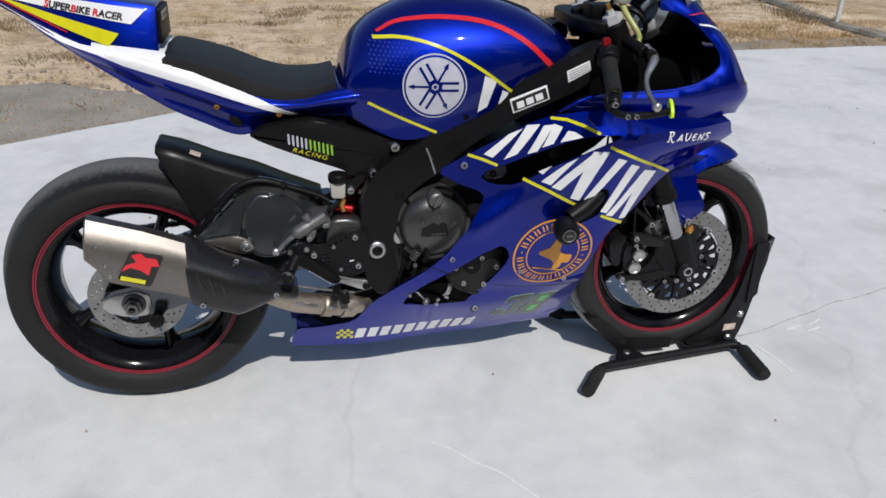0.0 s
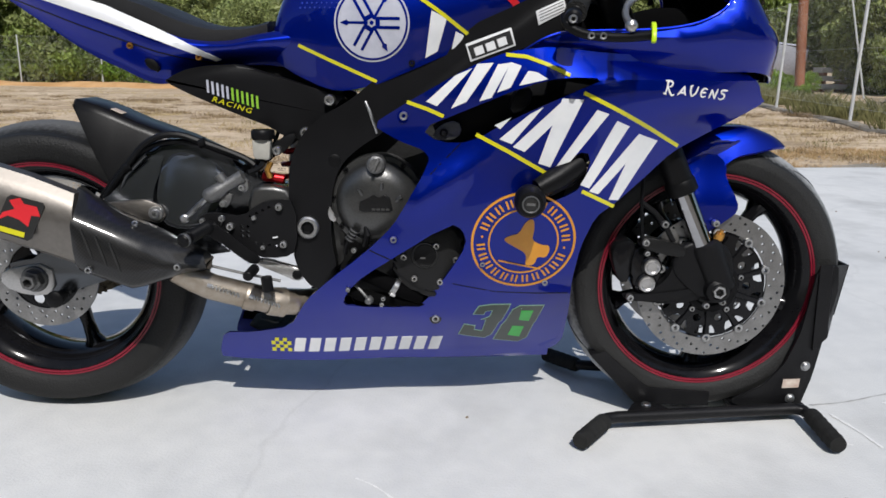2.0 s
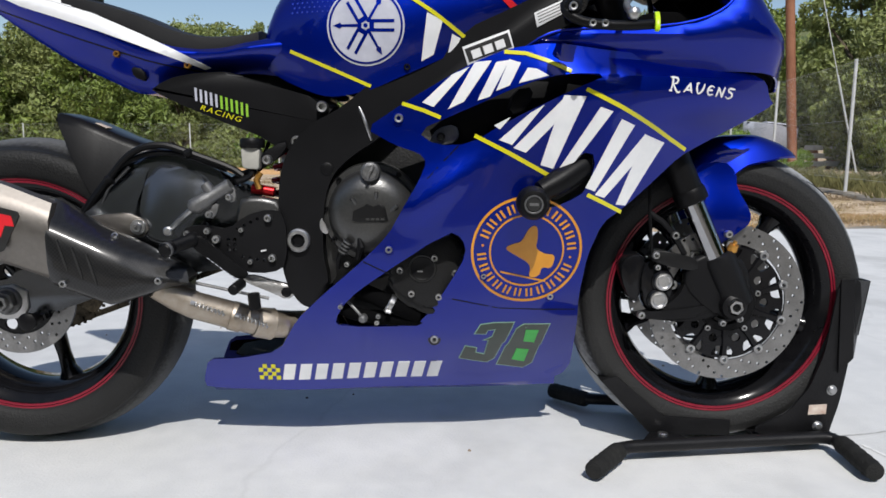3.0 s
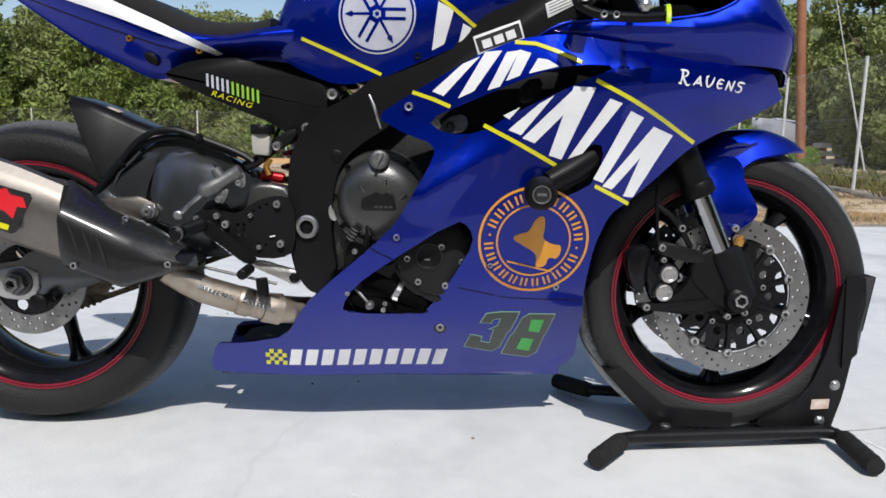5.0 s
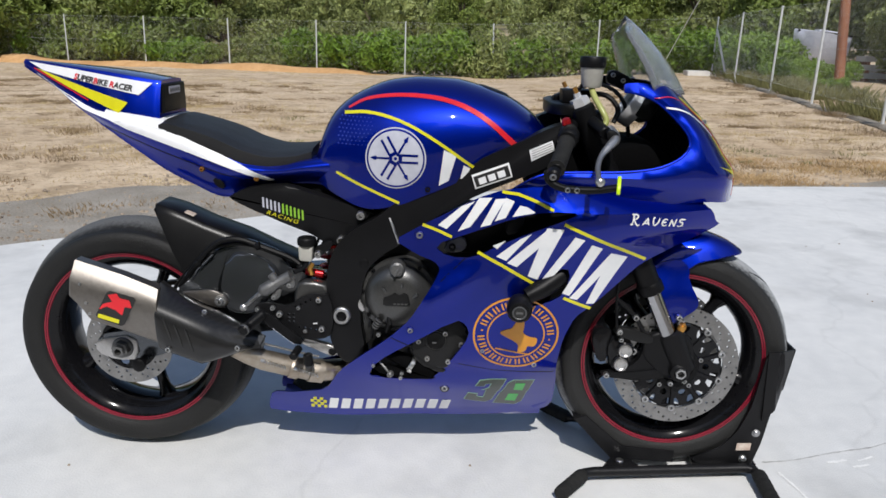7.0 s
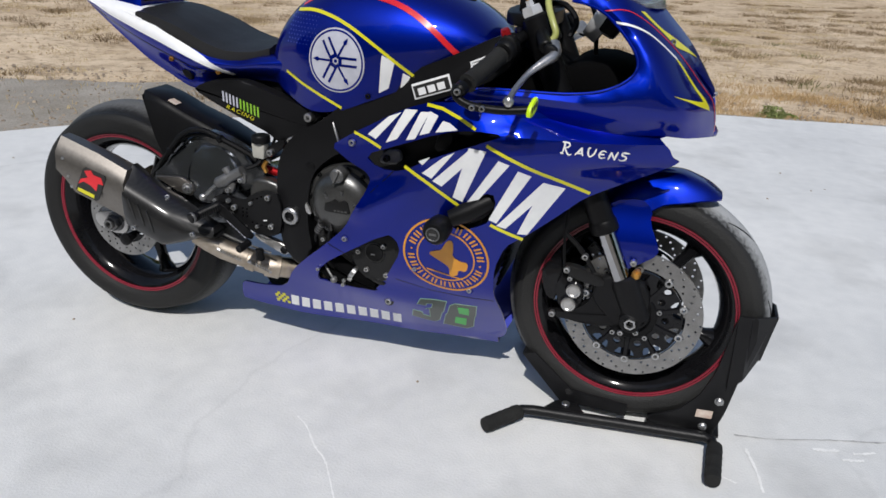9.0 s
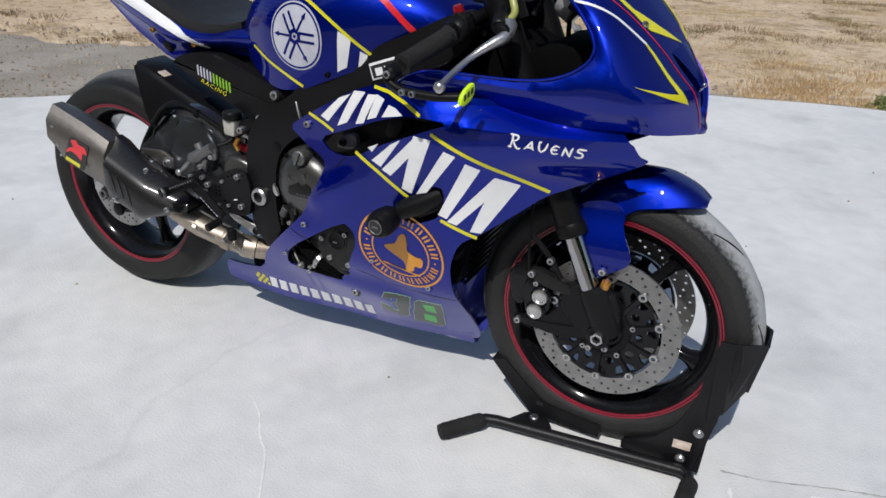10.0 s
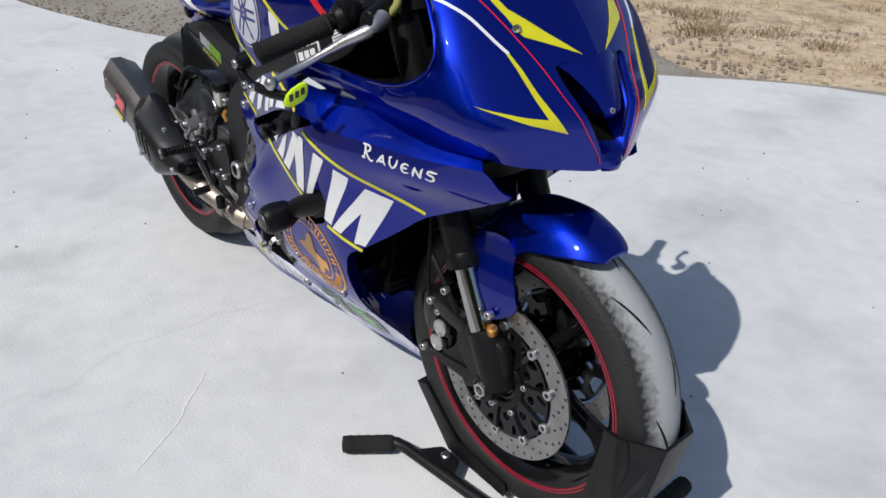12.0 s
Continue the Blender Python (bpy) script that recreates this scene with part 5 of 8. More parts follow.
# tank
tank_top = curve_through([0.485, 0.50, 0.527, 0.596, 0.664, 0.732, 0.80, 0.868, 0.937, 1.0, 1.035], [0.800, 0.858, 0.905, 0.953, 0.977, 0.984, 0.982, 0.968, 0.943, 0.903, 0.866])
tank_low = curve_through([0.485, 0.54, 0.62, 0.68, 0.75, 0.85, 0.95, 1.035], [0.748, 0.715, 0.690, 0.700, 0.728, 0.772, 0.815, 0.835])
tank_half = curve_through([0.485, 0.50, 0.54, 0.60, 0.68, 0.76, 0.86, 0.95, 1.035], [0.105, 0.122, 0.142, 0.166, 0.180, 0.184, 0.176, 0.156, 0.110])


def tank_y(x, z):
    s = (z - tank_low(x)) / max(0.01, tank_top(x) - tank_low(x))
    s = min(max(s, 0), 1)
    if s < 0.36:
        f = 0.93 + 0.07 * smooth01(s / 0.36)
    else:
        f = max(0.0, 1 - ((s - 0.36) / 0.64) ** 2.7) ** 0.46
    return -tank_half(x) * f


def on_tank(off):
    return lambda u, v: (u, tank_y(u, v) - off, v)


secs = []
for i in range(46):
    x = 0.485 + 0.55 * i / 45
    lo, hi = tank_low(x), tank_top(x)
    side = [(x, tank_y(x, lo + (hi - lo) * s), lo + (hi - lo) * s) for s in (0, 0.06, 0.14, 0.24, 0.34, 0.44, 0.54, 0.63, 0.71, 0.78, 0.84, 0.89, 0.93, 0.96, 0.98, 0.993, 1.0)]
    secs.append(side + [(a, -b, c) for a, b, c in reversed(side[:-1])])
tank = part("fuel_tank", loft(secs), BLUE, bike, "glossy metallic blue fuel tank")
part("filler_cap", lathe([(0, 0.004), (0.034, 0.004), (0.040, 0.001), (0.040, -0.01), (0, -0.01)], (0.90, 0, 0.955), (0.33, 0, 1), 32), PLASTIC, tank)


def stripe(name, path, width, place, material, parent, step=0.012, smoothing=2, taper=1.0, twin=True):
    line = rounded(path, smoothing, closed=False) if smoothing else path
    ob = skin(name, ribbon(line, width, taper), place, material, parent, thick=0.0008, step=step)
    if twin:
        mirrored(ob)
    return ob


stripe("red_stripe", [(0.566, 0.915), (0.61, 0.940), (0.70, 0.951), (0.80, 0.943), (0.88, 0.908), (0.95, 0.846)], 0.004, on_tank(0.0014), RED, tank, taper=3.2)
stripe("yellow_stripe", [(0.557, 0.904), (0.62, 0.912), (0.70, 0.894), (0.78, 0.851), (0.862, 0.792)], 0.0065, on_tank(0.0014), YELLOW, tank)
stripe("yellow_stripe", [(0.542, 0.771), (0.61, 0.742), (0.69, 0.708)], 0.0058, on_tank(0.0014), YELLOW, tank, smoothing=1)
EC = (0.682, 0.812)


def emblem(c, r):
    skin("emblem_disc", circle(c, r, 48), on_tank(0.0012), FADED_WHITE, tank, thick=0.0008, step=0.014, label="white round emblem")
    skin("emblem_ring", circle(c, r * 0.955, 48), on_tank(0.0020), BLUE, tank, [circle(c, r * 0.90, 48)], thick=0.0006, step=0.014)
    for k in range(3):
        a = radians(60 + 120 * k)
        d = Vector((math.cos(a), math.sin(a)))
        nn = Vector((-d.y, d.x))
        for o, near, far in ((-0.115, -0.16, -0.74), (0.115, -0.16, -0.74), (0.0, 0.10, 0.70)):
            w0, w1 = 0.040, 0.040 if o else 0.028
            q = [Vector(c) + d * (r * p) + nn * (r * (o + t)) for p, t in ((near, -w0), (far, -w1), (far, w1), (near, w0))]
            skin("emblem_bar", [tuple(p) for p in q], on_tank(0.0020), BLUE, tank, thick=0.0006, step=0.014)
        tip = [Vector(c) + d * (r * p) + nn * (r * t) for p, t in ((0.58, 0.0), (0.66, -0.075), (0.84, 0.0), (0.66, 0.075))]
        skin("emblem_tip", [tuple(p) for p in tip], on_tank(0.0020), BLUE, tank, thick=0.0006, step=0.014)
        web = [Vector(c) + d * (r * p) + nn * (r * t) for p, t in ((-0.10, -0.15), (-0.22, -0.15), (-0.22, 0.15), (-0.10, 0.15))]
        skin("emblem_bar", [tuple(p) for p in web], on_tank(0.0021), BLUE, tank, thick=0.0006, step=0.014)
    skin("emblem_hub", circle(c, r * 0.055, 20), on_tank(0.0022), BLUE, tank, thick=0.0006, step=0.01)


emblem(EC, 0.069)
for u in (0.790,):
    skin("white_block", [(u, 0.835), (u + 0.028, 0.822), (u + 0.012, 0.764), (u - 0.010, 0.752)], on_tank(0.0012), WHITE, tank, thick=0.0008)
skin("white_block", [(0.835, 0.800), (0.850, 0.793), (0.842, 0.775), (0.828, 0.768)], on_tank(0.0012), WHITE, tank, thick=0.0008)

# faint pale dots on the rear of the tank
verts, faces = [], []
for i in range(9):
    for j in range(8):
        u, v = 0.548 + 0.0095 * i + 0.004 * (j % 2), 0.838 + 0.0085 * j
        r = 0.0021 - 0.00012 * i
        k = len(verts)
        for a in range(6):
            verts.append(on_tank(0.0012)(u + r * math.cos(a * 1.047), v + r * math.sin(a * 1.047)))
        faces.append(tuple(range(k, k + 6)))
tagged(child("dot_decal", mesh_of("dot_decal", verts, faces, DOT_BLUE, smooth=False), tank, "faint pale blue dots"), kind="stuff")

# tail unit
tail_top = curve_through([-0.235, -0.12, -0.04, 0.04, 0.11, 0.15, 0.19, 0.28, 0.33, 0.40, 0.46, 0.53], [0.992, 0.935, 0.893, 0.879, 0.866, 0.854, 0.840, 0.800, 0.783, 0.777, 0.788, 0.800])
tail_low = curve_through([-0.235, -0.155, -0.10, -0.05, 0.0, 0.084, 0.13, 0.19, 0.27, 0.34, 0.41, 0.47, 0.53], [0.986, 0.943, 0.900, 0.867, 0.834, 0.780, 0.752, 0.724, 0.695, 0.716, 0.732, 0.734, 0.728])
tail_half = curve_through([-0.235, -0.17, -0.06, 0.05, 0.15, 0.28, 0.40, 0.48, 0.53], [0.012, 0.045, 0.088, 0.112, 0.128, 0.138, 0.138, 0.138, 0.136])


def tail_y(x, z):
    s = (z - tail_low(x)) / max(0.004, tail_top(x) - tail_low(x))
    s = min(max(s, 0), 1)
    return -tail_half(x) * (0.74 + 0.26 * smooth01(s / 0.75)) * (1 - 0.10 * smooth01((s - 0.8) / 0.2))


def on_tail(off):
    return lambda u, v: (u, tail_y(u, v) - off, v)


secs = []
for i in range(90):
    x = -0.235 + 0.765 * i / 89
    lo, hi = tail_low(x), tail_top(x)
    side = [(x, tail_y(x, lo + (hi - lo) * s), lo + (hi - lo) * s) for s in [k / 20 for k in range(21)]]
    h = tail_half(x)
    topline = [(x, -h * 0.82, hi + 0.004 * (hi - lo) / 0.07), (x, -h * 0.4, hi + 0.006 * (hi - lo) / 0.07)]
    right = side + topline
    secs.append(right + [(a, -b, c) for a, b, c in reversed(right)])
tail = part("tail_unit", loft(secs), BLUE, bike, "blue tail unit with white and yellow wedges")


hump_hi = curve_through([-0.235, -0.03, 0.118], [0.996, 0.980, 0.960])
hump_half = curve_through([-0.235, -0.12, -0.03, 0.06, 0.118], [0.010, 0.052, 0.080, 0.094, 0.092])


def hump_y(x, z):
    lo = tail_top(x) - 0.012
    hi = hump_hi(x)
    s = min(max((z - lo) / max(0.004, hi - lo), 0), 1)
    return -hump_half(x) * (1 - 0.28 * s ** 1.5)


secs = []
for i in range(60):
    x = -0.235 + 0.353 * i / 59
    lo, hi = tail_top(x) - 0.012, max(hump_hi(x), tail_top(x) + 0.003)
    side = [(x, hump_y(x, lo + (hi - lo) * s), lo + (hi - lo) * s) for s in [0.93 * k / 12 for k in range(13)]]
    y1 = side[-1][1]
    right = side + [(x, y1 * 0.93, hi - 0.001), (x, y1 * 0.7, hi + 0.001), (x, y1 * 0.3, hi + 0.002)]
    squeeze = 1.0 if i < 58 else (0.985 if i == 58 else 0.96)
    secs.append([(a, b * squeeze, c) for a, b, c in right] + [(a, -b * squeeze, c) for a, b, c in reversed(right)])
hump = part("seat_hump", loft(secs), BLUE, tail, "blue seat hump with lettered white band")


def on_hump(off):
    return lambda u, v: (u, hump_y(u, v) - off, v)


band = skin("white_band", [(-0.220, 0.9935), (-0.09, 0.9795), (0.101, 0.9545), (0.0705, 0.927), (-0.07, 0.953), (-0.177, 0.9735)], on_hump(0.0024), WHITE, hump, thick=0.0008, step=0.012)
mirrored(band)


def split_letters(name, word, reds, size, centre, along, up, place, parent, **look_):
    """One word whose chosen letters are red and the rest black."""
    pts, faces = text_outline(word, size, look_["shear"], look_["spacing"], look_["bold"])
    root = list(range(len(pts)))

    def find(i):
        while root[i] != i:
            i = root[i]
        return i

    for f in faces:
        for k in f[1:]:
            root[find(k)] = find(f[0])
    groups = collections.defaultdict(list)
    for f in faces:
        groups[find(f[0])].append(f)
    order = sorted(groups, key=lambda g: min(pts[i][0] for f in groups[g] for i in f))
    for n_, g in enumerate(order):
        used = sorted({i for f in groups[g] for i in f})
        place_at = {i: k for k, i in enumerate(used)}
        out = []
        for i in used:
            u, v = pts[i]
            out.append(tuple(place(centre[0] + along[0] * u + up[0] * v, centre[1] + along[1] * u + up[1] * v)))
        child(name, mesh_of(name, out, [[place_at[i] for i in f] for f in groups[g]], RED if n_ in reds else INK, smooth=False), parent)


split_letters("band_letter", "SUPERBIKE RACER", (0, 5, 9), 0.0185, (-0.019, 0.9520), (0.988, -0.154), (0.154, 0.988), on_hump(0.0036), hump, shear=0.15, spacing=1.0, bold=0.0007)
wedge = skin("yellow_wedge", [(-0.197, 0.9785), (-0.07, 0.9415), (0.0455, 0.9095), (0.038, 0.900), (0.0228, 0.885), (-0.0508, 0.9146), (-0.12, 0.9435)], on_hump(0.0024), YELLOW, hump, thick=0.0008, step=0.012)
mirrored(wedge)
part("hump_pad", slab([(-0.072, 0.885), (0.072, 0.885), (0.066, 0.952), (-0.066, 0.952)], (0.115, 0.126), 0.004, to_world=lambda u, v, k: (k, u, v)), PLASTIC, hump, "black bump stop pad")
part("pad_label", slab([(-0.040, 0.928), (0.030, 0.928), (0.030, 0.945), (-0.040, 0.945)], (0.126, 0.1266), 0, to_world=lambda u, v, k: (k, u, v)), FADED_WHITE, hump, "pale worn label")
for i in range(5):
    part("label_mark", slab([(-0.034 + 0.0125 * i, 0.932), (-0.025 + 0.0125 * i, 0.932), (-0.025 + 0.0125 * i, 0.9405), (-0.034 + 0.0125 * i, 0.9405)], (0.1266, 0.1271), 0, to_world=lambda u, v, k: (k, u, v)), CAST, hump)
wsw = skin("white_sweep", [(-0.19, 0.968), (-0.12, 0.932), (-0.06, 0.902), (-0.03, 0.890), (0.03, 0.879), (0.10, 0.867), (0.120, 0.8655), (0.1564, 0.8495), (0.2065, 0.828), (0.273, 0.800), (0.3395, 0.7695), (0.392, 0.7425), (0.3807, 0.7395), (0.3255, 0.759), (0.263, 0.7815), (0.198, 0.804), (0.1185, 0.829), (0.0489, 0.850), (0.002, 0.871), (-0.037, 0.884), (-0.062, 0.893), (-0.12, 0.925)], on_tail(0.0035), WHITE, tail, thick=0.0008, step=0.008)
deck = []
for i in range(24):
    x = -0.01 + 0.155 * i / 23
    hi, h = tail_top(x), tail_half(x)
    k = (hi - tail_low(x)) / 0.07
    over = [(x, -h * 0.955 - 0.002, hi - 0.007), (x, -h * 0.905, hi + 0.001), (x, -h * 0.82, hi + 0.004 * k + 0.003), (x, -h * 0.4, hi + 0.006 * k + 0.003)]
    over = over + [(a, -b, c) for a, b, c in reversed(over)]
    deck.append(over + [(a, b * 0.98, c - 0.005) for a, b, c in reversed(over)])
part("white_deck", loft(deck), WHITE, tail, "white painted deck behind the seat pad")
mirrored(wsw)
stripe("panel_seam", [(-0.02, 0.852), (0.05, 0.828), (0.13, 0.800), (0.21, 0.775), (0.30, 0.747), (0.39, 0.734)], 0.0022, on_tail(0.0006), PLASTIC, tail, smoothing=1)
stripe("red_pinstripe", [(-0.205, 0.979), (-0.12, 0.9415), (-0.054, 0.9105)], 0.0024, on_hump(0.0032), RED, hump, smoothing=1)
for u, v in ((0.225, 0.765), (0.352, 0.746)):
    cap_bolt(tail, (u, tail_y(u, v) - 0.002, v), 0.006, material=GOLD_ANODISED, name="tail_bolt", label="gold anodised bolt")
part("tail_mount", slab(rounded([(0.246, 0.744), (0.270, 0.740), (0.276, 0.716), (0.252, 0.724)], 1), (-0.124, -0.112), 0.002), PLASTIC, tail)
part("undertail", loft([[(x, -w0, z), (x, -w0, z + h), (x, w0, z + h), (x, w0, z)] for x, z, h, w0 in ((-0.17, 0.952, 0.012, 0.012), (0.0, 0.846, 0.03, 0.022), (0.12, 0.776, 0.05, 0.035), (0.30, 0.715, 0.03, 0.055))]), PLASTIC, tail)

# seat pad
seat_hi = curve_through([0.126, 0.132, 0.18, 0.247, 0.329, 0.385, 0.44, 0.478], [0.874, 0.878, 0.869, 0.850, 0.818, 0.807, 0.810, 0.820])
seat_half = curve_through([0.108, 0.16, 0.28, 0.36, 0.42, 0.478], [0.119, 0.1225, 0.126, 0.127, 0.122, 0.107])
secs = []
for i in range(36):
    x = 0.126 + 0.352 * i / 35
    hi, h = seat_hi(x), seat_half(x)
    lo = tail_top(x) - 0.012
    drop = 0.020
    right = [(x, -h * 0.98, lo), (x, -h, lo + 0.006), (x, -h * 0.99, min(hi - drop + 0.012, hi - 0.01)), (x, -h * 0.93, hi - drop * 0.52), (x, -h * 0.75, hi - drop * 0.22), (x, -h * 0.4, hi - 0.002), (x, -0.0001, hi)]
    if right[2][2] < lo + 0.008:
        right[2] = (x, -h * 0.99, lo + 0.010)
    secs.append(right + [(a, -b, c) for a, b, c in reversed(right)])
seat = part("seat_pad", loft(secs), FOAM, bike, "black foam racing seat pad")
for u, v, d in ((0.175, -0.075, 0.861), (0.33, -0.09, 0.804)):
    part("seat_dimple", lathe([(0, 0.0), (0.009, 0.001), (0.011, -0.003)], (u, v, d + 0.001), (0, -0.3, 1), 14), PLASTIC, seat)


# ---- fairings ----
LEVELS = [0.13, 0.24, 0.33, 0.42, 0.53, 0.62, 0.70, 0.80, 0.90]
STATIONS = {
    0.34: [0.084, 0.110, 0.12, 0.13, 0.14, 0.15, 0.15, 0.15, 0.14],
    0.70: [0.104, 0.150, 0.195, 0.225, 0.225, 0.215, 0.220, 0.200, 0.170],
    0.86: [0.098, 0.155, 0.200, 0.231, 0.245, 0.245, 0.250, 0.235, 0.200],
    1.06: [0.066, 0.118, 0.185, 0.225, 0.252, 0.268, 0.281, 0.262, 0.230],
    1.26: [0.045, 0.090, 0.120, 0.140, 0.160, 0.190, 0.245, 0.245, 0.225],
    1.46: [0.030, 0.040, 0.050, 0.060, 0.075, 0.105, 0.150, 0.175, 0.140],
}
station_x = sorted(STATIONS)
station_f = [curve_through(LEVELS, STATIONS[k]) for k in station_x]


def side_y(x, z):
    ridge = 0.0
    if x < 1.0 and 0.42 < z < 0.70:
        # raised lip that sweeps forward from the engine opening
        along = (x - 0.735) * 0.80 + (z - 0.455) * 0.60
        across = -(x - 0.735) * 0.60 + (z - 0.455) * 0.80
        ridge = 0.016 * math.exp(-((across - 0.012) / 0.020) ** 2) * smooth01(along / 0.05) * smooth01((0.24 - along) / 0.14)
    scoop = 0.010 * math.exp(-((z - 0.300) / 0.035) ** 2) * smooth01((x - 0.70) / 0.1) * smooth01((1.02 - x) / 0.1)
    under = max(0.0, 0.264 - z)
    fold = scoop - ridge + (0.10 + 0.22 * smooth01((x - 0.5) / 0.25)) * under * under / (under + 0.012) + 0.060 * smooth01((z - 0.728) / 0.022) * smooth01((x - 0.96) / 0.30)
    return -curve_through(station_x, [f(z) for f in station_f])(x) + fold


side_cache = {}


def side_fast(x, z):
    """side_y from a fine table, for speed."""
    i, j = int((x - 0.3) / 0.01), int((z - 0.1) / 0.01)
    fx, fz = (x - 0.3) / 0.01 - i, (z - 0.1) / 0.01 - j
    total = 0
    for a, wa in ((i, 1 - fx), (i + 1, fx)):
        for b, wb in ((j, 1 - fz), (j + 1, fz)):
            if (a, b) not in side_cache:
                side_cache[(a, b)] = side_y(0.3 + 0.01 * a, 0.1 + 0.01 * b)
            total += wa * wb * side_cache[(a, b)]
    return total


def on_side(off):
    return lambda u, v: (u, side_fast(u, v) - off, v)


duct = rounded([(0.772, 0.628), (0.847, 0.660), (0.955, 0.708), (1.02, 0.724), (1.095, 0.723), (1.04, 0.700), (0.923, 0.643), (0.865, 0.606), (0.805, 0.604)], 1)
cutout = rounded([(0.618, 0.276), (0.645, 0.322), (0.70, 0.367), (0.829, 0.455), (0.853, 0.444), (0.862, 0.413), (0.832, 0.357), (0.802, 0.303), (0.772, 0.268), (0.629, 0.264)], 1)
bar_hole = rounded([(0.972, 0.530), (1.052, 0.594), (1.080, 0.590), (1.070, 0.530), (1.03, 0.505), (0.985, 0.492)], 1)
side_edge = [(0.345, 0.136), (0.350, 0.117), (0.62, 0.117), (0.84, 0.117), (1.04, 0.121), (1.074, 0.133), (1.087, 0.160), (1.086, 0.19), (1.083, 0.25), (1.072, 0.33), (1.078, 0.41), (1.10, 0.47), (1.14, 0.497), (1.195, 0.54), (1.25, 0.588), (1.30, 0.614), (1.36, 0.645), (1.425, 0.682), (1.410, 0.692), (1.398, 0.716), (1.36, 0.745), (1.25, 0.762), (1.10, 0.765), (1.0, 0.775), (0.925, 0.765), (0.865, 0.742), (0.751, 0.676), (0.683, 0.632), (0.735, 0.604), (0.778, 0.590), (0.790, 0.575), (0.778, 0.545), (0.752, 0.500), (0.723, 0.447), (0.673, 0.396), (0.600, 0.330), (0.545, 0.275), (0.505, 0.205), (0.42, 0.186), (0.36, 0.183)]
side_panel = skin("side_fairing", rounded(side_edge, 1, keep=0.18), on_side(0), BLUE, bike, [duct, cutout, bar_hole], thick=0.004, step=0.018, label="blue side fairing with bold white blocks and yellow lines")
mirrored(side_panel)
liner = skin("fairing_liner", rounded([(0.358, 0.152), (0.70, 0.152), (0.86, 0.30), (0.80, 0.42), (0.66, 0.368), (0.545, 0.262), (0.500, 0.196), (0.42, 0.179), (0.362, 0.177)], 1, keep=0.18), on_side(-0.007), MATT, bike, [cutout], thick=0.002, step=0.03, label="matt black inner face of the fairing")
mirrored(liner)
edge_x = curve_through([0.146, 0.158, 0.19, 0.25, 0.33, 0.41, 0.47], [1.040, 1.075, 1.086, 1.083, 1.072, 1.078, 1.10])


def belly_front(u, z):
    """From the front edge of the flank, turning in behind the tyre."""
    x = edge_x(z) - 0.004
    y = side_fast(x, z) + 0.003
    return (x - 0.062 * math.sin(0.5 * math.pi * u), y + (HEADING * x - y) * u, z)


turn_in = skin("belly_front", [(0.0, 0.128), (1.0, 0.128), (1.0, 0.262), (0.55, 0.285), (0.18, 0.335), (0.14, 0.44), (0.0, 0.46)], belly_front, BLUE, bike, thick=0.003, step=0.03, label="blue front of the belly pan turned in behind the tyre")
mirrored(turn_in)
# turned-in lip under the belly
secs = []
for i in range(24):
    x = 0.36 + 0.70 * i / 23
    z = 0.122 + 0.004 * i / 23
    y0 = side_fast(x, z)
    secs.append([(x, y0 + 0.001, z), (x, y0 * 0.6, z - 0.018), (x, 0, z - 0.024), (x, -y0 * 0.6, z - 0.018), (x, -y0 - 0.001, z), (x, -y0 * 0.9, z + 0.006), (x, 0, z - 0.018), (x, y0 * 0.9, z + 0.006)])
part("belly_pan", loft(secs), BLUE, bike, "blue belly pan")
part("belly_shelf", slab(rounded([(0.40, -0.07), (0.40, 0.07), (0.55, 0.085), (0.60, 0.0), (0.55, -0.085)], 1), (0.176, 0.182), 0.002, to_world=lambda u, v, k: (u, v, k)), GRIP, bike, "matt black floor of the belly pan")

# nose: plan curve at each height, from the flank round to the middle
nose_front = curve_through([0.70, 0.735, 0.789, 0.829, 0.90, 0.948, 0.985, 1.02], [1.486, 1.490, 1.484, 1.456, 1.404, 1.356, 1.318, 1.28])
nose_half = curve_through([0.70, 0.738, 0.755, 0.772, 0.79, 0.83, 0.87, 0.92, 0.98, 1.02], [0.216, 0.216, 0.220, 0.231, 0.242, 0.249, 0.247, 0.228, 0.185, 0.14])
nose_share = curve_through([0.0, 0.5, 0.7, 0.80, 0.861, 0.905, 0.949, 0.98, 1.0], [1.0, 1.0, 0.975, 0.925, 0.845, 0.68, 0.42, 0.20, 0.0])


def nose_u(x, z):
    """A coordinate along the plan curve, even in length."""
    q = min(max((x - 0.95) / (nose_front(z) - 0.95), 0), 1)
    return q * 0.4 if q < 0.8 else 0.32 + 0.30 * (1 - math.sqrt(max(0.0, 1 - (q - 0.8) / 0.2)))


def nose_path(pts):
    return [(nose_u(x, z), z) for x, z in pts]


COWL_EDGE = nose_path([(0.925, 0.765), (1.00, 0.797), (1.06, 0.803), (1.184, 0.806), (1.255, 0.817), (1.298, 0.838)])
COWL_EDGE += [(0.3055, 0.862), (0.3135, 0.888), (0.3095, 0.914), (0.3035, 0.940), (0.292, 0.9585), (0.268, 0.969), (0.238, 0.973)]


def rim_gap(u, v):
    """How far a point lies from the cockpit edge."""
    best = 1.0
    for (a, b), (c, d) in zip(COWL_EDGE, COWL_EDGE[1:]):
        t = ((u - a) * (c - a) + (v - b) * (d - b)) / ((c - a) ** 2 + (d - b) ** 2)
        t = min(max(t, 0.0), 1.0)
        best = min(best, math.hypot(u - a - t * (c - a), v - b - t * (d - b)))
    return best


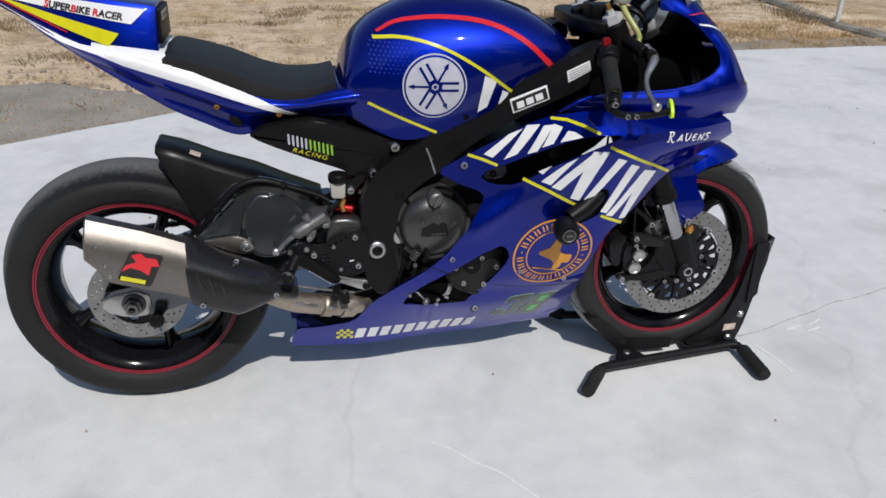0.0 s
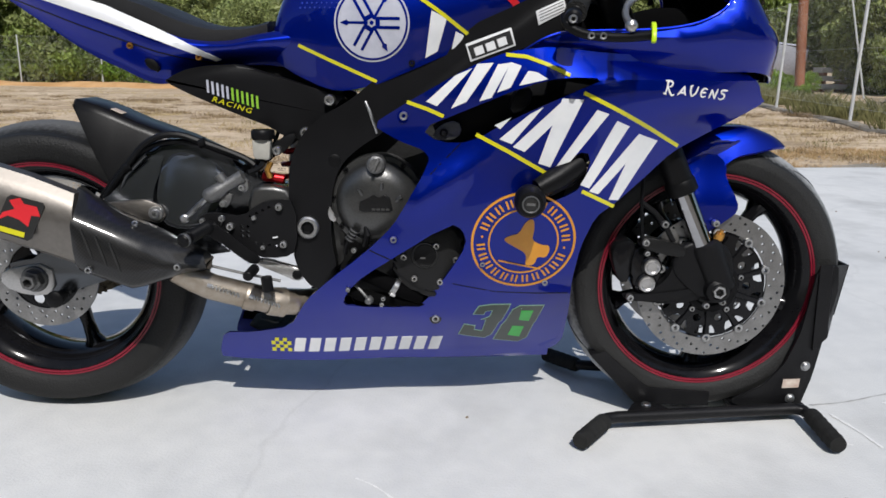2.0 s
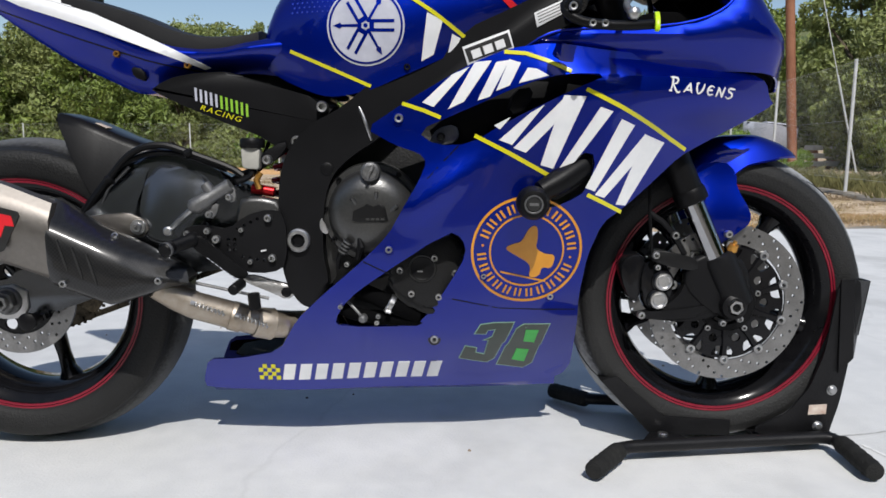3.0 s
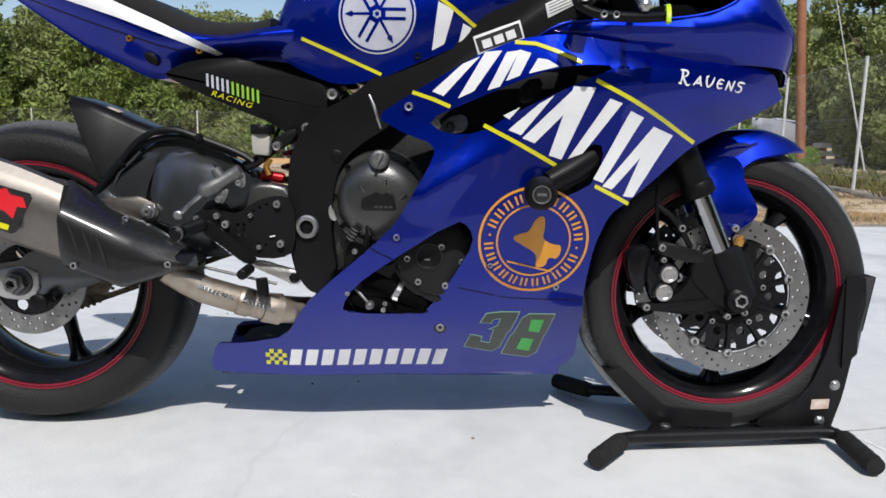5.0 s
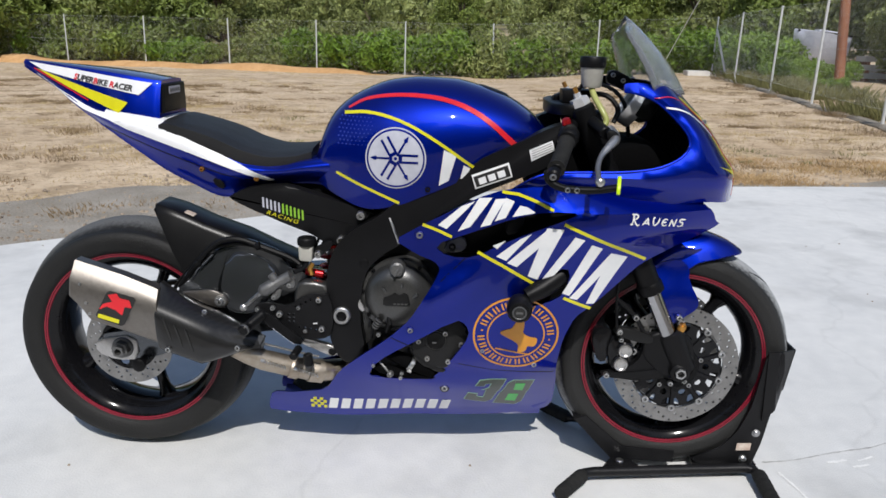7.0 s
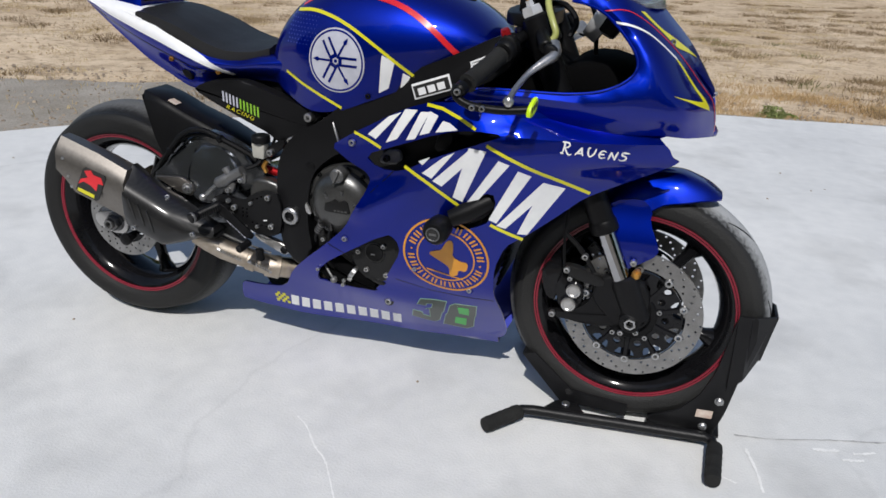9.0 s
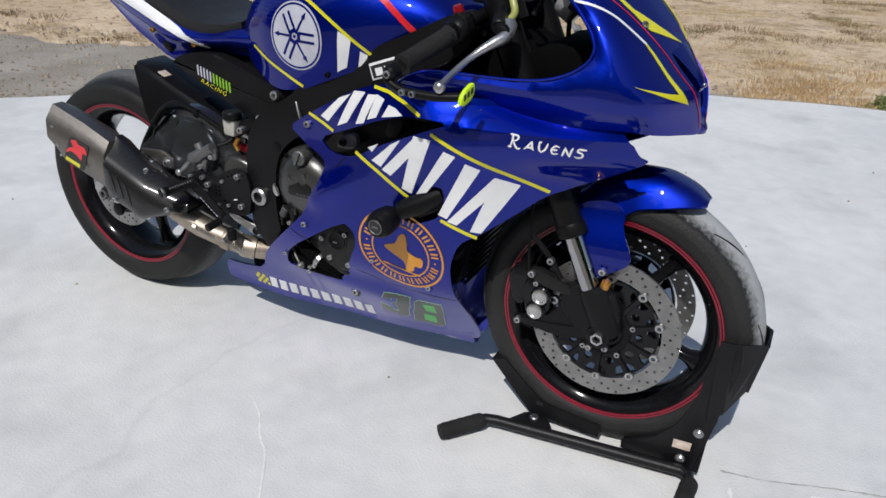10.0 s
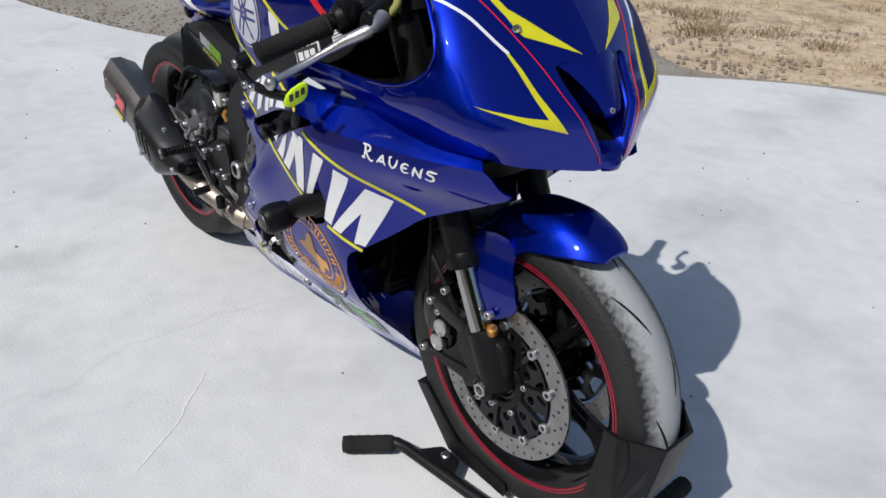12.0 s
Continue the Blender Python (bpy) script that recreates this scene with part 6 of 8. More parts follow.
def nose_place(off):
    def f(u, v):
        q = u / 0.4 if u < 0.32 else 0.8 + 0.2 * (1 - (1 - min((u - 0.32) / 0.30, 1.0)) ** 2)
        x = 0.95 + (nose_front(v) - 0.95) * min(q, 1.0)
        share = nose_share(q) * (1 - 0.12 * smooth01((0.775 - v) / 0.05) * smooth01((q - 0.60) / 0.25))
        y = -nose_half(v) * share + HEADING * x * (1 - share)
        if u < 0.36:
            y += 0.013 * max(0.0, 1 - rim_gap(u, v) / 0.024) ** 2 * smooth01(u / 0.06)
        ox = off * smooth01((q - 0.8) / 0.2)
        return (x + ox, y - off * (1 - 0.6 * smooth01((q - 0.8) / 0.2)), v)

    return f


cowl_low = [(1.397, 0.736), (1.33, 0.736), (1.25, 0.734), (1.18, 0.733), (1.10, 0.742), (0.995, 0.765)]
line = COWL_EDGE + [(0.250, 0.990), (0.290, 0.992), (0.33, 0.987), (0.40, 0.985), (0.47, 0.982), (0.56, 0.975), (0.62, 0.972)]
line += [(0.62, 0.870), (0.55, 0.868), (0.492, 0.862), (0.497, 0.842), (0.512, 0.805), (0.530, 0.760), (0.545, 0.718), (0.52, 0.716)] + nose_path(cowl_low)
cowl = skin("upper_cowl", rounded(line, 1, keep=0.15), nose_place(0), BLUE, bike, thick=0.004, step=0.016, label="glossy blue race nose cowl with yellow flashes")
mirrored(cowl)
liner = skin("cowl_liner", rounded(line, 1, keep=0.15), nose_place(-0.010), MATT, bike, thick=0.002, step=0.03, label="matt black inner liner")
mirrored(liner)
# rim of the cockpit opening
rim_pts = [nose_place(0.001)(*p) for p in rounded(COWL_EDGE, 2, closed=False)]
part("cockpit_lip", tube(rim_pts, 0.0026, 8), BLUE, cowl)
mirrored(bpy.data.objects["cockpit_lip"])

# the intake in the middle of the nose: dark throat, side cheeks turned in, and a hanging strut
mid = lambda x: HEADING * x
edge_u = curve_through([0.713, 0.760, 0.805, 0.842, 0.870, 0.885], [0.545, 0.530, 0.512, 0.497, 0.490, 0.486])
bowl, NB = [], 24
for k in range(22):
    v = 0.7135 + 0.0082 * k
    x, y, z = nose_place(-0.0015)(edge_u(v), v)
    depth = 0.112 * smooth01((v - 0.722) / 0.065)
    front = nose_front(v) - x
    row = []
    for j in range(NB + 1):
        q = -1 + 2 * j / NB
        hollow = (1 - abs(q) ** 1.7) ** 0.85
        row.append((x + (front * 0.9 + 0.003) * (1 - q * q) * (1 - smooth01((v - 0.722) / 0.050)) - depth * hollow, mid(x) + (mid(x) - y) * q, z))
    bowl += row
faces = [(k * (NB + 1) + j, k * (NB + 1) + j + 1, (k + 1) * (NB + 1) + j + 1, (k + 1) * (NB + 1) + j) for k in range(21) for j in range(NB)]
intake = child("intake_bowl", mesh_of("intake_bowl", bowl, faces, BLUE), bike, "blue hollow of the nose air intake")
intake.data.materials.append(MATT)
# middle of the hollow is coloured black for the dark of the throat
for i, face in enumerate(intake.data.polygons):
    face.material_index = 1 if i // NB >= 4 and 3 <= i % NB < NB - 3 else 0
skin_of = intake.modifiers.new("thickness", "SOLIDIFY")
skin_of.thickness = 0.003
skin_of.material_offset = 1
# plain dark sheet stands for the throat's dark hole
part("air_intake", slab(rounded([(-0.026, 0.772), (0.026, 0.772), (0.042, 0.80), (0.046, 0.850), (-0.046, 0.850), (-0.042, 0.80)], 2), (0.0, 0.006), 0.002, to_world=lambda u, v, k: (nose_front(v) - 0.113 + k, mid(1.45) + u, v)), PLASTIC, intake, "flat dark sheet for the dark of the intake throat")
blade = []
for v, h, f in ((0.7845, 0.004, -0.030), (0.788, 0.011, -0.016), (0.796, 0.018, -0.008), (0.812, 0.026, -0.003), (0.832, 0.038, -0.001), (0.850, 0.054, 0.000), (0.866, 0.074, -0.001), (0.882, 0.092, -0.004)):
    x, y = nose_front(v) + f, mid(1.45)
    blade.append([(x - 0.30 * h, y - h, v), (x - 0.06 * h, y - 0.45 * h, v), (x, y - 0.12 * h, v), (x, y + 0.12 * h, v), (x - 0.06 * h, y + 0.45 * h, v), (x - 0.30 * h, y + h, v), (x - 0.05 - 0.3 * h, y + 0.85 * h, v + 0.004), (x - 0.05 - 0.3 * h, y - 0.85 * h, v + 0.004)])
strut = part("intake_strut", loft(blade), BLUE, bike, "blue strut hanging across the intake")
cap_bolt(strut, (nose_front(0.800) - 0.008, mid(1.45) - 0.006, 0.800), 0.0042, (0.85, -0.5, 0.1))

# windscreen
verts, faces = [], []
NU, NV = 17, 12
for i in range(NV):
    v = i / (NV - 1)
    for j in range(NU):
        u = -1 + 2 * j / (NU - 1)
        hw = 0.035 + 0.130 * math.sqrt(max(0.0, 1 - v ** 2.2))
        back = 0.105 * (1 - 0.35 * v) * abs(u) ** 2.2
        verts.append((1.348 - 0.150 * v + 0.012 * math.sin(math.pi * v) - back * (hw / 0.165) ** 1.5, hw * u - 0.013, 0.962 + 0.172 * v ** 0.95 - 0.030 * v * abs(u) ** 3 + 0.012 * (1 - v) * abs(u) ** 2))
for i in range(NV - 1):
    for j in range(NU - 1):
        faces.append((i * NU + j, i * NU + j + 1, (i + 1) * NU + j + 1, (i + 1) * NU + j))
screen = child("windscreen", mesh_of("windscreen", verts, faces, SCREEN), bike, "clear smoked bubble windscreen")
solid = screen.modifiers.new("thickness", "SOLIDIFY")
solid.thickness = 0.003
for s in (-1, 1):
    cap_bolt(screen, (1.262, s * 0.145, 0.985), 0.005, (0.3, s, 0.5), name="screen_bolt")

# graphics on the side fairing
stripe("yellow_line", [(0.748, 0.675), (0.785, 0.663), (0.814, 0.651)], 0.0064, on_side(0.0014), YELLOW, side_panel, smoothing=0)
stripe("yellow_line", [(0.872, 0.621), (0.93, 0.592), (1.000, 0.554)], 0.0068, on_side(0.0014), YELLOW, side_panel, smoothing=0)
stripe("yellow_line", [(1.068, 0.521), (1.10, 0.506), (1.135, 0.489)], 0.0068, on_side(0.0014), YELLOW, side_panel, smoothing=0)
stripe("yellow_line", [(0.920, 0.760), (0.955, 0.757), (0.99, 0.745), (1.03, 0.727)], 0.0064, on_side(0.0014), YELLOW, side_panel, smoothing=0)
stripe("yellow_line", [(1.055, 0.698), (1.12, 0.668), (1.19, 0.634), (1.258, 0.599)], 0.0068, on_side(0.0014), YELLOW, side_panel, smoothing=0)


def slanted(name, base, width, height, lean, along, material, place, parent, twin=True):
    """A plain slanted bar standing on a sloping base line."""
    a = Vector(base)
    d, up = Vector(along).normalized(), Vector(lean).normalized()
    q = [a, a + d * width, a + d * width + up * height, a + up * height]
    ob = skin(name, [tuple(p) for p in q], place, material, parent, thick=0.0008, step=0.016)
    if twin:
        mirrored(ob)
    return ob


# plain slanted bars below the duct and above it, some leaning together
def bar_quad(*corners):
    cu, cv = sum(p[0] for p in corners) / len(corners), sum(p[1] for p in corners) / len(corners)
    corners = [(cu + (u - cu) * 1.14, cv + (v - cv) * 1.02) for u, v in corners]
    ob = skin("white_bar", corners, on_side(0.0012), WHITE, side_panel, thick=0.0008, step=0.016)
    mirrored(ob)


bar_quad((0.962, 0.658), (0.983, 0.672), (0.9375, 0.606), (0.918, 0.614))
bar_quad((0.906, 0.638), (0.9305, 0.652), (0.915, 0.6315))
bar_quad((0.944, 0.601), (0.9625, 0.593), (1.0245, 0.667), (1.014, 0.6815))
bar_quad((0.9885, 0.573), (1.0075, 0.5665), (1.0505, 0.685), (1.018, 0.6865))
bar_quad((1.0225, 0.568), (1.044, 0.5775), (1.0975, 0.661), (1.078, 0.668))
bar_quad((1.0685, 0.534), (1.0835, 0.528), (1.140, 0.6385), (1.1175, 0.6485))
bar_quad((1.0876, 0.5215), (1.1034, 0.5163), (1.174, 0.605), (1.164, 0.624))
bar_quad((1.1277, 0.504), (1.1447, 0.5017), (1.2042, 0.610), (1.169, 0.623))
bar_quad((0.787, 0.677), (0.804, 0.6695), (0.857, 0.735), (0.8315, 0.7225))
bar_quad((0.831, 0.666), (0.8547, 0.6785), (0.8947, 0.745), (0.870, 0.7427))
bar_quad((0.879, 0.680), (0.8975, 0.6865), (0.925, 0.7455), (0.906, 0.7425))
bar_quad((0.909, 0.6955), (0.929, 0.7045), (0.9447, 0.741), (0.928, 0.747))
bar_quad((0.9465, 0.708), (0.990, 0.720), (0.9727, 0.731), (0.9595, 0.733))

# round badge
BC = (0.968, 0.419)


def badge(c, r):
    skin("badge_ring", circle(c, r, 56), on_side(0.0013), ORANGE, side_panel, [circle(c, r * 0.955, 56)], thick=0.0008, step=0.016)
    skin("badge_ring", circle(c, r * 0.675, 48), on_side(0.0013), ORANGE, side_panel, [circle(c, r * 0.645, 48)], thick=0.0008, step=0.016)
    for k in range(24):
        if k in (0, 12):
            skin("badge_dot", circle((c[0] + r * 0.80 * math.cos(radians(15 * k - 8)), c[1] + r * 0.80 * math.sin(radians(15 * k - 8))), r * 0.022, 8), on_side(0.0013), ORANGE, side_panel, thick=0.0008, step=0.02)
            continue
        a = radians(15 * k - 8)
        d = Vector((math.cos(a), math.sin(a)))
        t = Vector((-d.y, d.x))
        for s0, s1 in ((-0.062, -0.026), (0.026, 0.062)):
            q = [Vector(c) + d * (r * p) + t * (r * s) for p, s in ((0.73, s0), (0.89, s0), (0.89, s1), (0.73, s1))]
            skin("badge_bar", [tuple(p) for p in q], on_side(0.0013), ORANGE, side_panel, thick=0.0008, step=0.02)
    figure = [(-0.44, 0.10), (-0.24, 0.20), (-0.10, 0.22), (0.02, 0.50), (0.18, 0.56), (0.20, 0.28), (0.16, 0.10), (0.36, -0.02), (0.56, -0.02), (0.50, -0.32), (0.30, -0.26), (0.28, -0.46), (0.06, -0.50), (0.10, -0.22), (-0.16, -0.06)]
    skin("badge_figure", rounded([(c[0] + r * 0.95 * u, c[1] + r * 0.95 * v - 0.004) for u, v in figure], 2), on_side(0.0013), ORANGE, side_panel, thick=0.0008, step=0.014, label="plain orange badge shape")
    slanted("badge_base", (c[0] - 0.045, c[1] - 0.040), 0.085, 0.003, (0, 1), (0.95, -0.22), ORANGE, on_side(0.0013), side_panel, twin=False)


badge(BC, 0.099)

# race number: slanted block figures, dark with a pale mint edge
THREE = [(0.892, 0.2715), (0.9185, 0.275), (0.958, 0.2745), (0.9435, 0.229), (0.9385, 0.224), (0.926, 0.187), (0.911, 0.177), (0.854, 0.190), (0.865, 0.2225), (0.889, 0.217), (0.888, 0.205), (0.9035, 0.2005), (0.9085, 0.2335), (0.899, 0.2345), (0.9155, 0.243), (0.920, 0.2585), (0.9075, 0.257), (0.9045, 0.2485), (0.881, 0.250)]
EIGHT = [(0.976, 0.270), (1.028, 0.268), (1.018, 0.2185), (1.0145, 0.213), (1.0055, 0.1685), (0.987, 0.1565), (0.930, 0.170), (0.944, 0.2165), (0.9495, 0.224), (0.962, 0.260)]
WINDOWS = ([(0.981, 0.255), (1.0065, 0.253), (1.002, 0.222), (0.9795, 0.2275)], [(0.968, 0.2095), (0.9935, 0.2045), (0.9875, 0.174), (0.961, 0.182)])


def shrunk(poly, d):
    """The outline moved inwards by d, corner by corner."""
    out, n = [], len(poly)
    area = sum(poly[i][0] * poly[(i + 1) % n][1] - poly[(i + 1) % n][0] * poly[i][1] for i in range(n))
    s = 1 if area > 0 else -1
    for i in range(n):
        p0, p1, p2 = Vector(poly[i - 1]), Vector(poly[i]), Vector(poly[(i + 1) % n])
        e1, e2 = (p1 - p0).normalized(), (p2 - p1).normalized()
        n1, n2 = Vector((-e1.y, e1.x)) * s, Vector((-e2.y, e2.x)) * s
        k = max(0.4, 1 + n1.dot(n2))
        out.append(tuple(p1 + (n1 + n2) * (d / k)))
    return out


for poly in (THREE, EIGHT):
    skin("race_number", poly, on_side(0.0012), MINT, side_panel, thick=0.0008, step=0.014)
    skin("number_field", shrunk(poly, 0.0017), on_side(0.0020), NUMBER_DARK, side_panel, thick=0.0006, step=0.014)
for poly in WINDOWS:
    skin("green_block", poly, on_side(0.0028), GREEN, side_panel, thick=0.0006, step=0.014)
# seams between the panels
for path in ([(0.678, 0.398), (0.730, 0.372)], [(0.838, 0.325), (0.925, 0.305), (1.070, 0.300)], [(0.790, 0.545), (0.845, 0.604)]):
    stripe("panel_seam", path, 0.0022, on_side(0.0003), PLASTIC, side_panel, smoothing=0)
# workshop bar and chequered block along the belly
for i in range(5):
    for j in range(4):
        if (i + j) % 2 == 0:
            slanted("check_block", (0.459 + 0.0085 * i, 0.139 + 0.0088 * j), 0.0085, 0.0088, (0.05, 1), (1, 0.02), YELLOW, on_side(0.0013), side_panel, twin=False)
for i in range(10):
    u = 0.505 + 0.0318 * i
    slanted("sponsor_bar", (u, 0.1395 + 0.0002 * i), 0.0225, 0.037 + 0.0005 * i, (0.22, 1), (1, 0.02), WHITE, on_side(0.0013), side_panel, twin=False)
# hand-drawn team word
def brushed(path, width):
    """Outline of one brush stroke, thin at its ends."""
    line = rounded(path, 2, closed=False)
    left, right = [], []
    for i, p in enumerate(line):
        a, b = line[max(i - 1, 0)], line[min(i + 1, len(line) - 1)]
        d = Vector((b[0] - a[0], b[1] - a[1])).normalized()
        w = 0.5 * width * (0.22 + 0.78 * math.sin(math.pi * i / (len(line) - 1)))
        left.append((p[0] - d.y * w, p[1] + d.x * w))
        right.append((p[0] + d.y * w, p[1] - d.x * w))
    return left + right[::-1]


TEAM_FIRST = (
    (0.0, 0.022, ([(0.05, 0.92), (0.24, 1.0), (0.30, 0.5), (0.22, 0.0)], [(-0.1, 1.0), (0.2, 1.02), (0.80, 0.98), (0.82, 0.62), (0.30, 0.50)], [(0.36, 0.54), (0.66, 0.15), (1.02, -0.12), (1.28, 0.02)], [(-0.02, 0.02), (0.38, -0.02)])),
    (0.0275, 0.0175, ([(0.0, -0.02), (0.30, 0.45), (0.55, 0.95)], [(0.55, 0.95), (0.66, 0.4), (0.95, 0.0)], [(0.12, 0.26), (0.72, 0.26)])),
    (0.0490, 0.0185, ([(0.02, 0.95), (0.08, 0.35), (0.40, -0.02)], [(0.40, -0.02), (0.80, 0.35), (0.86, 0.98)], [(-0.08, 0.86), (0.22, 1.0)])),
)
TEAM_LAST = (
    (0.0690, 0.0175, ([(0.86, 0.80), (0.42, 0.98), (0.08, 0.50), (0.35, 0.0), (0.90, 0.16)], [(0.15, 0.48), (0.74, 0.52)])),
    (0.0895, 0.0175, ([(0.06, -0.04), (0.16, 0.90)], [(0.10, 0.92), (0.45, 0.45), (0.80, -0.04)], [(0.80, -0.04), (0.78, 0.5), (0.88, 1.0)])),
    (0.1095, 0.0180, ([(1.0, 0.92), (0.30, 0.98), (0.12, 0.62), (0.76, 0.50), (0.80, 0.12), (0.35, -0.06), (0.0, 0.14)], [(0.18, 0.90), (1.02, 0.90)])),
)
for start, high, strokes in TEAM_FIRST + TEAM_LAST:
    for path in strokes:
        pts = [(1.198 + start + 0.0165 * a + 0.004 * b, 0.6985 - 0.090 * (start + 0.0165 * a) + high * b) for a, b in path]
        skin("team_stroke", brushed(pts, 0.0034), on_side(0.0016), WHITE, side_panel, thick=0.0006, step=0.02)
for u, v, r in ((0.742, 0.650, 0.008), (0.724, 0.421, 0.0065), (0.806, 0.239, 0.008), (1.018, 0.330, 0.006), (0.893, 0.372, 0.005)):
    # the lowest bolt's disc is black to paint its dark dimple
    part("bolt_recess", lathe([(0, -0.0012), (r * 1.45, -0.0010), (r * 1.55, 0.001)], (u, side_fast(u, v), v - 0.001), n=20), INK if v < 0.3 else BLUE, side_panel)
    cap_bolt(side_panel, (u, side_fast(u, v) - 0.001, v), r, name="fairing_bolt")

# flashes on the nose cowl
flash = skin("yellow_flash", [(0.369, 0.8215), (0.401, 0.809), (0.430, 0.796), (0.477, 0.779), (0.4665, 0.802), (0.4545, 0.8333), (0.4445, 0.862), (0.4355, 0.880), (0.4315, 0.880), (0.4385, 0.862), (0.4465, 0.8351), (0.4553, 0.800), (0.4326, 0.8045), (0.4074, 0.8112)], nose_place(0.0014), YELLOW, cowl, thick=0.0008, step=0.010)
mirrored(flash)
stripe("white_edge", [(0.3065, 0.9425), (0.345, 0.940), (0.3873, 0.9285), (0.4117, 0.905), (0.4345, 0.880)], 0.0040, nose_place(0.0014), WHITE, cowl)
stripe("red_pinstripe", [(0.297, 0.961), (0.335, 0.966), (0.38, 0.961), (0.4165, 0.9403), (0.4421, 0.9072), (0.4708, 0.8653), (0.4951, 0.8136), (0.5125, 0.769), (0.534, 0.727)], 0.0015, nose_place(0.0014), RED, cowl)
flash = skin("yellow_flash", [(0.410, 0.962), (0.424, 0.960), (0.4404, 0.9395), (0.4492, 0.9292), (0.4944, 0.9019), (0.552, 0.8715), (0.500, 0.886), (0.4602, 0.8973), (0.4531, 0.9041), (0.4441, 0.9208), (0.4294, 0.9399)], nose_place(0.0014), YELLOW, cowl, thick=0.0008, step=0.010)
mirrored(flash)
cap_bolt(cowl, nose_place(0.001)(0.453, 0.907), 0.006, (0.6, -0.8, 0.2), name="cowl_bolt")


# ---- front end ----
def fork_x(z):
    return 1.343 - 0.4657 * (z - 0.401)


for s in (-1, 1):
    y = s * 0.097
    leg = part("fork_tube", rod((fork_x(0.50), y, 0.50), (fork_x(0.935), y, 0.935), 0.0275, 24), PLASTIC, bike, "black upper fork tube")
    part("fork_seal", lathe([(0.0275, 0), (0.031, 0.002), (0.031, 0.022), (0.0285, 0.028)], (fork_x(0.500), y, 0.500), (-0.4657, 0, 1), 24), PLASTIC, leg)
    part("fork_slider", rod((fork_x(0.37), y, 0.37), (fork_x(0.55), y, 0.55), 0.0205, 24), CHROME, bike, "chromed fork slider")
    part("fork_cap", lathe([(0, 0.020), (0.008, 0.020), (0.009, 0.010), (0.020, 0.008), (0.0225, 0.0), (0.0225, -0.01), (0, -0.01)], (fork_x(0.945), y, 0.945), (-0.4657, 0, 1), 6), SILVER, leg, "silver fork cap")
    part("preload_adjuster", rod((fork_x(0.955), y, 0.957), (fork_x(0.976), y, 0.976), 0.0055, 10), GOLD_ANODISED, leg, "gold fork adjuster")
    outline = rounded([(1.300, 0.402), (1.392, 0.400), (1.414, 0.362), (1.416, 0.322), (1.402, 0.278), (1.366, 0.272), (1.340, 0.292), (1.300, 0.318), (1.284, 0.350)], 1)
    foot = part("fork_foot", slab(outline, (s * 0.106, s * 0.078), 0.009, segments=3), FRAME_BLACK, bike, "black fork foot with caliper arms")
    part("caliper_arm", slab(rounded([(1.312, 0.392), (1.310, 0.366), (1.262, 0.376), (1.222, 0.386), (1.212, 0.402), (1.228, 0.412), (1.270, 0.402)], 1), (s * 0.108, s * 0.086), 0.005), ENGINE, foot)
    part("caliper_arm", slab(rounded([(1.345, 0.312), (1.352, 0.296), (1.290, 0.268), (1.196, 0.276), (1.190, 0.290), (1.280, 0.286)], 1), (s * 0.104, s * 0.086), 0.004), FRAME_BLACK, foot)
    part("caliper_web", slab(rounded([(1.318, 0.394), (1.296, 0.368), (1.286, 0.335), (1.268, 0.300), (1.215, 0.284), (1.210, 0.276), (1.290, 0.266), (1.372, 0.280), (1.400, 0.320), (1.392, 0.395)], 1), (s * 0.101, s * 0.080), 0.005), FRAME_BLACK, foot)
    part("hose_stay", tube([(1.212, s * 0.10, 0.482), (1.240, s * 0.105, 0.462), (1.262, s * 0.105, 0.438), (1.285, s * 0.10, 0.400)], 0.0055, 8), FRAME_BLACK, foot)
    cap_bolt(foot, (1.262, s * 0.110, 0.438), 0.0075, (0, s, 0), name="stay_bolt")
    part("axle_clamp", lathe([(0.013, -0.020), (0.017, -0.022), (0.024, -0.018), (0.026, 0.0), (0.026, 0.03), (0, 0.03), (0, -0.010), (0.013, -0.010)], (1.380, s * 0.104, 0.302), (0, 1 if s < 0 else -1, 0), 24), FRAME_BLACK, foot)
    part("axle_end", lathe([(0.0075, 0.004), (0.009, -0.004), (0.0135, -0.004), (0.0145, 0.0), (0.0145, 0.012), (0, 0.012)], (1.380, s * 0.126, 0.302), (0, 1 if s < 0 else -1, 0), 6), BOLT, foot, "hexagonal silver axle end")
    cap_bolt(foot, (1.362, s * 0.109, 0.268), 0.0065, (0, s, 0), name="pinch_bolt")
    cap_bolt(foot, (1.395, s * 0.109, 0.276), 0.0065, (0, s, 0), name="pinch_bolt")
    part("fork_bottom", lathe([(0, 0), (0.021, 0), (0.030, 0.006), (0.0315, 0.10), (0.029, 0.11), (0.021, 0.114)], (fork_x(0.298) + 0.006, s * 0.095, 0.298), (-0.4657, 0, 1), 24), FRAME_BLACK, foot)
    part("compression_adjuster", lathe([(0, 0.014), (0.004, 0.014), (0.0045, 0.008), (0.009, 0.007), (0.010, 0.0), (0.010, -0.006), (0, -0.006)], (1.376, s * 0.104, 0.414), (0.2, s * 0.3, 0.9), 12), GOLD_ANODISED, foot, "gold damping adjuster")
    # radial caliper
    cal_outline = rounded([(1.212, 0.392), (1.250, 0.386), (1.270, 0.352), (1.264, 0.292), (1.238, 0.278), (1.212, 0.296), (1.204, 0.345)], 1)
    cal = part("brake_caliper", slab(cal_outline, (s * 0.096, s * 0.058), 0.007), GLOSS_BLACK, bike, "black radial brake caliper with silver caps")
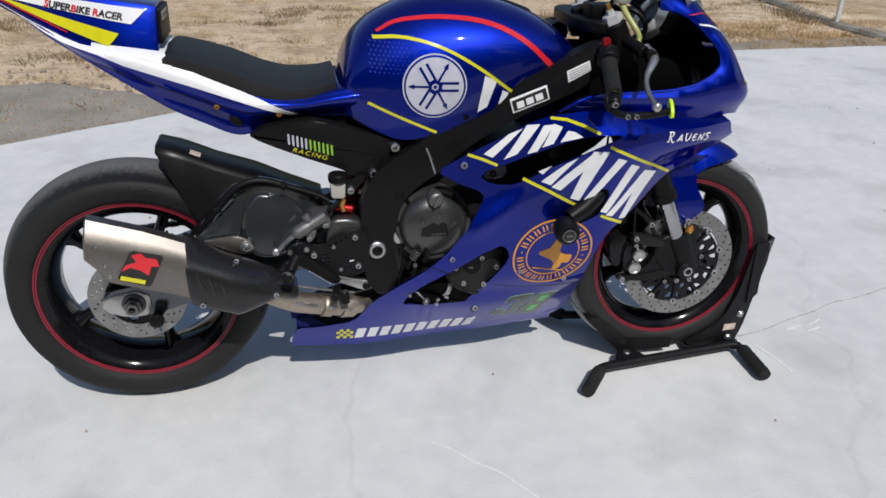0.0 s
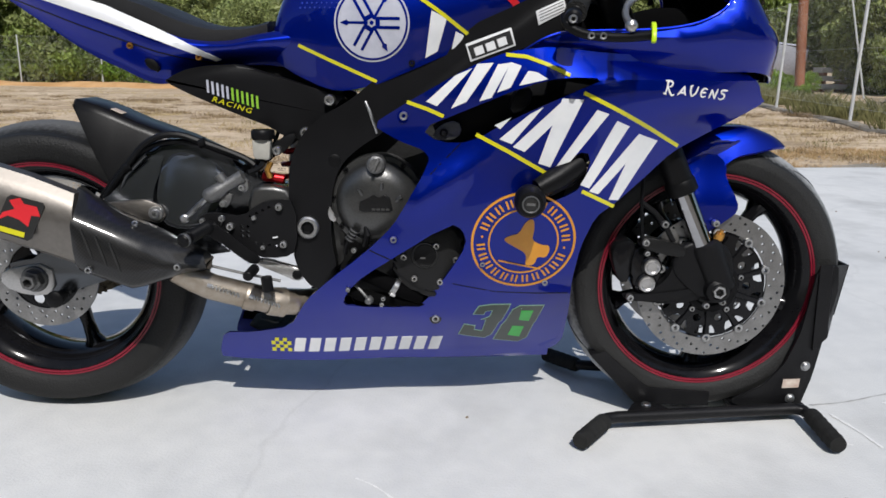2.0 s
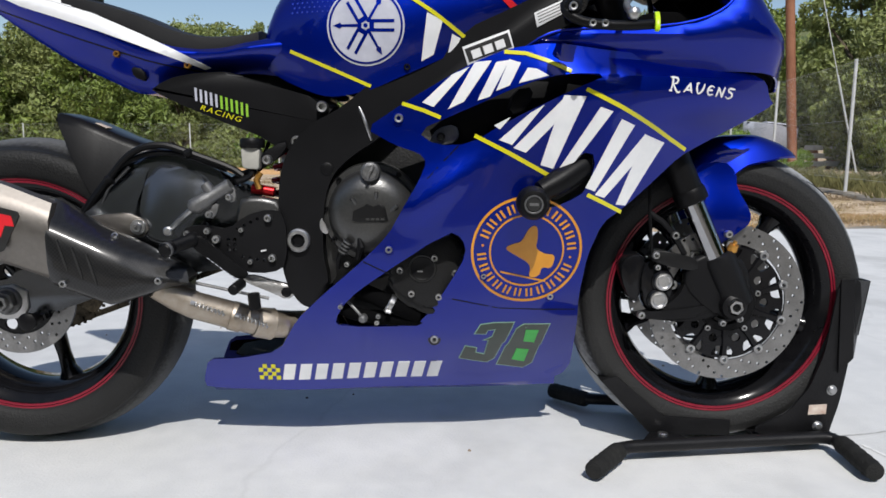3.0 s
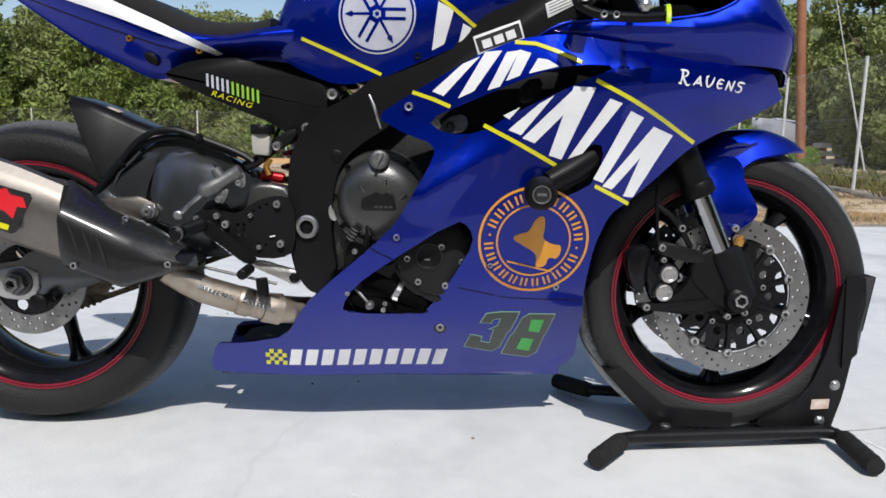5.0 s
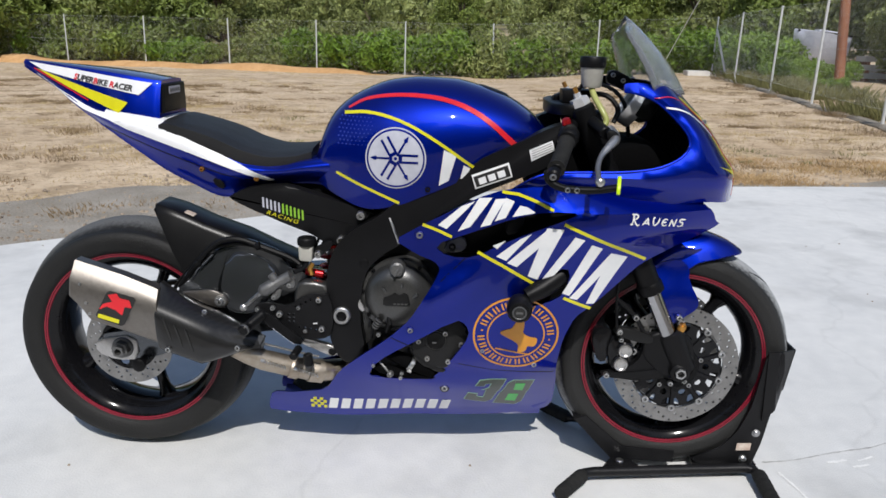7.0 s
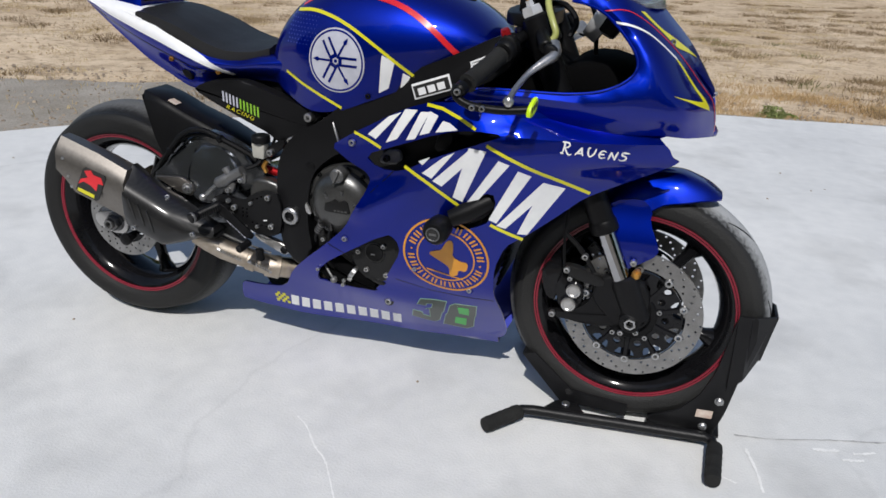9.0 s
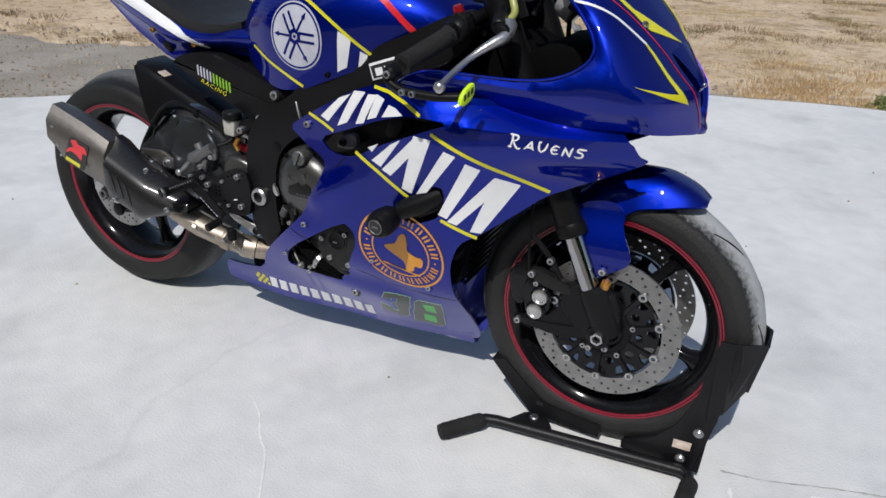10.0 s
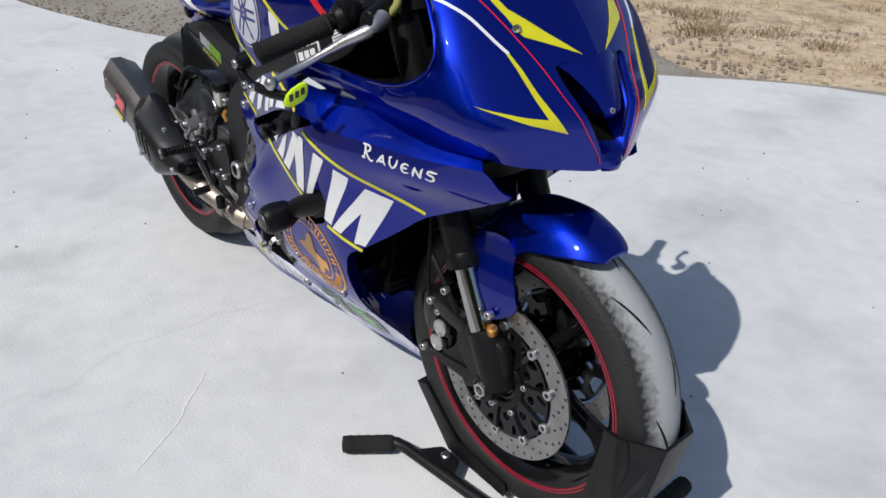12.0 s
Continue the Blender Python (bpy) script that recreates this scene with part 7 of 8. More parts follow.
    part("caliper_bridge", slab(rounded([(1.166, 0.386), (1.198, 0.402), (1.218, 0.388), (1.208, 0.310), (1.186, 0.306), (1.168, 0.346)], 1), (s * 0.088, s * 0.034), 0.007), GLOSS_BLACK, cal)
    for u, v in ((1.246, 0.347), (1.238, 0.311)):
        part("piston_cap", lathe([(0, -0.004), (0.010, -0.004), (0.0125, -0.006), (0.016, -0.005), (0.0175, -0.001), (0.0175, 0.012), (0, 0.012)], (u, s * 0.102, v), (0, 1 if s < 0 else -1, 0), 24), ALLOY, cal, "silver piston cap")
        part("piston_cap_boss", lathe([(0.0165, -0.004), (0.0215, 0.0), (0.0225, 0.012)], (u, s * 0.100, v), (0, 1 if s < 0 else -1, 0), 24), GLOSS_BLACK, cal)
    cap_bolt(cal, (1.226, s * 0.111, 0.400), 0.0075, (0, s, 0), name="caliper_bolt")
    cap_bolt(cal, (1.204, s * 0.107, 0.283), 0.0075, (0, s, 0), name="caliper_bolt")
    cap_bolt(cal, (1.234, s * 0.100, 0.375), 0.006, (0, s, 0), name="bleed_screw")
    part("brake_line", tube([(1.222, s * 0.108, 0.39), (1.216, s * 0.110, 0.43), (1.212, s * 0.108, 0.48), (1.212, s * 0.102, 0.56), (1.205, s * 0.09, 0.66)], 0.0034, 8, smooth_path=2), PLASTIC, cal)

# front fender: crown over the tyre and two side flaps
crown = curve_through([1.285, 1.33, 1.38, 1.43, 1.48, 1.505, 1.524], [0.575, 0.612, 0.628, 0.630, 0.617, 0.605, 0.592])
edge = curve_through([1.285, 1.33, 1.37, 1.41, 1.45, 1.50, 1.524], [0.530, 0.540, 0.546, 0.571, 0.580, 0.588, 0.587])
wide = curve_through([1.285, 1.36, 1.44, 1.49, 1.512, 1.524], [0.078, 0.076, 0.070, 0.056, 0.042, 0.026])
secs = []
for i in range(40):
    x = 1.285 + 0.239 * i / 39
    top, low, hw = crown(x), edge(x), wide(x)
    sec = []
    for k in range(-9, 10):
        q = k / 9
        sec.append((x, hw * math.copysign(abs(q) ** 0.85, q), low + (top - low) * (1 - abs(q) ** 3.2)))
    secs.append(sec + [(a, b * 0.95, c - 0.004) for a, b, c in reversed(sec)])
fender = part("front_fender", loft(secs), BLUE, bike, "glossy blue front fender")
flap = rounded([(1.288, 0.530), (1.300, 0.566), (1.36, 0.580), (1.388, 0.556), (1.386, 0.528), (1.412, 0.482), (1.413, 0.462), (1.396, 0.446), (1.343, 0.412), (1.322, 0.440)], 1)


def flap_place(u, v):
    return (u, -0.072 - 0.020 * smooth01((0.57 - v) / 0.10) - 0.008 * smooth01((1.40 - u) / 0.08), v)


fl = skin("fender_flap", flap, flap_place, BLUE, fender, thick=0.004, step=0.012)
mirrored(fl, plain=True)
cap_bolt(fender, (1.366, -0.104, 0.440), 0.0075, name="fender_bolt")
cap_bolt(fender, (1.366, 0.104, 0.440), 0.0075, (0, 1, 0), name="fender_bolt")

# the wheel and fork stand a little towards the right flank
for ob in bike.children:
    if ob.name.split(".")[0] in ("front_wheel", "fork_tube", "fork_slider", "fork_foot", "brake_caliper", "front_fender"):
        ob.location.y = -0.028

# yokes, bars, controls
part("top_yoke", slab(rounded([(1.035, -0.135), (1.115, -0.14), (1.135, 0.0), (1.115, 0.14), (1.035, 0.135), (1.02, 0.0)], 2), (0.912, 0.938), 0.005, to_world=lambda u, v, k: (u, v, k)), PLASTIC, bike, "black top yoke")
part("lower_yoke", slab(rounded([(1.18, -0.14), (1.275, -0.14), (1.30, 0.0), (1.275, 0.14), (1.18, 0.14), (1.16, 0.0)], 2), (0.640, 0.672), 0.006, to_world=lambda u, v, k: (u, v, k)), FRAME_BLACK, bike, "black lower yoke")
part("steering_nut", lathe([(0, 0.014), (0.014, 0.014), (0.018, 0.010), (0.018, -0.01), (0, -0.01)], (1.06, 0, 0.94), (-0.45, 0, 1), 6), PLASTIC, bike)
part("yoke_bracket", box((1.055, -0.09, 0.938), (1.12, -0.03, 0.968), 0.006), PLASTIC, bike, "black yoke bracket")
box_ob = part("switch_box", slab(rounded([(1.040, 0.862), (1.042, 0.892), (1.060, 0.905), (1.080, 0.896), (1.086, 0.866)], 1), (-0.208, -0.172), 0.005), PLASTIC, bike, "black switch box with a red button")
part("red_button", lathe([(0, -0.006), (0.008, -0.005), (0.010, 0.0), (0.010, 0.014), (0, 0.014)], (1.054, -0.193, 0.908), (0.3, 0.3, -1), 14), RED_ANODISED, box_ob, "red kill switch button")
for s in (-1, 1):
    bar = part("handlebar", rod((1.088, s * 0.10, 0.905), (1.022, s * 0.335, 0.826), 0.0115, 16), PLASTIC, bike, "black clip-on handlebar")
    part("bar_clamp", lathe([(0.0285, -0.02), (0.036, -0.017), (0.036, 0.017), (0.0285, 0.02)], (fork_x(0.895), s * 0.103, 0.895), (-0.4657, 0, 1), 24), FRAME_BLACK, bar)
    grip = [(0.0135, 0.0), (0.019, 0.004)]
    for k in range(14):
        grip += [(0.0165, 0.008 + 0.0082 * k), (0.0175, 0.011 + 0.0082 * k)]
    grip += [(0.0185, 0.126), (0.0, 0.128)]
    d = (Vector((1.022, s * 0.335, 0.826)) - Vector((1.088, s * 0.10, 0.905))).normalized()
    part("grip", lathe(grip, Vector((1.022, s * 0.335, 0.826)) - d * 0.128, d, 20), GRIP, bar, "ribbed black rubber grip")
    part("switch_housing", lathe([(0.014, 0), (0.023, 0.003), (0.024, 0.028), (0.020, 0.034), (0.014, 0.036)], Vector((1.022, s * 0.335, 0.826)) - d * 0.170, d, 18), PLASTIC, bar)
    lever = part("brake_lever" if s < 0 else "clutch_lever", tube(rounded([(1.150, s * 0.184, 0.887), (1.163, s * 0.214, 0.876), (1.142, s * 0.242, 0.862), (1.122, s * 0.264, 0.845), (1.110, s * 0.302, 0.826), (1.107, s * 0.352, 0.809)], 2, closed=False), [0.0150 - 0.0092 * min(1.0, i / 14) for i in range(24)], 10), ALLOY, bike, "bare alloy control lever")
    part("lever_root", slab(rounded([(1.136, 0.895), (1.160, 0.893), (1.172, 0.874), (1.160, 0.860), (1.142, 0.866)], 1), (s * 0.222, s * 0.200), 0.006), PLASTIC, lever, "black lever perch")
    part("lever_ball", lathe([(0, -0.0105), (0.006, -0.0088), (0.0102, -0.003), (0.0105, 0.002), (0.007, 0.008), (0, 0.0105)], (1.108, s * 0.358, 0.8065), (0, 0, 1), 16), ALLOY, lever)
guard = part("lever_guard", tube(rounded([(1.004, -0.342, 0.822), (1.004, -0.356, 0.806), (1.03, -0.360, 0.792), (1.062, -0.358, 0.789), (1.10, -0.355, 0.788), (1.145, -0.344, 0.793)], 2, closed=False), 0.0078, 10), PLASTIC, bike, "black brake lever guard with lime tip")
tip_at = lambda u, v, k: (1.146 + 0.20 * u + 0.97 * k, -0.358 + 0.97 * u - 0.20 * k, v)
part("guard_tip", slab(rounded([(-0.004, 0.784), (0.008, 0.779), (0.032, 0.790), (0.036, 0.808), (0.030, 0.817), (0.004, 0.803)], 1), (-0.004, 0.004), 0.002, to_world=tip_at), LIME, guard, "lime yellow guard tip")
for i in range(3):
    part("tip_mark", slab([(0.005 + 0.009 * i, 0.789 + 0.004 * i), (0.011 + 0.009 * i, 0.791 + 0.004 * i), (0.011 + 0.009 * i, 0.801 + 0.004 * i), (0.005 + 0.009 * i, 0.799 + 0.004 * i)], (0.004, 0.0046), 0, to_world=tip_at), INK, guard)
for u in (1.043, 1.062):
    cap_bolt(guard, (u, -0.367, 0.790), 0.0058, name="guard_bolt")
part("bar_end", lathe([(0, -0.004), (0.010, -0.004), (0.0135, 0.0), (0.0135, 0.016), (0, 0.016)], (1.014, -0.360, 0.816), (0.2, 0.93, 0.3), 16), PLASTIC, guard)
cap_bolt(guard, (1.013, -0.364, 0.815), 0.007, name="guard_bolt")

# brake master cylinder and its reservoir
part("master_cylinder", rod((1.115, -0.135, 0.905), (1.140, -0.205, 0.885), 0.014, 14), PLASTIC, bike, "black brake master cylinder")
res = part("fluid_reservoir", lathe([(0, 0), (0.020, 0.0), (0.0235, 0.006), (0.026, 0.044), (0.0, 0.044)], (1.117, -0.100, 0.975), (0, 0, 1), 28), CLEAR_TANK, bike, "translucent brake fluid reservoir with black cap")
part("reservoir_cap", lathe([(0.0285, 0.0), (0.0295, 0.004), (0.0295, 0.020), (0.027, 0.024), (0, 0.024)], (1.117, -0.100, 1.019), (0, 0, 1), 28), PLASTIC, res)
part("reservoir_bracket", tube([(1.10, -0.105, 0.985), (1.085, -0.10, 0.962), (1.095, -0.10, 0.94)], 0.005, 8), PLASTIC, res)
part("fluid_hose", tube([(1.117, -0.104, 0.976), (1.122, -0.125, 0.955), (1.140, -0.150, 0.925), (1.150, -0.155, 0.905), (1.138, -0.160, 0.890)], 0.0068, 10, smooth_path=2), HOSE, res, "yellowed fluid hose")
part("wiring", tube([(1.10, -0.05, 0.95), (1.15, -0.10, 0.965), (1.185, -0.11, 0.93), (1.17, -0.12, 0.90)], 0.006, 8, smooth_path=2), PLASTIC, bike, "black cable loop")
part("wiring", tube([(1.09, 0.05, 0.95), (1.15, 0.02, 0.985), (1.21, -0.04, 0.95), (1.22, -0.06, 0.86)], 0.005, 8, smooth_path=2), PLASTIC, bike, "black cable loop")

# instruments
dash = part("instrument_panel", slab(rounded([(-0.095, -0.030), (0.10, -0.030), (0.105, 0.02), (0.08, 0.045), (-0.08, 0.045), (-0.10, 0.02)], 1), (0.0, 0.040), 0.008, to_world=lambda u, v, k: (1.228 + 0.45 * v + 0.9 * k, u, 0.930 + 0.80 * v - 0.4 * k)), PLASTIC, bike, "black instrument panel with silver dial")
part("dial_bezel", lathe([(0.038, -0.010), (0.040, -0.019), (0.046, -0.021), (0.050, -0.014), (0.051, 0.012), (0.040, 0.014)], (1.228, -0.045, 0.932), (0.85, 0, -0.5), 32), SILVER, dash, "silver dial bezel")
part("dial_face", lathe([(0, -0.010), (0.039, -0.010), (0.039, 0.010), (0, 0.010)], (1.228, -0.045, 0.932), (0.85, 0, -0.5), 32), INK, dash)
part("loom_box", slab(rounded([(1.15, 0.775), (1.16, 0.83), (1.20, 0.852), (1.27, 0.852), (1.312, 0.825), (1.312, 0.775)], 1), (-0.125, 0.125), 0.01), MATT, bike, "black shroud below the instruments")
part("screen_bracket", slab(rounded([(1.185, 0.978), (1.195, 1.008), (1.228, 1.002), (1.275, 0.968), (1.258, 0.952), (1.21, 0.966)], 1), (0.110, 0.130), 0.004), PLASTIC, bike, "black screen bracket")
for u, v in ((1.204, 0.994), (1.230, 0.981)):
    cap_bolt(bike, (u, 0.108, v), 0.006, name="bracket_bolt")
part("steering_head", slab(rounded([(0.985, 0.70), (0.99, 0.835), (1.03, 0.865), (1.12, 0.862), (1.20, 0.82), (1.24, 0.76), (1.24, 0.70)], 1), (-0.085, 0.085), 0.01), MATT, bike, "black steering head casting")
part("cockpit_floor", box((1.05, -0.20, 0.745), (1.34, 0.20, 0.765), 0.01), MATT, bike)

# ---- engine and lower parts ----
part("engine_block", slab(rounded([(0.605, 0.56), (0.66, 0.62), (0.80, 0.66), (0.98, 0.66), (1.04, 0.55), (1.00, 0.38), (0.86, 0.24), (0.66, 0.22), (0.60, 0.32)], 1), (-0.125, 0.125), 0.015), ENGINE, bike, "black engine block")
cover = part("clutch_cover", lathe([(0, -0.037), (0.025, -0.0365), (0.045, -0.0345), (0.060, -0.030), (0.071, -0.022), (0.078, -0.012), (0.081, -0.003), (0.090, -0.002), (0.093, 0.002), (0.093, 0.04), (0, 0.04)], (0.690, -0.155, 0.480), n=48), COVER_METAL, bike, "black ribbed clutch cover")
for u, v, a in ((0.664, 0.497, -0.55), (0.699, 0.506, 0.10), (0.726, 0.486, 0.85)):
    up = Vector((math.sin(a), math.cos(a)))
    rib = [Vector((u, -0.186, v)) + Vector((up.x, 0, up.y)) * 0.016 * k + Vector((0, 0.0005 - 0.0065 * k, 0)) for k in (1.0, 0.4, -0.2, -0.7)]
    part("cover_rib", tube(rib, [0.0030, 0.0048, 0.0058, 0.0064], 10), COVER_METAL, cover)
part("cover_recess", slab(rounded([(0.656, 0.466), (0.658, 0.486), (0.672, 0.490), (0.684, 0.500), (0.694, 0.492), (0.706, 0.500), (0.716, 0.494), (0.722, 0.466)], 1, keep=0.12), (-0.1945, -0.184), 0.0016), ENGINE, cover, "dark recessed maker's panel")
for i in range(4):
    part("panel_mark", slab([(0.681 + 0.009 * i, 0.4695), (0.6875 + 0.009 * i, 0.4695), (0.6875 + 0.009 * i, 0.4735), (0.681 + 0.009 * i, 0.4735)], (-0.1951, -0.194), 0), COVER_METAL, cover)
clamp = part("cable_clamp", rod((0.650, -0.192, 0.432), (0.636, -0.190, 0.408), 0.0085, 12), ENGINE, cover, "banded cable clamp on the clutch cover")
for k in range(4):
    part("clamp_band", lathe([(0.0082, -0.0015), (0.0096, -0.001), (0.0096, 0.001), (0.0082, 0.0015)], (0.648 - 0.0033 * k, -0.1918 + 0.0005 * k, 0.4290 - 0.0057 * k), (-0.5, 0.07, -0.86), 14), CAST, clamp)
part("cable_end", tube([(0.636, -0.190, 0.408), (0.630, -0.186, 0.396), (0.628, -0.180, 0.380)], 0.0045, 8), PLASTIC, clamp)
part("cable_stub", tube([(0.668, -0.186, 0.436), (0.672, -0.190, 0.420), (0.666, -0.186, 0.398)], [0.0035, 0.007, 0.006], 8), PLASTIC, clamp)
cap_bolt(cover, (0.6445, -0.178, 0.3865), 0.0055, name="cover_bolt")
part("cable_bracket", slab(rounded([(0.594, 0.462), (0.600, 0.474), (0.603, 0.456), (0.612, 0.448), (0.608, 0.440), (0.597, 0.446)], 1), (-0.172, -0.166), 0.0015), ALLOY, cover, "small bare alloy cable bracket")
for k in range(9):
    a = radians(40 * k + 15)
    cap_bolt(cover, (0.690 + 0.086 * math.cos(a), -0.160, 0.480 + 0.086 * math.sin(a)), 0.0052, material=PLASTIC, name="cover_bolt")
capo = part("oil_filler_cap", lathe([(0, -0.014), (0.012, -0.015), (0.0165, -0.012), (0.018, -0.004), (0.018, 0.02), (0, 0.02)], (0.689, -0.183, 0.556), n=28), CAST, bike, "slotted oil filler cap")
part("cap_grip", slab([(0.681, 0.543), (0.686, 0.541), (0.698, 0.568), (0.693, 0.570)], (-0.2035, -0.194), 0.0012), CAST, capo)
low = part("pulser_cover", slab(rounded([(0.735, 0.388), (0.782, 0.428), (0.826, 0.446), (0.854, 0.428), (0.862, 0.392), (0.842, 0.345), (0.806, 0.300), (0.766, 0.318), (0.722, 0.352), (0.722, 0.372)], 2), (-0.187, -0.12), 0.008, segments=3), ENGINE, bike, "black pulser cover with round cap")
part("cover_step", slab(rounded([(0.716, 0.356), (0.732, 0.366), (0.752, 0.344), (0.790, 0.318), (0.810, 0.302), (0.800, 0.290), (0.766, 0.302), (0.730, 0.330)], 1), (-0.181, -0.13), 0.006), ENGINE, low)
part("cap_groove", lathe([(0.0205, -0.002), (0.0245, -0.0028), (0.0262, 0.001)], (0.783, -0.1875, 0.381), n=32), INK, low)
part("round_cap", lathe([(0, -0.0030), (0.018, -0.0030), (0.0212, -0.0045), (0.0225, -0.002), (0.0225, 0.01), (0, 0.01)], (0.783, -0.1875, 0.381), n=32), PLASTIC, low)
part("cap_slot", box((0.774, -0.1915, 0.3745), (0.784, -0.190, 0.3775), 0), CAST, low)
for u, v in ((0.805, 0.400), (0.742, 0.377), (0.763, 0.334), (0.843, 0.372), (0.813, 0.328)):
    cap_bolt(low, (u, -0.189, v), 0.0062, material=ALLOY, name="cover_bolt")
hose = part("coolant_hose", tube([(0.655, -0.155, 0.338), (0.68, -0.170, 0.332), (0.705, -0.176, 0.322), (0.735, -0.174, 0.306), (0.775, -0.160, 0.288)], 0.0155, 14, smooth_path=2), MATT, bike, "black coolant hose")
part("hose_clamp", lathe([(0.0168, -0.0055), (0.0182, -0.004), (0.0182, 0.004), (0.0168, 0.0055)], (0.724, -0.1752, 0.3125), (0.85, 0.02, -0.5), 20), BOLT, hose, "bright steel hose clamp")
part("clamp_screw", rod((0.716, -0.194, 0.303), (0.726, -0.194, 0.300), 0.0035, 8), BOLT, hose)
part("coolant_pipe", tube([(0.63, -0.15, 0.300), (0.66, -0.168, 0.290), (0.72, -0.165, 0.282), (0.80, -0.15, 0.275)], 0.013, 10, smooth_path=1), MATT, bike)
part("drain_boss", lathe([(0, -0.006), (0.005, -0.006), (0.007, -0.004), (0.0085, 0.004), (0.0085, 0.012)], (0.673, -0.182, 0.2855), (0.3, 1, 0.2), 14), CAST, bike)
part("sensor_lead", tube([(0.640, -0.165, 0.318), (0.660, -0.178, 0.302), (0.672, -0.180, 0.288)], 0.0028, 6, smooth_path=1), CAST, bike)
for u, v in ((0.699, 0.2785), (0.702, 0.2905), (0.6325, 0.308)):
    cap_bolt(bike, (u, -0.184, v), 0.0046, name="pipe_bolt")
part("radiator", slab(rounded([(1.02, 0.31), (1.055, 0.31), (1.115, 0.58), (1.085, 0.60)], 1), (-0.115, 0.115), 0.006), PLASTIC, bike, "black curved radiator behind the wheel")
for k in range(16):
    v = 0.315 + 0.0165 * k
    u = 1.0585 + (v - 0.27) * 0.19
    part("radiator_fin", box((u - 0.006, -0.11, v), (u + 0.0005, 0.11, v + 0.004), 0), PLASTIC, bike, smooth=False)
part("duct_back", slab(rounded([(0.76, 0.60), (0.90, 0.72), (1.10, 0.74), (1.10, 0.69), (0.95, 0.60)], 1), (-0.185, -0.172), 0.003), PLASTIC, bike)
part("duct_bracket", slab(rounded([(0.792, 0.606), (0.808, 0.634), (0.842, 0.642), (0.850, 0.618), (0.83, 0.604)], 1), (-0.205, -0.190), 0.003), CAST, bike, "bare alloy bracket inside the duct")
cap_bolt(bike, (0.815, -0.206, 0.619), 0.008, material=PLASTIC, name="bracket_bolt")
part("duct_fin", slab(rounded([(0.93, 0.655), (0.94, 0.70), (0.975, 0.705), (0.965, 0.665)], 1), (-0.235, -0.19), 0.003), PLASTIC, bike)

# crash bobbin
bob = part("crash_bobbin", lathe([(0, -0.004), (0.015, -0.004), (0.022, -0.002), (0.0270, 0.006), (0.0285, 0.02), (0.026, 0.045), (0.018, 0.060), (0.0, 0.080)], (0.966, -0.320, 0.509), (0.06, 1, 0.06), 32), PLASTIC, bike, "round black crash bobbin")
part("bobbin_badge", lathe([(0, -0.0052), (0.011, -0.0052), (0.0118, -0.0038)], (0.966, -0.320, 0.509), (0.06, 1, 0.06), 24), INK, bob)
part("bobbin_ring", lathe([(0.0125, -0.0046), (0.0135, -0.0056), (0.0150, -0.0056), (0.0158, -0.0042)], (0.966, -0.320, 0.509), (0.06, 1, 0.06), 24), CAST, bob, "pale ring round the maker's mark")
part("bobbin_mark", box((0.9585, -0.3262, 0.507), (0.9735, -0.324, 0.5115), 0), CAST, bob)
part("bobbin_arm", tube([(0.985, -0.265, 0.527), (1.02, -0.255, 0.545), (1.062, -0.235, 0.570)], [0.018, 0.022, 0.022], 16), PLASTIC, bob)
part("bobbin_stay", slab(rounded([(0.960, 0.53), (1.05, 0.592), (1.078, 0.585), (1.07, 0.54), (1.0, 0.50)], 1), (-0.245, -0.205), 0.006), PLASTIC, bob)

# ---- exhaust ----
def can_section(x_top, z_top, x_mid, z_mid, x_bot, z_bot, y_out, y_in, n=None):
    """Six-sided can section standing between its top and bottom points."""
    t, m_, b = Vector((x_top, 0, z_top)), Vector((x_mid, 0, z_mid)), Vector((x_bot, 0, z_bot))
    mid = (y_out + y_in) / 2
    pts = []
    for f, y in ((0.0, mid + 0.010), (0.0, mid - 0.018), (0.10, y_out + 0.016), (0.24, y_out + 0.002), (0.55, y_out), (0.74, y_out + 0.010), (0.93, mid - 0.030), (1.0, mid - 0.016), (1.0, mid + 0.014), (0.90, mid + 0.03), (0.55, y_in), (0.15, y_in + 0.004)):
        p = t.lerp(m_, f / 0.55) if f < 0.55 else m_.lerp(b, (f - 0.55) / 0.45)
        pts.append((p.x, y, p.z))
    return pts


YO, YI = -0.255, -0.166
can = part("muffler", loft([can_section(-0.050, 0.562, -0.058, 0.485, -0.016, 0.416, YO + 0.006, YI), can_section(-0.046, 0.565, -0.052, 0.485, -0.010, 0.413, YO, YI), can_section(0.06, 0.532, 0.06, 0.455, 0.075, 0.386, YO, YI), can_section(0.140, 0.500, 0.147, 0.430, 0.155, 0.358, YO, YI)]), MUFFLER, bike, "brushed titanium six-sided muffler")
part("muffler_mouth", loft([can_section(-0.052, 0.560, -0.0595, 0.485, -0.019, 0.424, YO + 0.012, YI - 0.006), can_section(-0.040, 0.555, -0.0475, 0.48, -0.012, 0.428, YO + 0.016, YI - 0.01)]), PLASTIC, can)


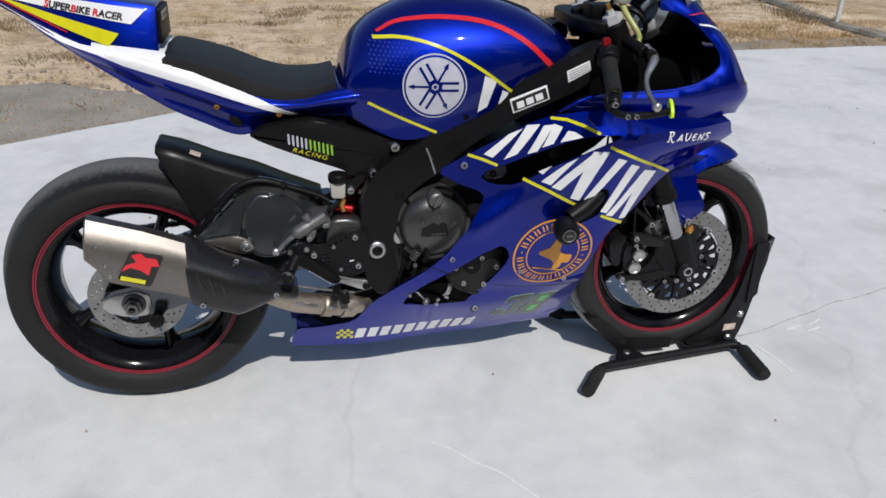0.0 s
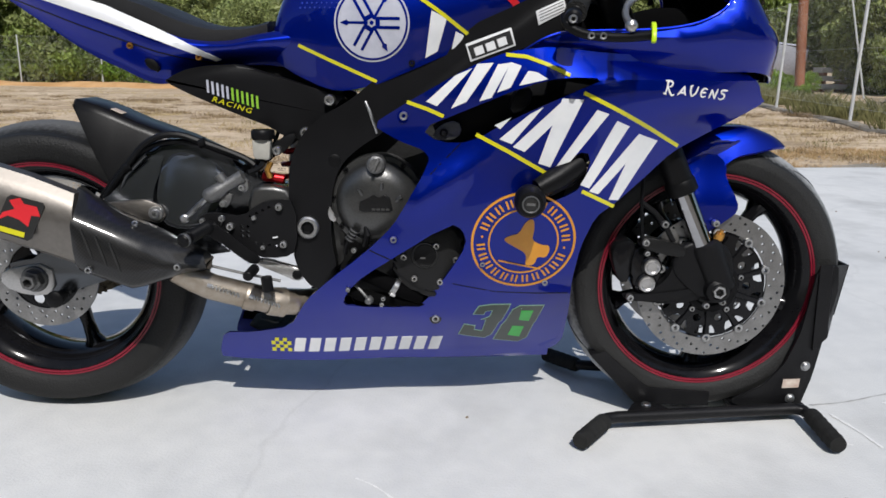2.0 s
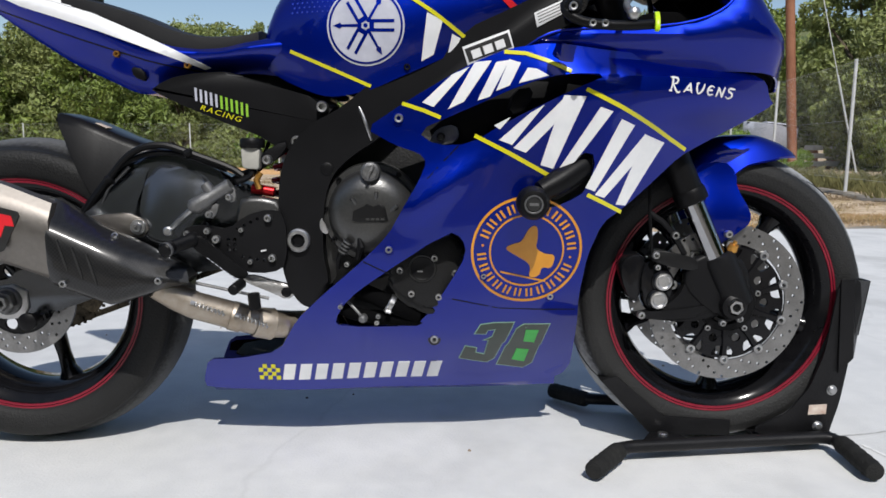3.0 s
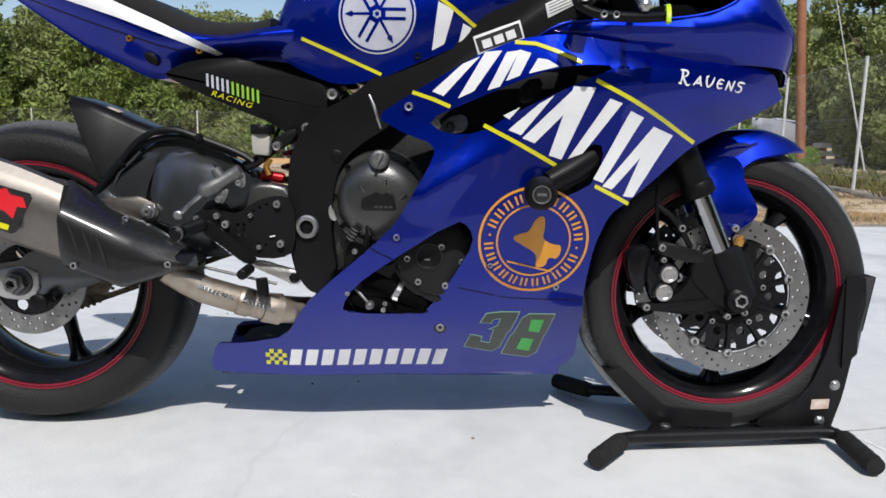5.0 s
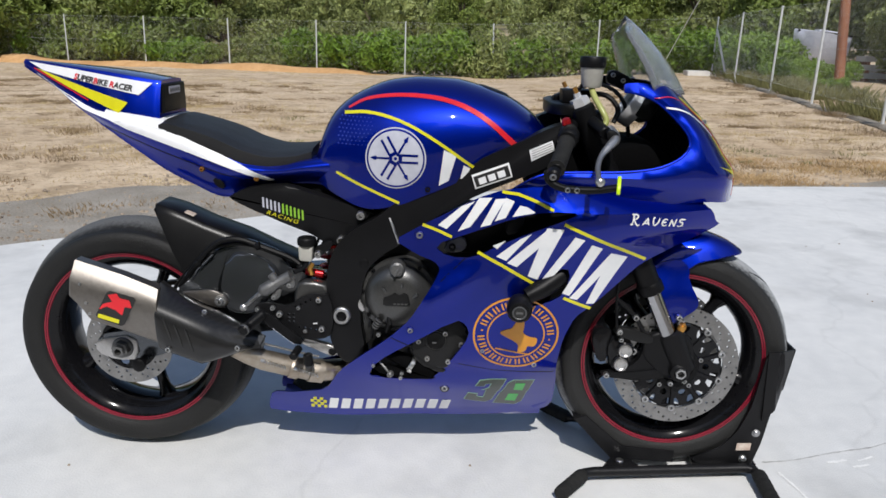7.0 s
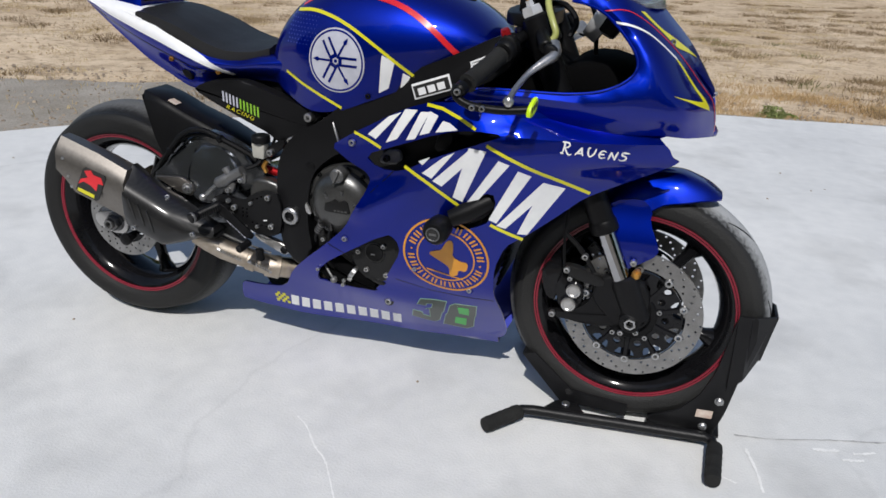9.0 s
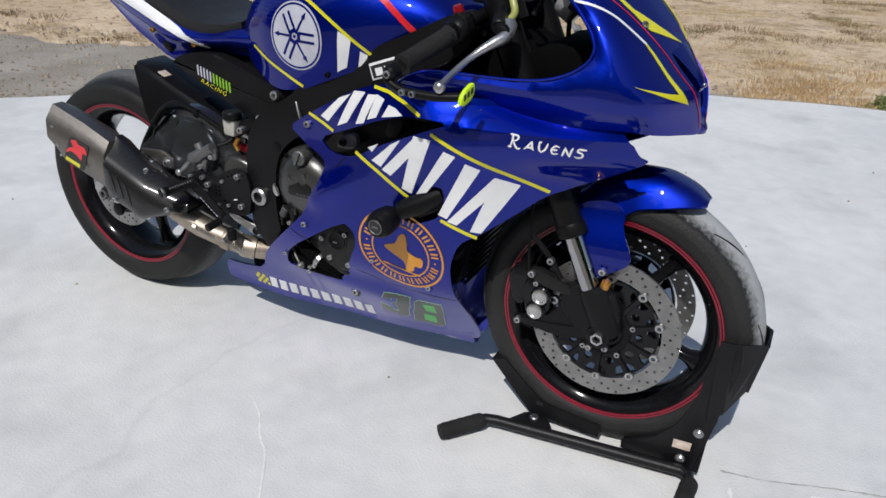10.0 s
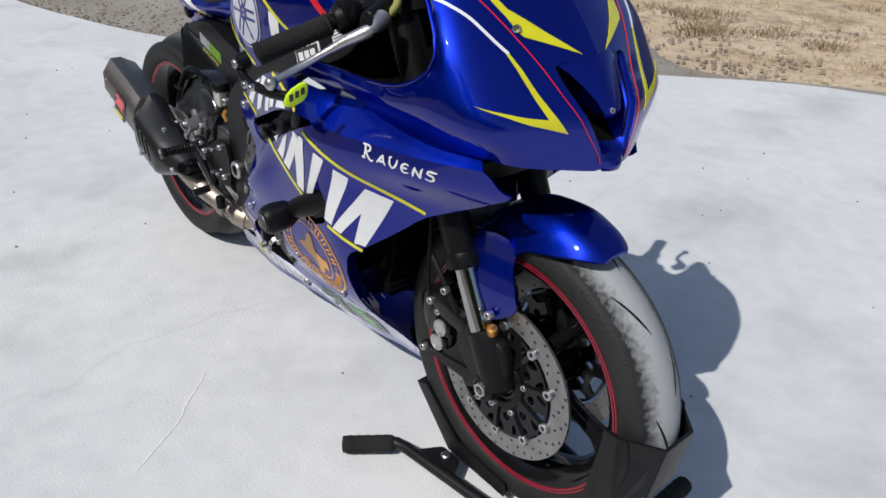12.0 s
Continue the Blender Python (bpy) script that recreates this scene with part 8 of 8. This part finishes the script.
def sleeve_section(xr, zr, zf, xb, zb, inset):
    """A round-shouldered section: flat ridge, soft shoulder, flat flank."""
    o = inset
    pts = [(-0.185, zr), (-0.203, zr), (-0.226 + o * 0.5, zf + 0.009), (-0.238 + o * 0.7, zf + 0.003), (-0.2465 + o * 0.9, zf - 0.005), (-0.2525 + o, zf - 0.015), (-0.2565 + o, zf - 0.030 if zf - zb > 0.06 else zf - (zf - zb) * 0.4), (-0.2585 + o, zf * 0.35 + zb * 0.65), (-0.2555 + o, zb + 0.014 - o * 0.15), (-0.246 + o, zb + 0.004), (-0.232 + o * 0.8, zb), (-0.195, zb), (YI + 0.003, zb + 0.016), (YI + 0.003, zr - 0.02)]
    return [(xr + (xb - xr) * (zr - z) / (zr - zb), y, z) for y, z in pts]


sleeve = part("muffler_sleeve", loft([sleeve_section(*q) for q in ((0.1345, 0.506, 0.471, 0.142, 0.359, 0.001), (0.137, 0.508, 0.472, 0.145, 0.356, -0.001), (0.160, 0.490, 0.460, 0.167, 0.347, -0.001), (0.210, 0.458, 0.438, 0.204, 0.333, 0), (0.262, 0.436, 0.416, 0.236, 0.3215, 0), (0.270, 0.432, 0.411, 0.254, 0.325, 0.003), (0.300, 0.416, 0.398, 0.298, 0.338, 0.013), (0.330, 0.401, 0.386, 0.335, 0.350, 0.022), (0.362, 0.384, 0.374, 0.372, 0.352, 0.034))]), CARBON, bike, "dark carbon muffler sleeve with three slots")
for k in range(3):
    u = 0.157 + 0.0245 * k
    part("sleeve_slot", slab(rounded([(u, 0.440 - 0.0125 * k), (u + 0.004, 0.440 - 0.0125 * k), (u + 0.020, 0.386 - 0.0125 * k), (u + 0.016, 0.385 - 0.0125 * k)], 1), (YO - 0.0052, YO + 0.004), 0), INK, sleeve)
part("muffler_badge", slab(rounded([(0.036, 0.503), (0.100, 0.486), (0.065, 0.415), (0.0, 0.437)], 1, keep=0.08), (YO - 0.0012, YO + 0.001), 0), INK, can, "black badge with a plain red shape")
part("badge_shape", slab([(0.036, 0.492), (0.056, 0.496), (0.062, 0.485), (0.084, 0.480), (0.088, 0.462), (0.072, 0.464), (0.064, 0.443), (0.050, 0.456), (0.030, 0.464), (0.012, 0.456), (0.022, 0.470), (0.044, 0.476)], (YO - 0.0018, YO), 0), RED, can)
part("badge_bar", slab([(0.010, 0.446), (0.057, 0.432), (0.054, 0.423), (0.006, 0.437)], (YO - 0.0018, YO), 0), YELLOW, can)
for u, v in ((-0.028, 0.515), (-0.018, 0.470), (-0.012, 0.444)):
    part("rivet", lathe([(0, -0.002), (0.003, -0.0014), (0.004, 0.001)], (u, YO, v), n=10), BOLT, can)
cap_bolt(sleeve, (0.166, YO - 0.003, 0.364), 0.0065, name="sleeve_bolt")
cap_bolt(sleeve, (0.322, YO + 0.016, 0.366), 0.0065, name="sleeve_bolt")
cap_bolt(sleeve, (0.240, -0.215, 0.441), 0.006, (0.2, -0.5, 0.8), name="sleeve_bolt")
pipe = part("exhaust_pipe", tube([(0.305, -0.200, 0.350), (0.335, -0.188, 0.328), (0.365, -0.177, 0.309), (0.43, -0.156, 0.285), (0.480, -0.138, 0.267), (0.525, -0.105, 0.256), (0.60, -0.05, 0.245)], [0.024, 0.0255, 0.0255, 0.026, 0.0265, 0.027, 0.027], 18), PIPE, bike, "heat-tinted steel exhaust pipe")
part("pipe_band", lathe([(0.0265, -0.012), (0.0278, -0.010), (0.0278, 0.010), (0.0265, 0.012)], (0.435, -0.1577, 0.2833), (0.9, 0.24, -0.31), 20), PIPE, pipe)
part("pipe_flange", lathe([(0.0265, -0.026), (0.0285, -0.022), (0.0300, 0.004), (0.031, 0.010), (0.027, 0.012)], (0.486, -0.133, 0.265), (0.9, 0.55, -0.25), 20), PIPE, pipe, "tinted pipe collar")
for k in range(2):
    a = Vector((0.372 + 0.075 * k, -0.203 + 0.018 * k, 0.318 - 0.027 * k))
    b = a + Vector((0.050, 0.012, -0.022))
    coil = []
    d = (b - a).normalized()
    p1 = d.orthogonal().normalized()
    p2 = d.cross(p1)
    for i in range(40):
        q = i / 39
        coil.append(a.lerp(b, q) + 0.0042 * (p1 * math.cos(i * 1.26) + p2 * math.sin(i * 1.26)))
    part("pipe_spring", tube(coil, 0.0013, 5), BOLT, pipe, "small retaining spring")
    part("spring_tab", tube([a - d * 0.008, a], 0.004, 6), BOLT, pipe)
part("muffler_strap", slab(rounded([(0.162, 0.471), (0.244, 0.479), (0.272, 0.466), (0.281, 0.448), (0.268, 0.432), (0.240, 0.437)], 1, keep=0.12), (-0.162, -0.154), 0.002), MUFFLER, bike, "bare alloy muffler hanger")
part("hanger_washer", lathe([(0.009, -0.004), (0.0135, -0.004), (0.0145, 0.0), (0.0145, 0.004)], (0.262, -0.163, 0.452), n=20), BOLT, bike)
cap_bolt(bike, (0.262, -0.166, 0.452), 0.009, name="hanger_bolt")
cap_bolt(bike, (0.206, -0.166, 0.442), 0.006, name="hanger_bolt")

# ---- rear sets, rear brake, shock ----
plate_outline = rounded([(0.346, 0.440), (0.356, 0.456), (0.392, 0.458), (0.43, 0.450), (0.462, 0.476), (0.502, 0.488), (0.534, 0.482), (0.537, 0.386), (0.508, 0.370), (0.455, 0.372), (0.425, 0.398), (0.362, 0.420)], 1)
plate_holes = [circle((0.431 + 0.011 * i, 0.413 + 0.0095 * j), 0.0035, 8) for i in range(2) for j in range(3)] + [circle((0.366 + 0.012 * i, 0.437), 0.0036, 8) for i in range(3)] + [circle((0.448 + 0.012 * i, 0.452 + 0.006 * i), 0.0030, 8) for i in range(4)] + [circle((0.456 + 0.013 * i, 0.400 - 0.002 * i), 0.0030, 8) for i in range(4)] + [circle((0.382 + 0.011 * i, 0.4255), 0.0030, 8) for i in range(3)]
rset = skin("rearset_plate", plate_outline, lambda u, v: (u, -0.182, v), FRAME_BLACK, bike, plate_holes, thick=0.009, step=0.012, label="black drilled rearset plate")
for u, v, r in ((0.504, 0.472, 0.0072), (0.510, 0.399, 0.0072), (0.410, 0.433, 0.0075), (0.394, 0.448, 0.006), (0.357, 0.443, 0.0055), (0.470, 0.392, 0.0045), (0.455, 0.450, 0.0045), (0.402, 0.415, 0.0045), (0.438, 0.386, 0.0045)):
    cap_bolt(rset, (u, -0.186, v), r, name="rearset_bolt")
part("inner_casting", slab(rounded([(0.44, 0.50), (0.475, 0.512), (0.530, 0.500), (0.545, 0.40), (0.44, 0.40)], 1), (-0.165, -0.13), 0.010, segments=3), COVER_METAL, bike)
part("heel_guard", slab(rounded([(0.362, 0.440), (0.386, 0.441), (0.470, 0.374), (0.462, 0.362), (0.446, 0.364), (0.372, 0.418)], 1, keep=0.12), (-0.2005, -0.1955), 0.001), PLASTIC, rset, "black heel guard")
part("white_tick", slab([(0.490, 0.413), (0.500, 0.415), (0.500, 0.4125), (0.490, 0.4105)], (-0.1875, -0.186), 0), WHITE, rset)
for i in range(7):
    part("pedal_mark", slab([(0.396 + 0.0075 * i, 0.4020 - 0.0058 * i), (0.401 + 0.0075 * i, 0.3985 - 0.0058 * i), (0.401 + 0.0075 * i, 0.3970 - 0.0058 * i), (0.396 + 0.0075 * i, 0.4005 - 0.0058 * i)], (-0.2012, -0.198), 0), FADED_WHITE, rset)
prof = [(0, 0.0), (0.013, 0.0), (0.013, 0.012)]
for k in range(9):
    prof += [(0.0100, 0.016 + 0.0066 * k), (0.0122, 0.0190 + 0.0066 * k)]
prof += [(0.0125, 0.078), (0.012, 0.088), (0.009, 0.091), (0, 0.091)]
peg = part("foot_peg", lathe(prof, (0.372, -0.190, 0.434), (-0.026, -0.090, -0.010), 16), PLASTIC, bike, "knurled black foot peg")
part("peg_ring", lathe([(0.0126, 0.0), (0.0132, 0.001), (0.0132, 0.006), (0.0126, 0.007)], (0.3493, -0.268, 0.4253), (-0.026, -0.090, -0.010), 16), CAST, peg)
part("pedal_toe", rod((0.458, -0.205, 0.356), (0.452, -0.245, 0.350), 0.0095, 12), PLASTIC, bike, "black brake pedal tip")
part("link_rod", tube([(0.36, -0.175, 0.352), (0.43, -0.18, 0.338), (0.50, -0.175, 0.322)], 0.003, 8), CAST, bike)
part("return_spring", rod((0.475, -0.190, 0.335), (0.478, -0.190, 0.305), 0.011, 12), PLASTIC, bike)
stay = part("stay_arm", slab(rounded([(0.448, 0.364), (0.475, 0.362), (0.505, 0.352), (0.540, 0.346), (0.548, 0.328), (0.530, 0.316), (0.505, 0.330), (0.470, 0.344), (0.450, 0.352)], 1), (-0.165, -0.150), 0.004), ALLOY, bike, "bare alloy stay")
part("stay_bush", lathe([(0, -0.002), (0.006, -0.002), (0.008, -0.003), (0.010, -0.001), (0.010, 0.01)], (0.531, -0.166, 0.332), n=16), PLASTIC, stay)
mc = part("rear_master_cylinder", tube([(0.368, -0.190, 0.487), (0.374, -0.190, 0.492), (0.378, -0.190, 0.494), (0.398, -0.190, 0.506), (0.402, -0.190, 0.509), (0.440, -0.190, 0.532)], [0.010, 0.0150, 0.0155, 0.0150, 0.0125, 0.0120], 14), CAST, bike, "cast alloy rear master cylinder")
part("mounting_ear", slab(rounded([(0.392, 0.488), (0.402, 0.468), (0.414, 0.478), (0.420, 0.502)], 1), (-0.192, -0.182), 0.002), CAST, mc)
part("mounting_ear", slab(rounded([(0.425, 0.525), (0.436, 0.498), (0.450, 0.504), (0.448, 0.530)], 1), (-0.192, -0.182), 0.002), CAST, mc)
part("push_rod", tube([(0.326, -0.190, 0.448), (0.345, -0.190, 0.466), (0.368, -0.190, 0.487)], [0.0045, 0.0055, 0.005], 8), BOLT, mc)
part("rod_end", lathe([(0, -0.005), (0.006, -0.006), (0.0085, -0.004), (0.0085, 0.004), (0, 0.005)], (0.326, -0.191, 0.448), n=14), BOLT, mc)
part("union_bolt", rod((0.406, -0.190, 0.516), (0.394, -0.190, 0.534), 0.0098, 12), CAST, mc)
cap_bolt(mc, (0.438, -0.196, 0.510), 0.0062, name="cylinder_bolt")
cap_bolt(mc, (0.401, -0.196, 0.479), 0.0062, name="cylinder_bolt")
rr = part("rear_reservoir", slab(rounded([(0.455, 0.560), (0.486, 0.558), (0.488, 0.598), (0.453, 0.598)], 1, keep=0.12), (-0.166, -0.138), 0.004), CLEAR_TANK, bike, "translucent rear fluid reservoir")
part("reservoir_cap", lathe([(0.021, 0), (0.0225, 0.003), (0.0225, 0.014), (0.020, 0.018), (0, 0.018)], (0.472, -0.152, 0.597), (0, 0, 1), 24), PLASTIC, rr)
part("reservoir_stay", slab(rounded([(0.486, 0.588), (0.530, 0.612), (0.536, 0.596), (0.500, 0.564), (0.486, 0.566)], 1), (-0.150, -0.142), 0.002), FRAME_BLACK, rr)
cap_bolt(rr, (0.499, -0.156, 0.576), 0.009, name="reservoir_bolt")
part("fluid_hose", tube([(0.472, -0.152, 0.560), (0.470, -0.158, 0.548), (0.462, -0.168, 0.541), (0.446, -0.180, 0.536)], 0.0055, 8, smooth_path=2), PLASTIC, rr)
part("hose_end", tube([(0.484, -0.15, 0.552), (0.478, -0.155, 0.538), (0.482, -0.150, 0.524)], 0.006, 8), GOLD_ANODISED, rr)
shock = part("rear_shock", rod((0.505, -0.02, 0.40), (0.52, -0.02, 0.66), 0.018, 16), ALLOY, bike, "rear shock with red spring")
coil = [(0.507 + 0.012 * t / 60 * 1.2 + 0.031 * math.cos(t * 0.72), -0.02 + 0.031 * math.sin(t * 0.72), 0.44 + 0.0030 * t) for t in range(60)]
part("shock_spring", tube(coil, 0.0058, 8), RED_ANODISED, shock, "red shock spring")
part("shock_reservoir", rod((0.462, -0.122, 0.522), (0.505, -0.122, 0.515), 0.010, 16), RED_ANODISED, shock, "red anodised adjuster")
for k in range(4):
    part("wiring", tube([(0.56 - 0.02 * k, -0.12, 0.62), (0.50 - 0.01 * k, -0.13, 0.57 - 0.01 * k), (0.44, -0.12, 0.55), (0.40 + 0.01 * k, -0.11, 0.52)], 0.004, 6, smooth_path=2), PLASTIC, bike, "loose black wiring")
part("gearbox_cover", slab(rounded([(0.50, 0.36), (0.62, 0.30), (0.64, 0.52), (0.55, 0.53)], 1), (-0.126, 0.126), 0.01), COVER_METAL, bike)
part("battery_box", box((0.36, -0.09, 0.66), (0.60, 0.09, 0.745), 0.01), PLASTIC, bike)

# ---- front wheel chock ----
chock = thing("wheel_chock", "black powder-coated steel front wheel chock standing on the slab", "wheel chock")
plate = rounded([(1.604, 0.345), (1.645, 0.348), (1.652, 0.30), (1.640, 0.225), (1.622, 0.10), (1.602, 0.022), (1.52, 0.022), (1.455, 0.034), (1.455, 0.046), (1.520, 0.075), (1.560, 0.13), (1.585, 0.20)], 1, keep=0.12)
CY = -0.028
for s in (-1, 1):
    yo, yi = CY + s * 0.077, CY + s * 0.071
    sp = part("side_plate", slab(plate, (yo, yi), 0.0015), PLATE_BLACK, chock)
    catch = [[(1.612, yo + s * 0.005, 0.16), (1.612, yo + s * 0.001, 0.16), (1.604, yo + s * 0.001, 0.348), (1.604, yo + s * 0.005, 0.348)], [(1.640, yo + s * 0.005, 0.19), (1.640, yo + s * 0.001, 0.19), (1.630, yo + s * 0.001, 0.348), (1.630, yo + s * 0.005, 0.348)], [(1.672, CY + s * 0.036, 0.232), (1.668, CY + s * 0.032, 0.232), (1.684, CY + s * 0.032, 0.338), (1.688, CY + s * 0.036, 0.338)]]
    part("catch_wing", loft(catch), PLATE_BLACK, chock, smooth=False)
    for u, v in ((1.604, 0.123), (1.580, 0.048)):
        part("bolt", lathe([(0, -0.005), (0.006, -0.005), (0.008, -0.003), (0.008, 0.0), (0.0105, 0.0), (0.0105, 0.003)], (u, yo + s * 0.001, v), (0, 1 if s < 0 else -1, 0), 16), BOLT, sp)
    rail = [(1.152, CY + s * 0.158, 0.026), (1.166, CY + s * 0.143, 0.029), (1.190, CY + s * 0.137, 0.030), (1.383, CY + s * 0.114, 0.030), (1.585, CY + s * 0.090, 0.030), (1.604, CY + s * 0.097, 0.028), (1.611, CY + s * 0.125, 0.026)]
    part("base_rail", tube(rail, 0.0125, 14), PLATE_BLACK, chock)
    for a, b in (((1.156, CY + s * 0.153, 0.026), (1.094, CY + s * 0.228, 0.022)), ((1.611, CY + s * 0.120, 0.026), (1.606, CY + s * 0.236, 0.022))):
        a, b = Vector(a), Vector(b)
        prof = [(0, -0.01), (0.0135, -0.01), (0.0175, -0.004)]
        length = (b - a).length
        for k in range(5):
            prof += [(0.0178, length * (0.02 + 0.19 * k)), (0.0186, length * (0.10 + 0.19 * k)), (0.0174, length * (0.17 + 0.19 * k))]
        prof += [(0.0168, length), (0, length + 0.003)]
        part("rubber_foot", lathe(prof, a, b - a, 18), GRIP, chock, "black rubber foot")
    part("gusset", slab(rounded([(1.205, CY + s * 0.136), (1.318, CY + s * 0.124), (1.290, CY + s * 0.078), (1.238, CY + s * 0.078)], 1, keep=0.1), (0.030, 0.036), 0.0015, to_world=lambda u, v, k: (u, v, k)), PLATE_BLACK, chock)
    part("bolt", lathe([(0, -0.004), (0.008, -0.004), (0.0105, -0.002), (0.0105, 0.003)], (1.262, CY + s * 0.092, 0.037), (0, 0, -1), 16), BOLT, chock)
    part("cross_tie", box((1.545, min(CY + s * 0.090, CY + s * 0.060), 0.018), (1.60, max(CY + s * 0.090, CY + s * 0.060), 0.026), 0.001), PLATE_BLACK, chock)
cradle = [(1.140, 0.140), (1.160, 0.144), (1.252, 0.040), (1.405, 0.034), (1.405, 0.026), (1.245, 0.028)]
part("rear_cradle", slab(cradle, (CY - 0.066, CY + 0.066), 0.0015), PLATE_BLACK, chock)
for s in (-1, 1):
    part("cradle_cheek", slab([(1.140, 0.140), (1.172, 0.150), (1.268, 0.066), (1.405, 0.058), (1.405, 0.026), (1.245, 0.028)], (CY + s * 0.071, CY + s * 0.066), 0.001), PLATE_BLACK, chock)
part("front_plate", slab([(1.668, 0.225), (1.674, 0.225), (1.690, 0.338), (1.684, 0.338)], (CY - 0.036, CY + 0.036), 0.001), PLATE_BLACK, chock)
part("floor_plate", slab([(1.455, 0.020), (1.62, 0.020), (1.62, 0.028), (1.455, 0.028)], (CY - 0.071, CY + 0.071), 0.0015), PLATE_BLACK, chock)
part("paper_label", slab([(1.560, 0.092), (1.596, 0.094), (1.595, 0.074), (1.559, 0.072)], (-0.1062, -0.1045), 0), STICKER, chock, "worn orange and white paper label")
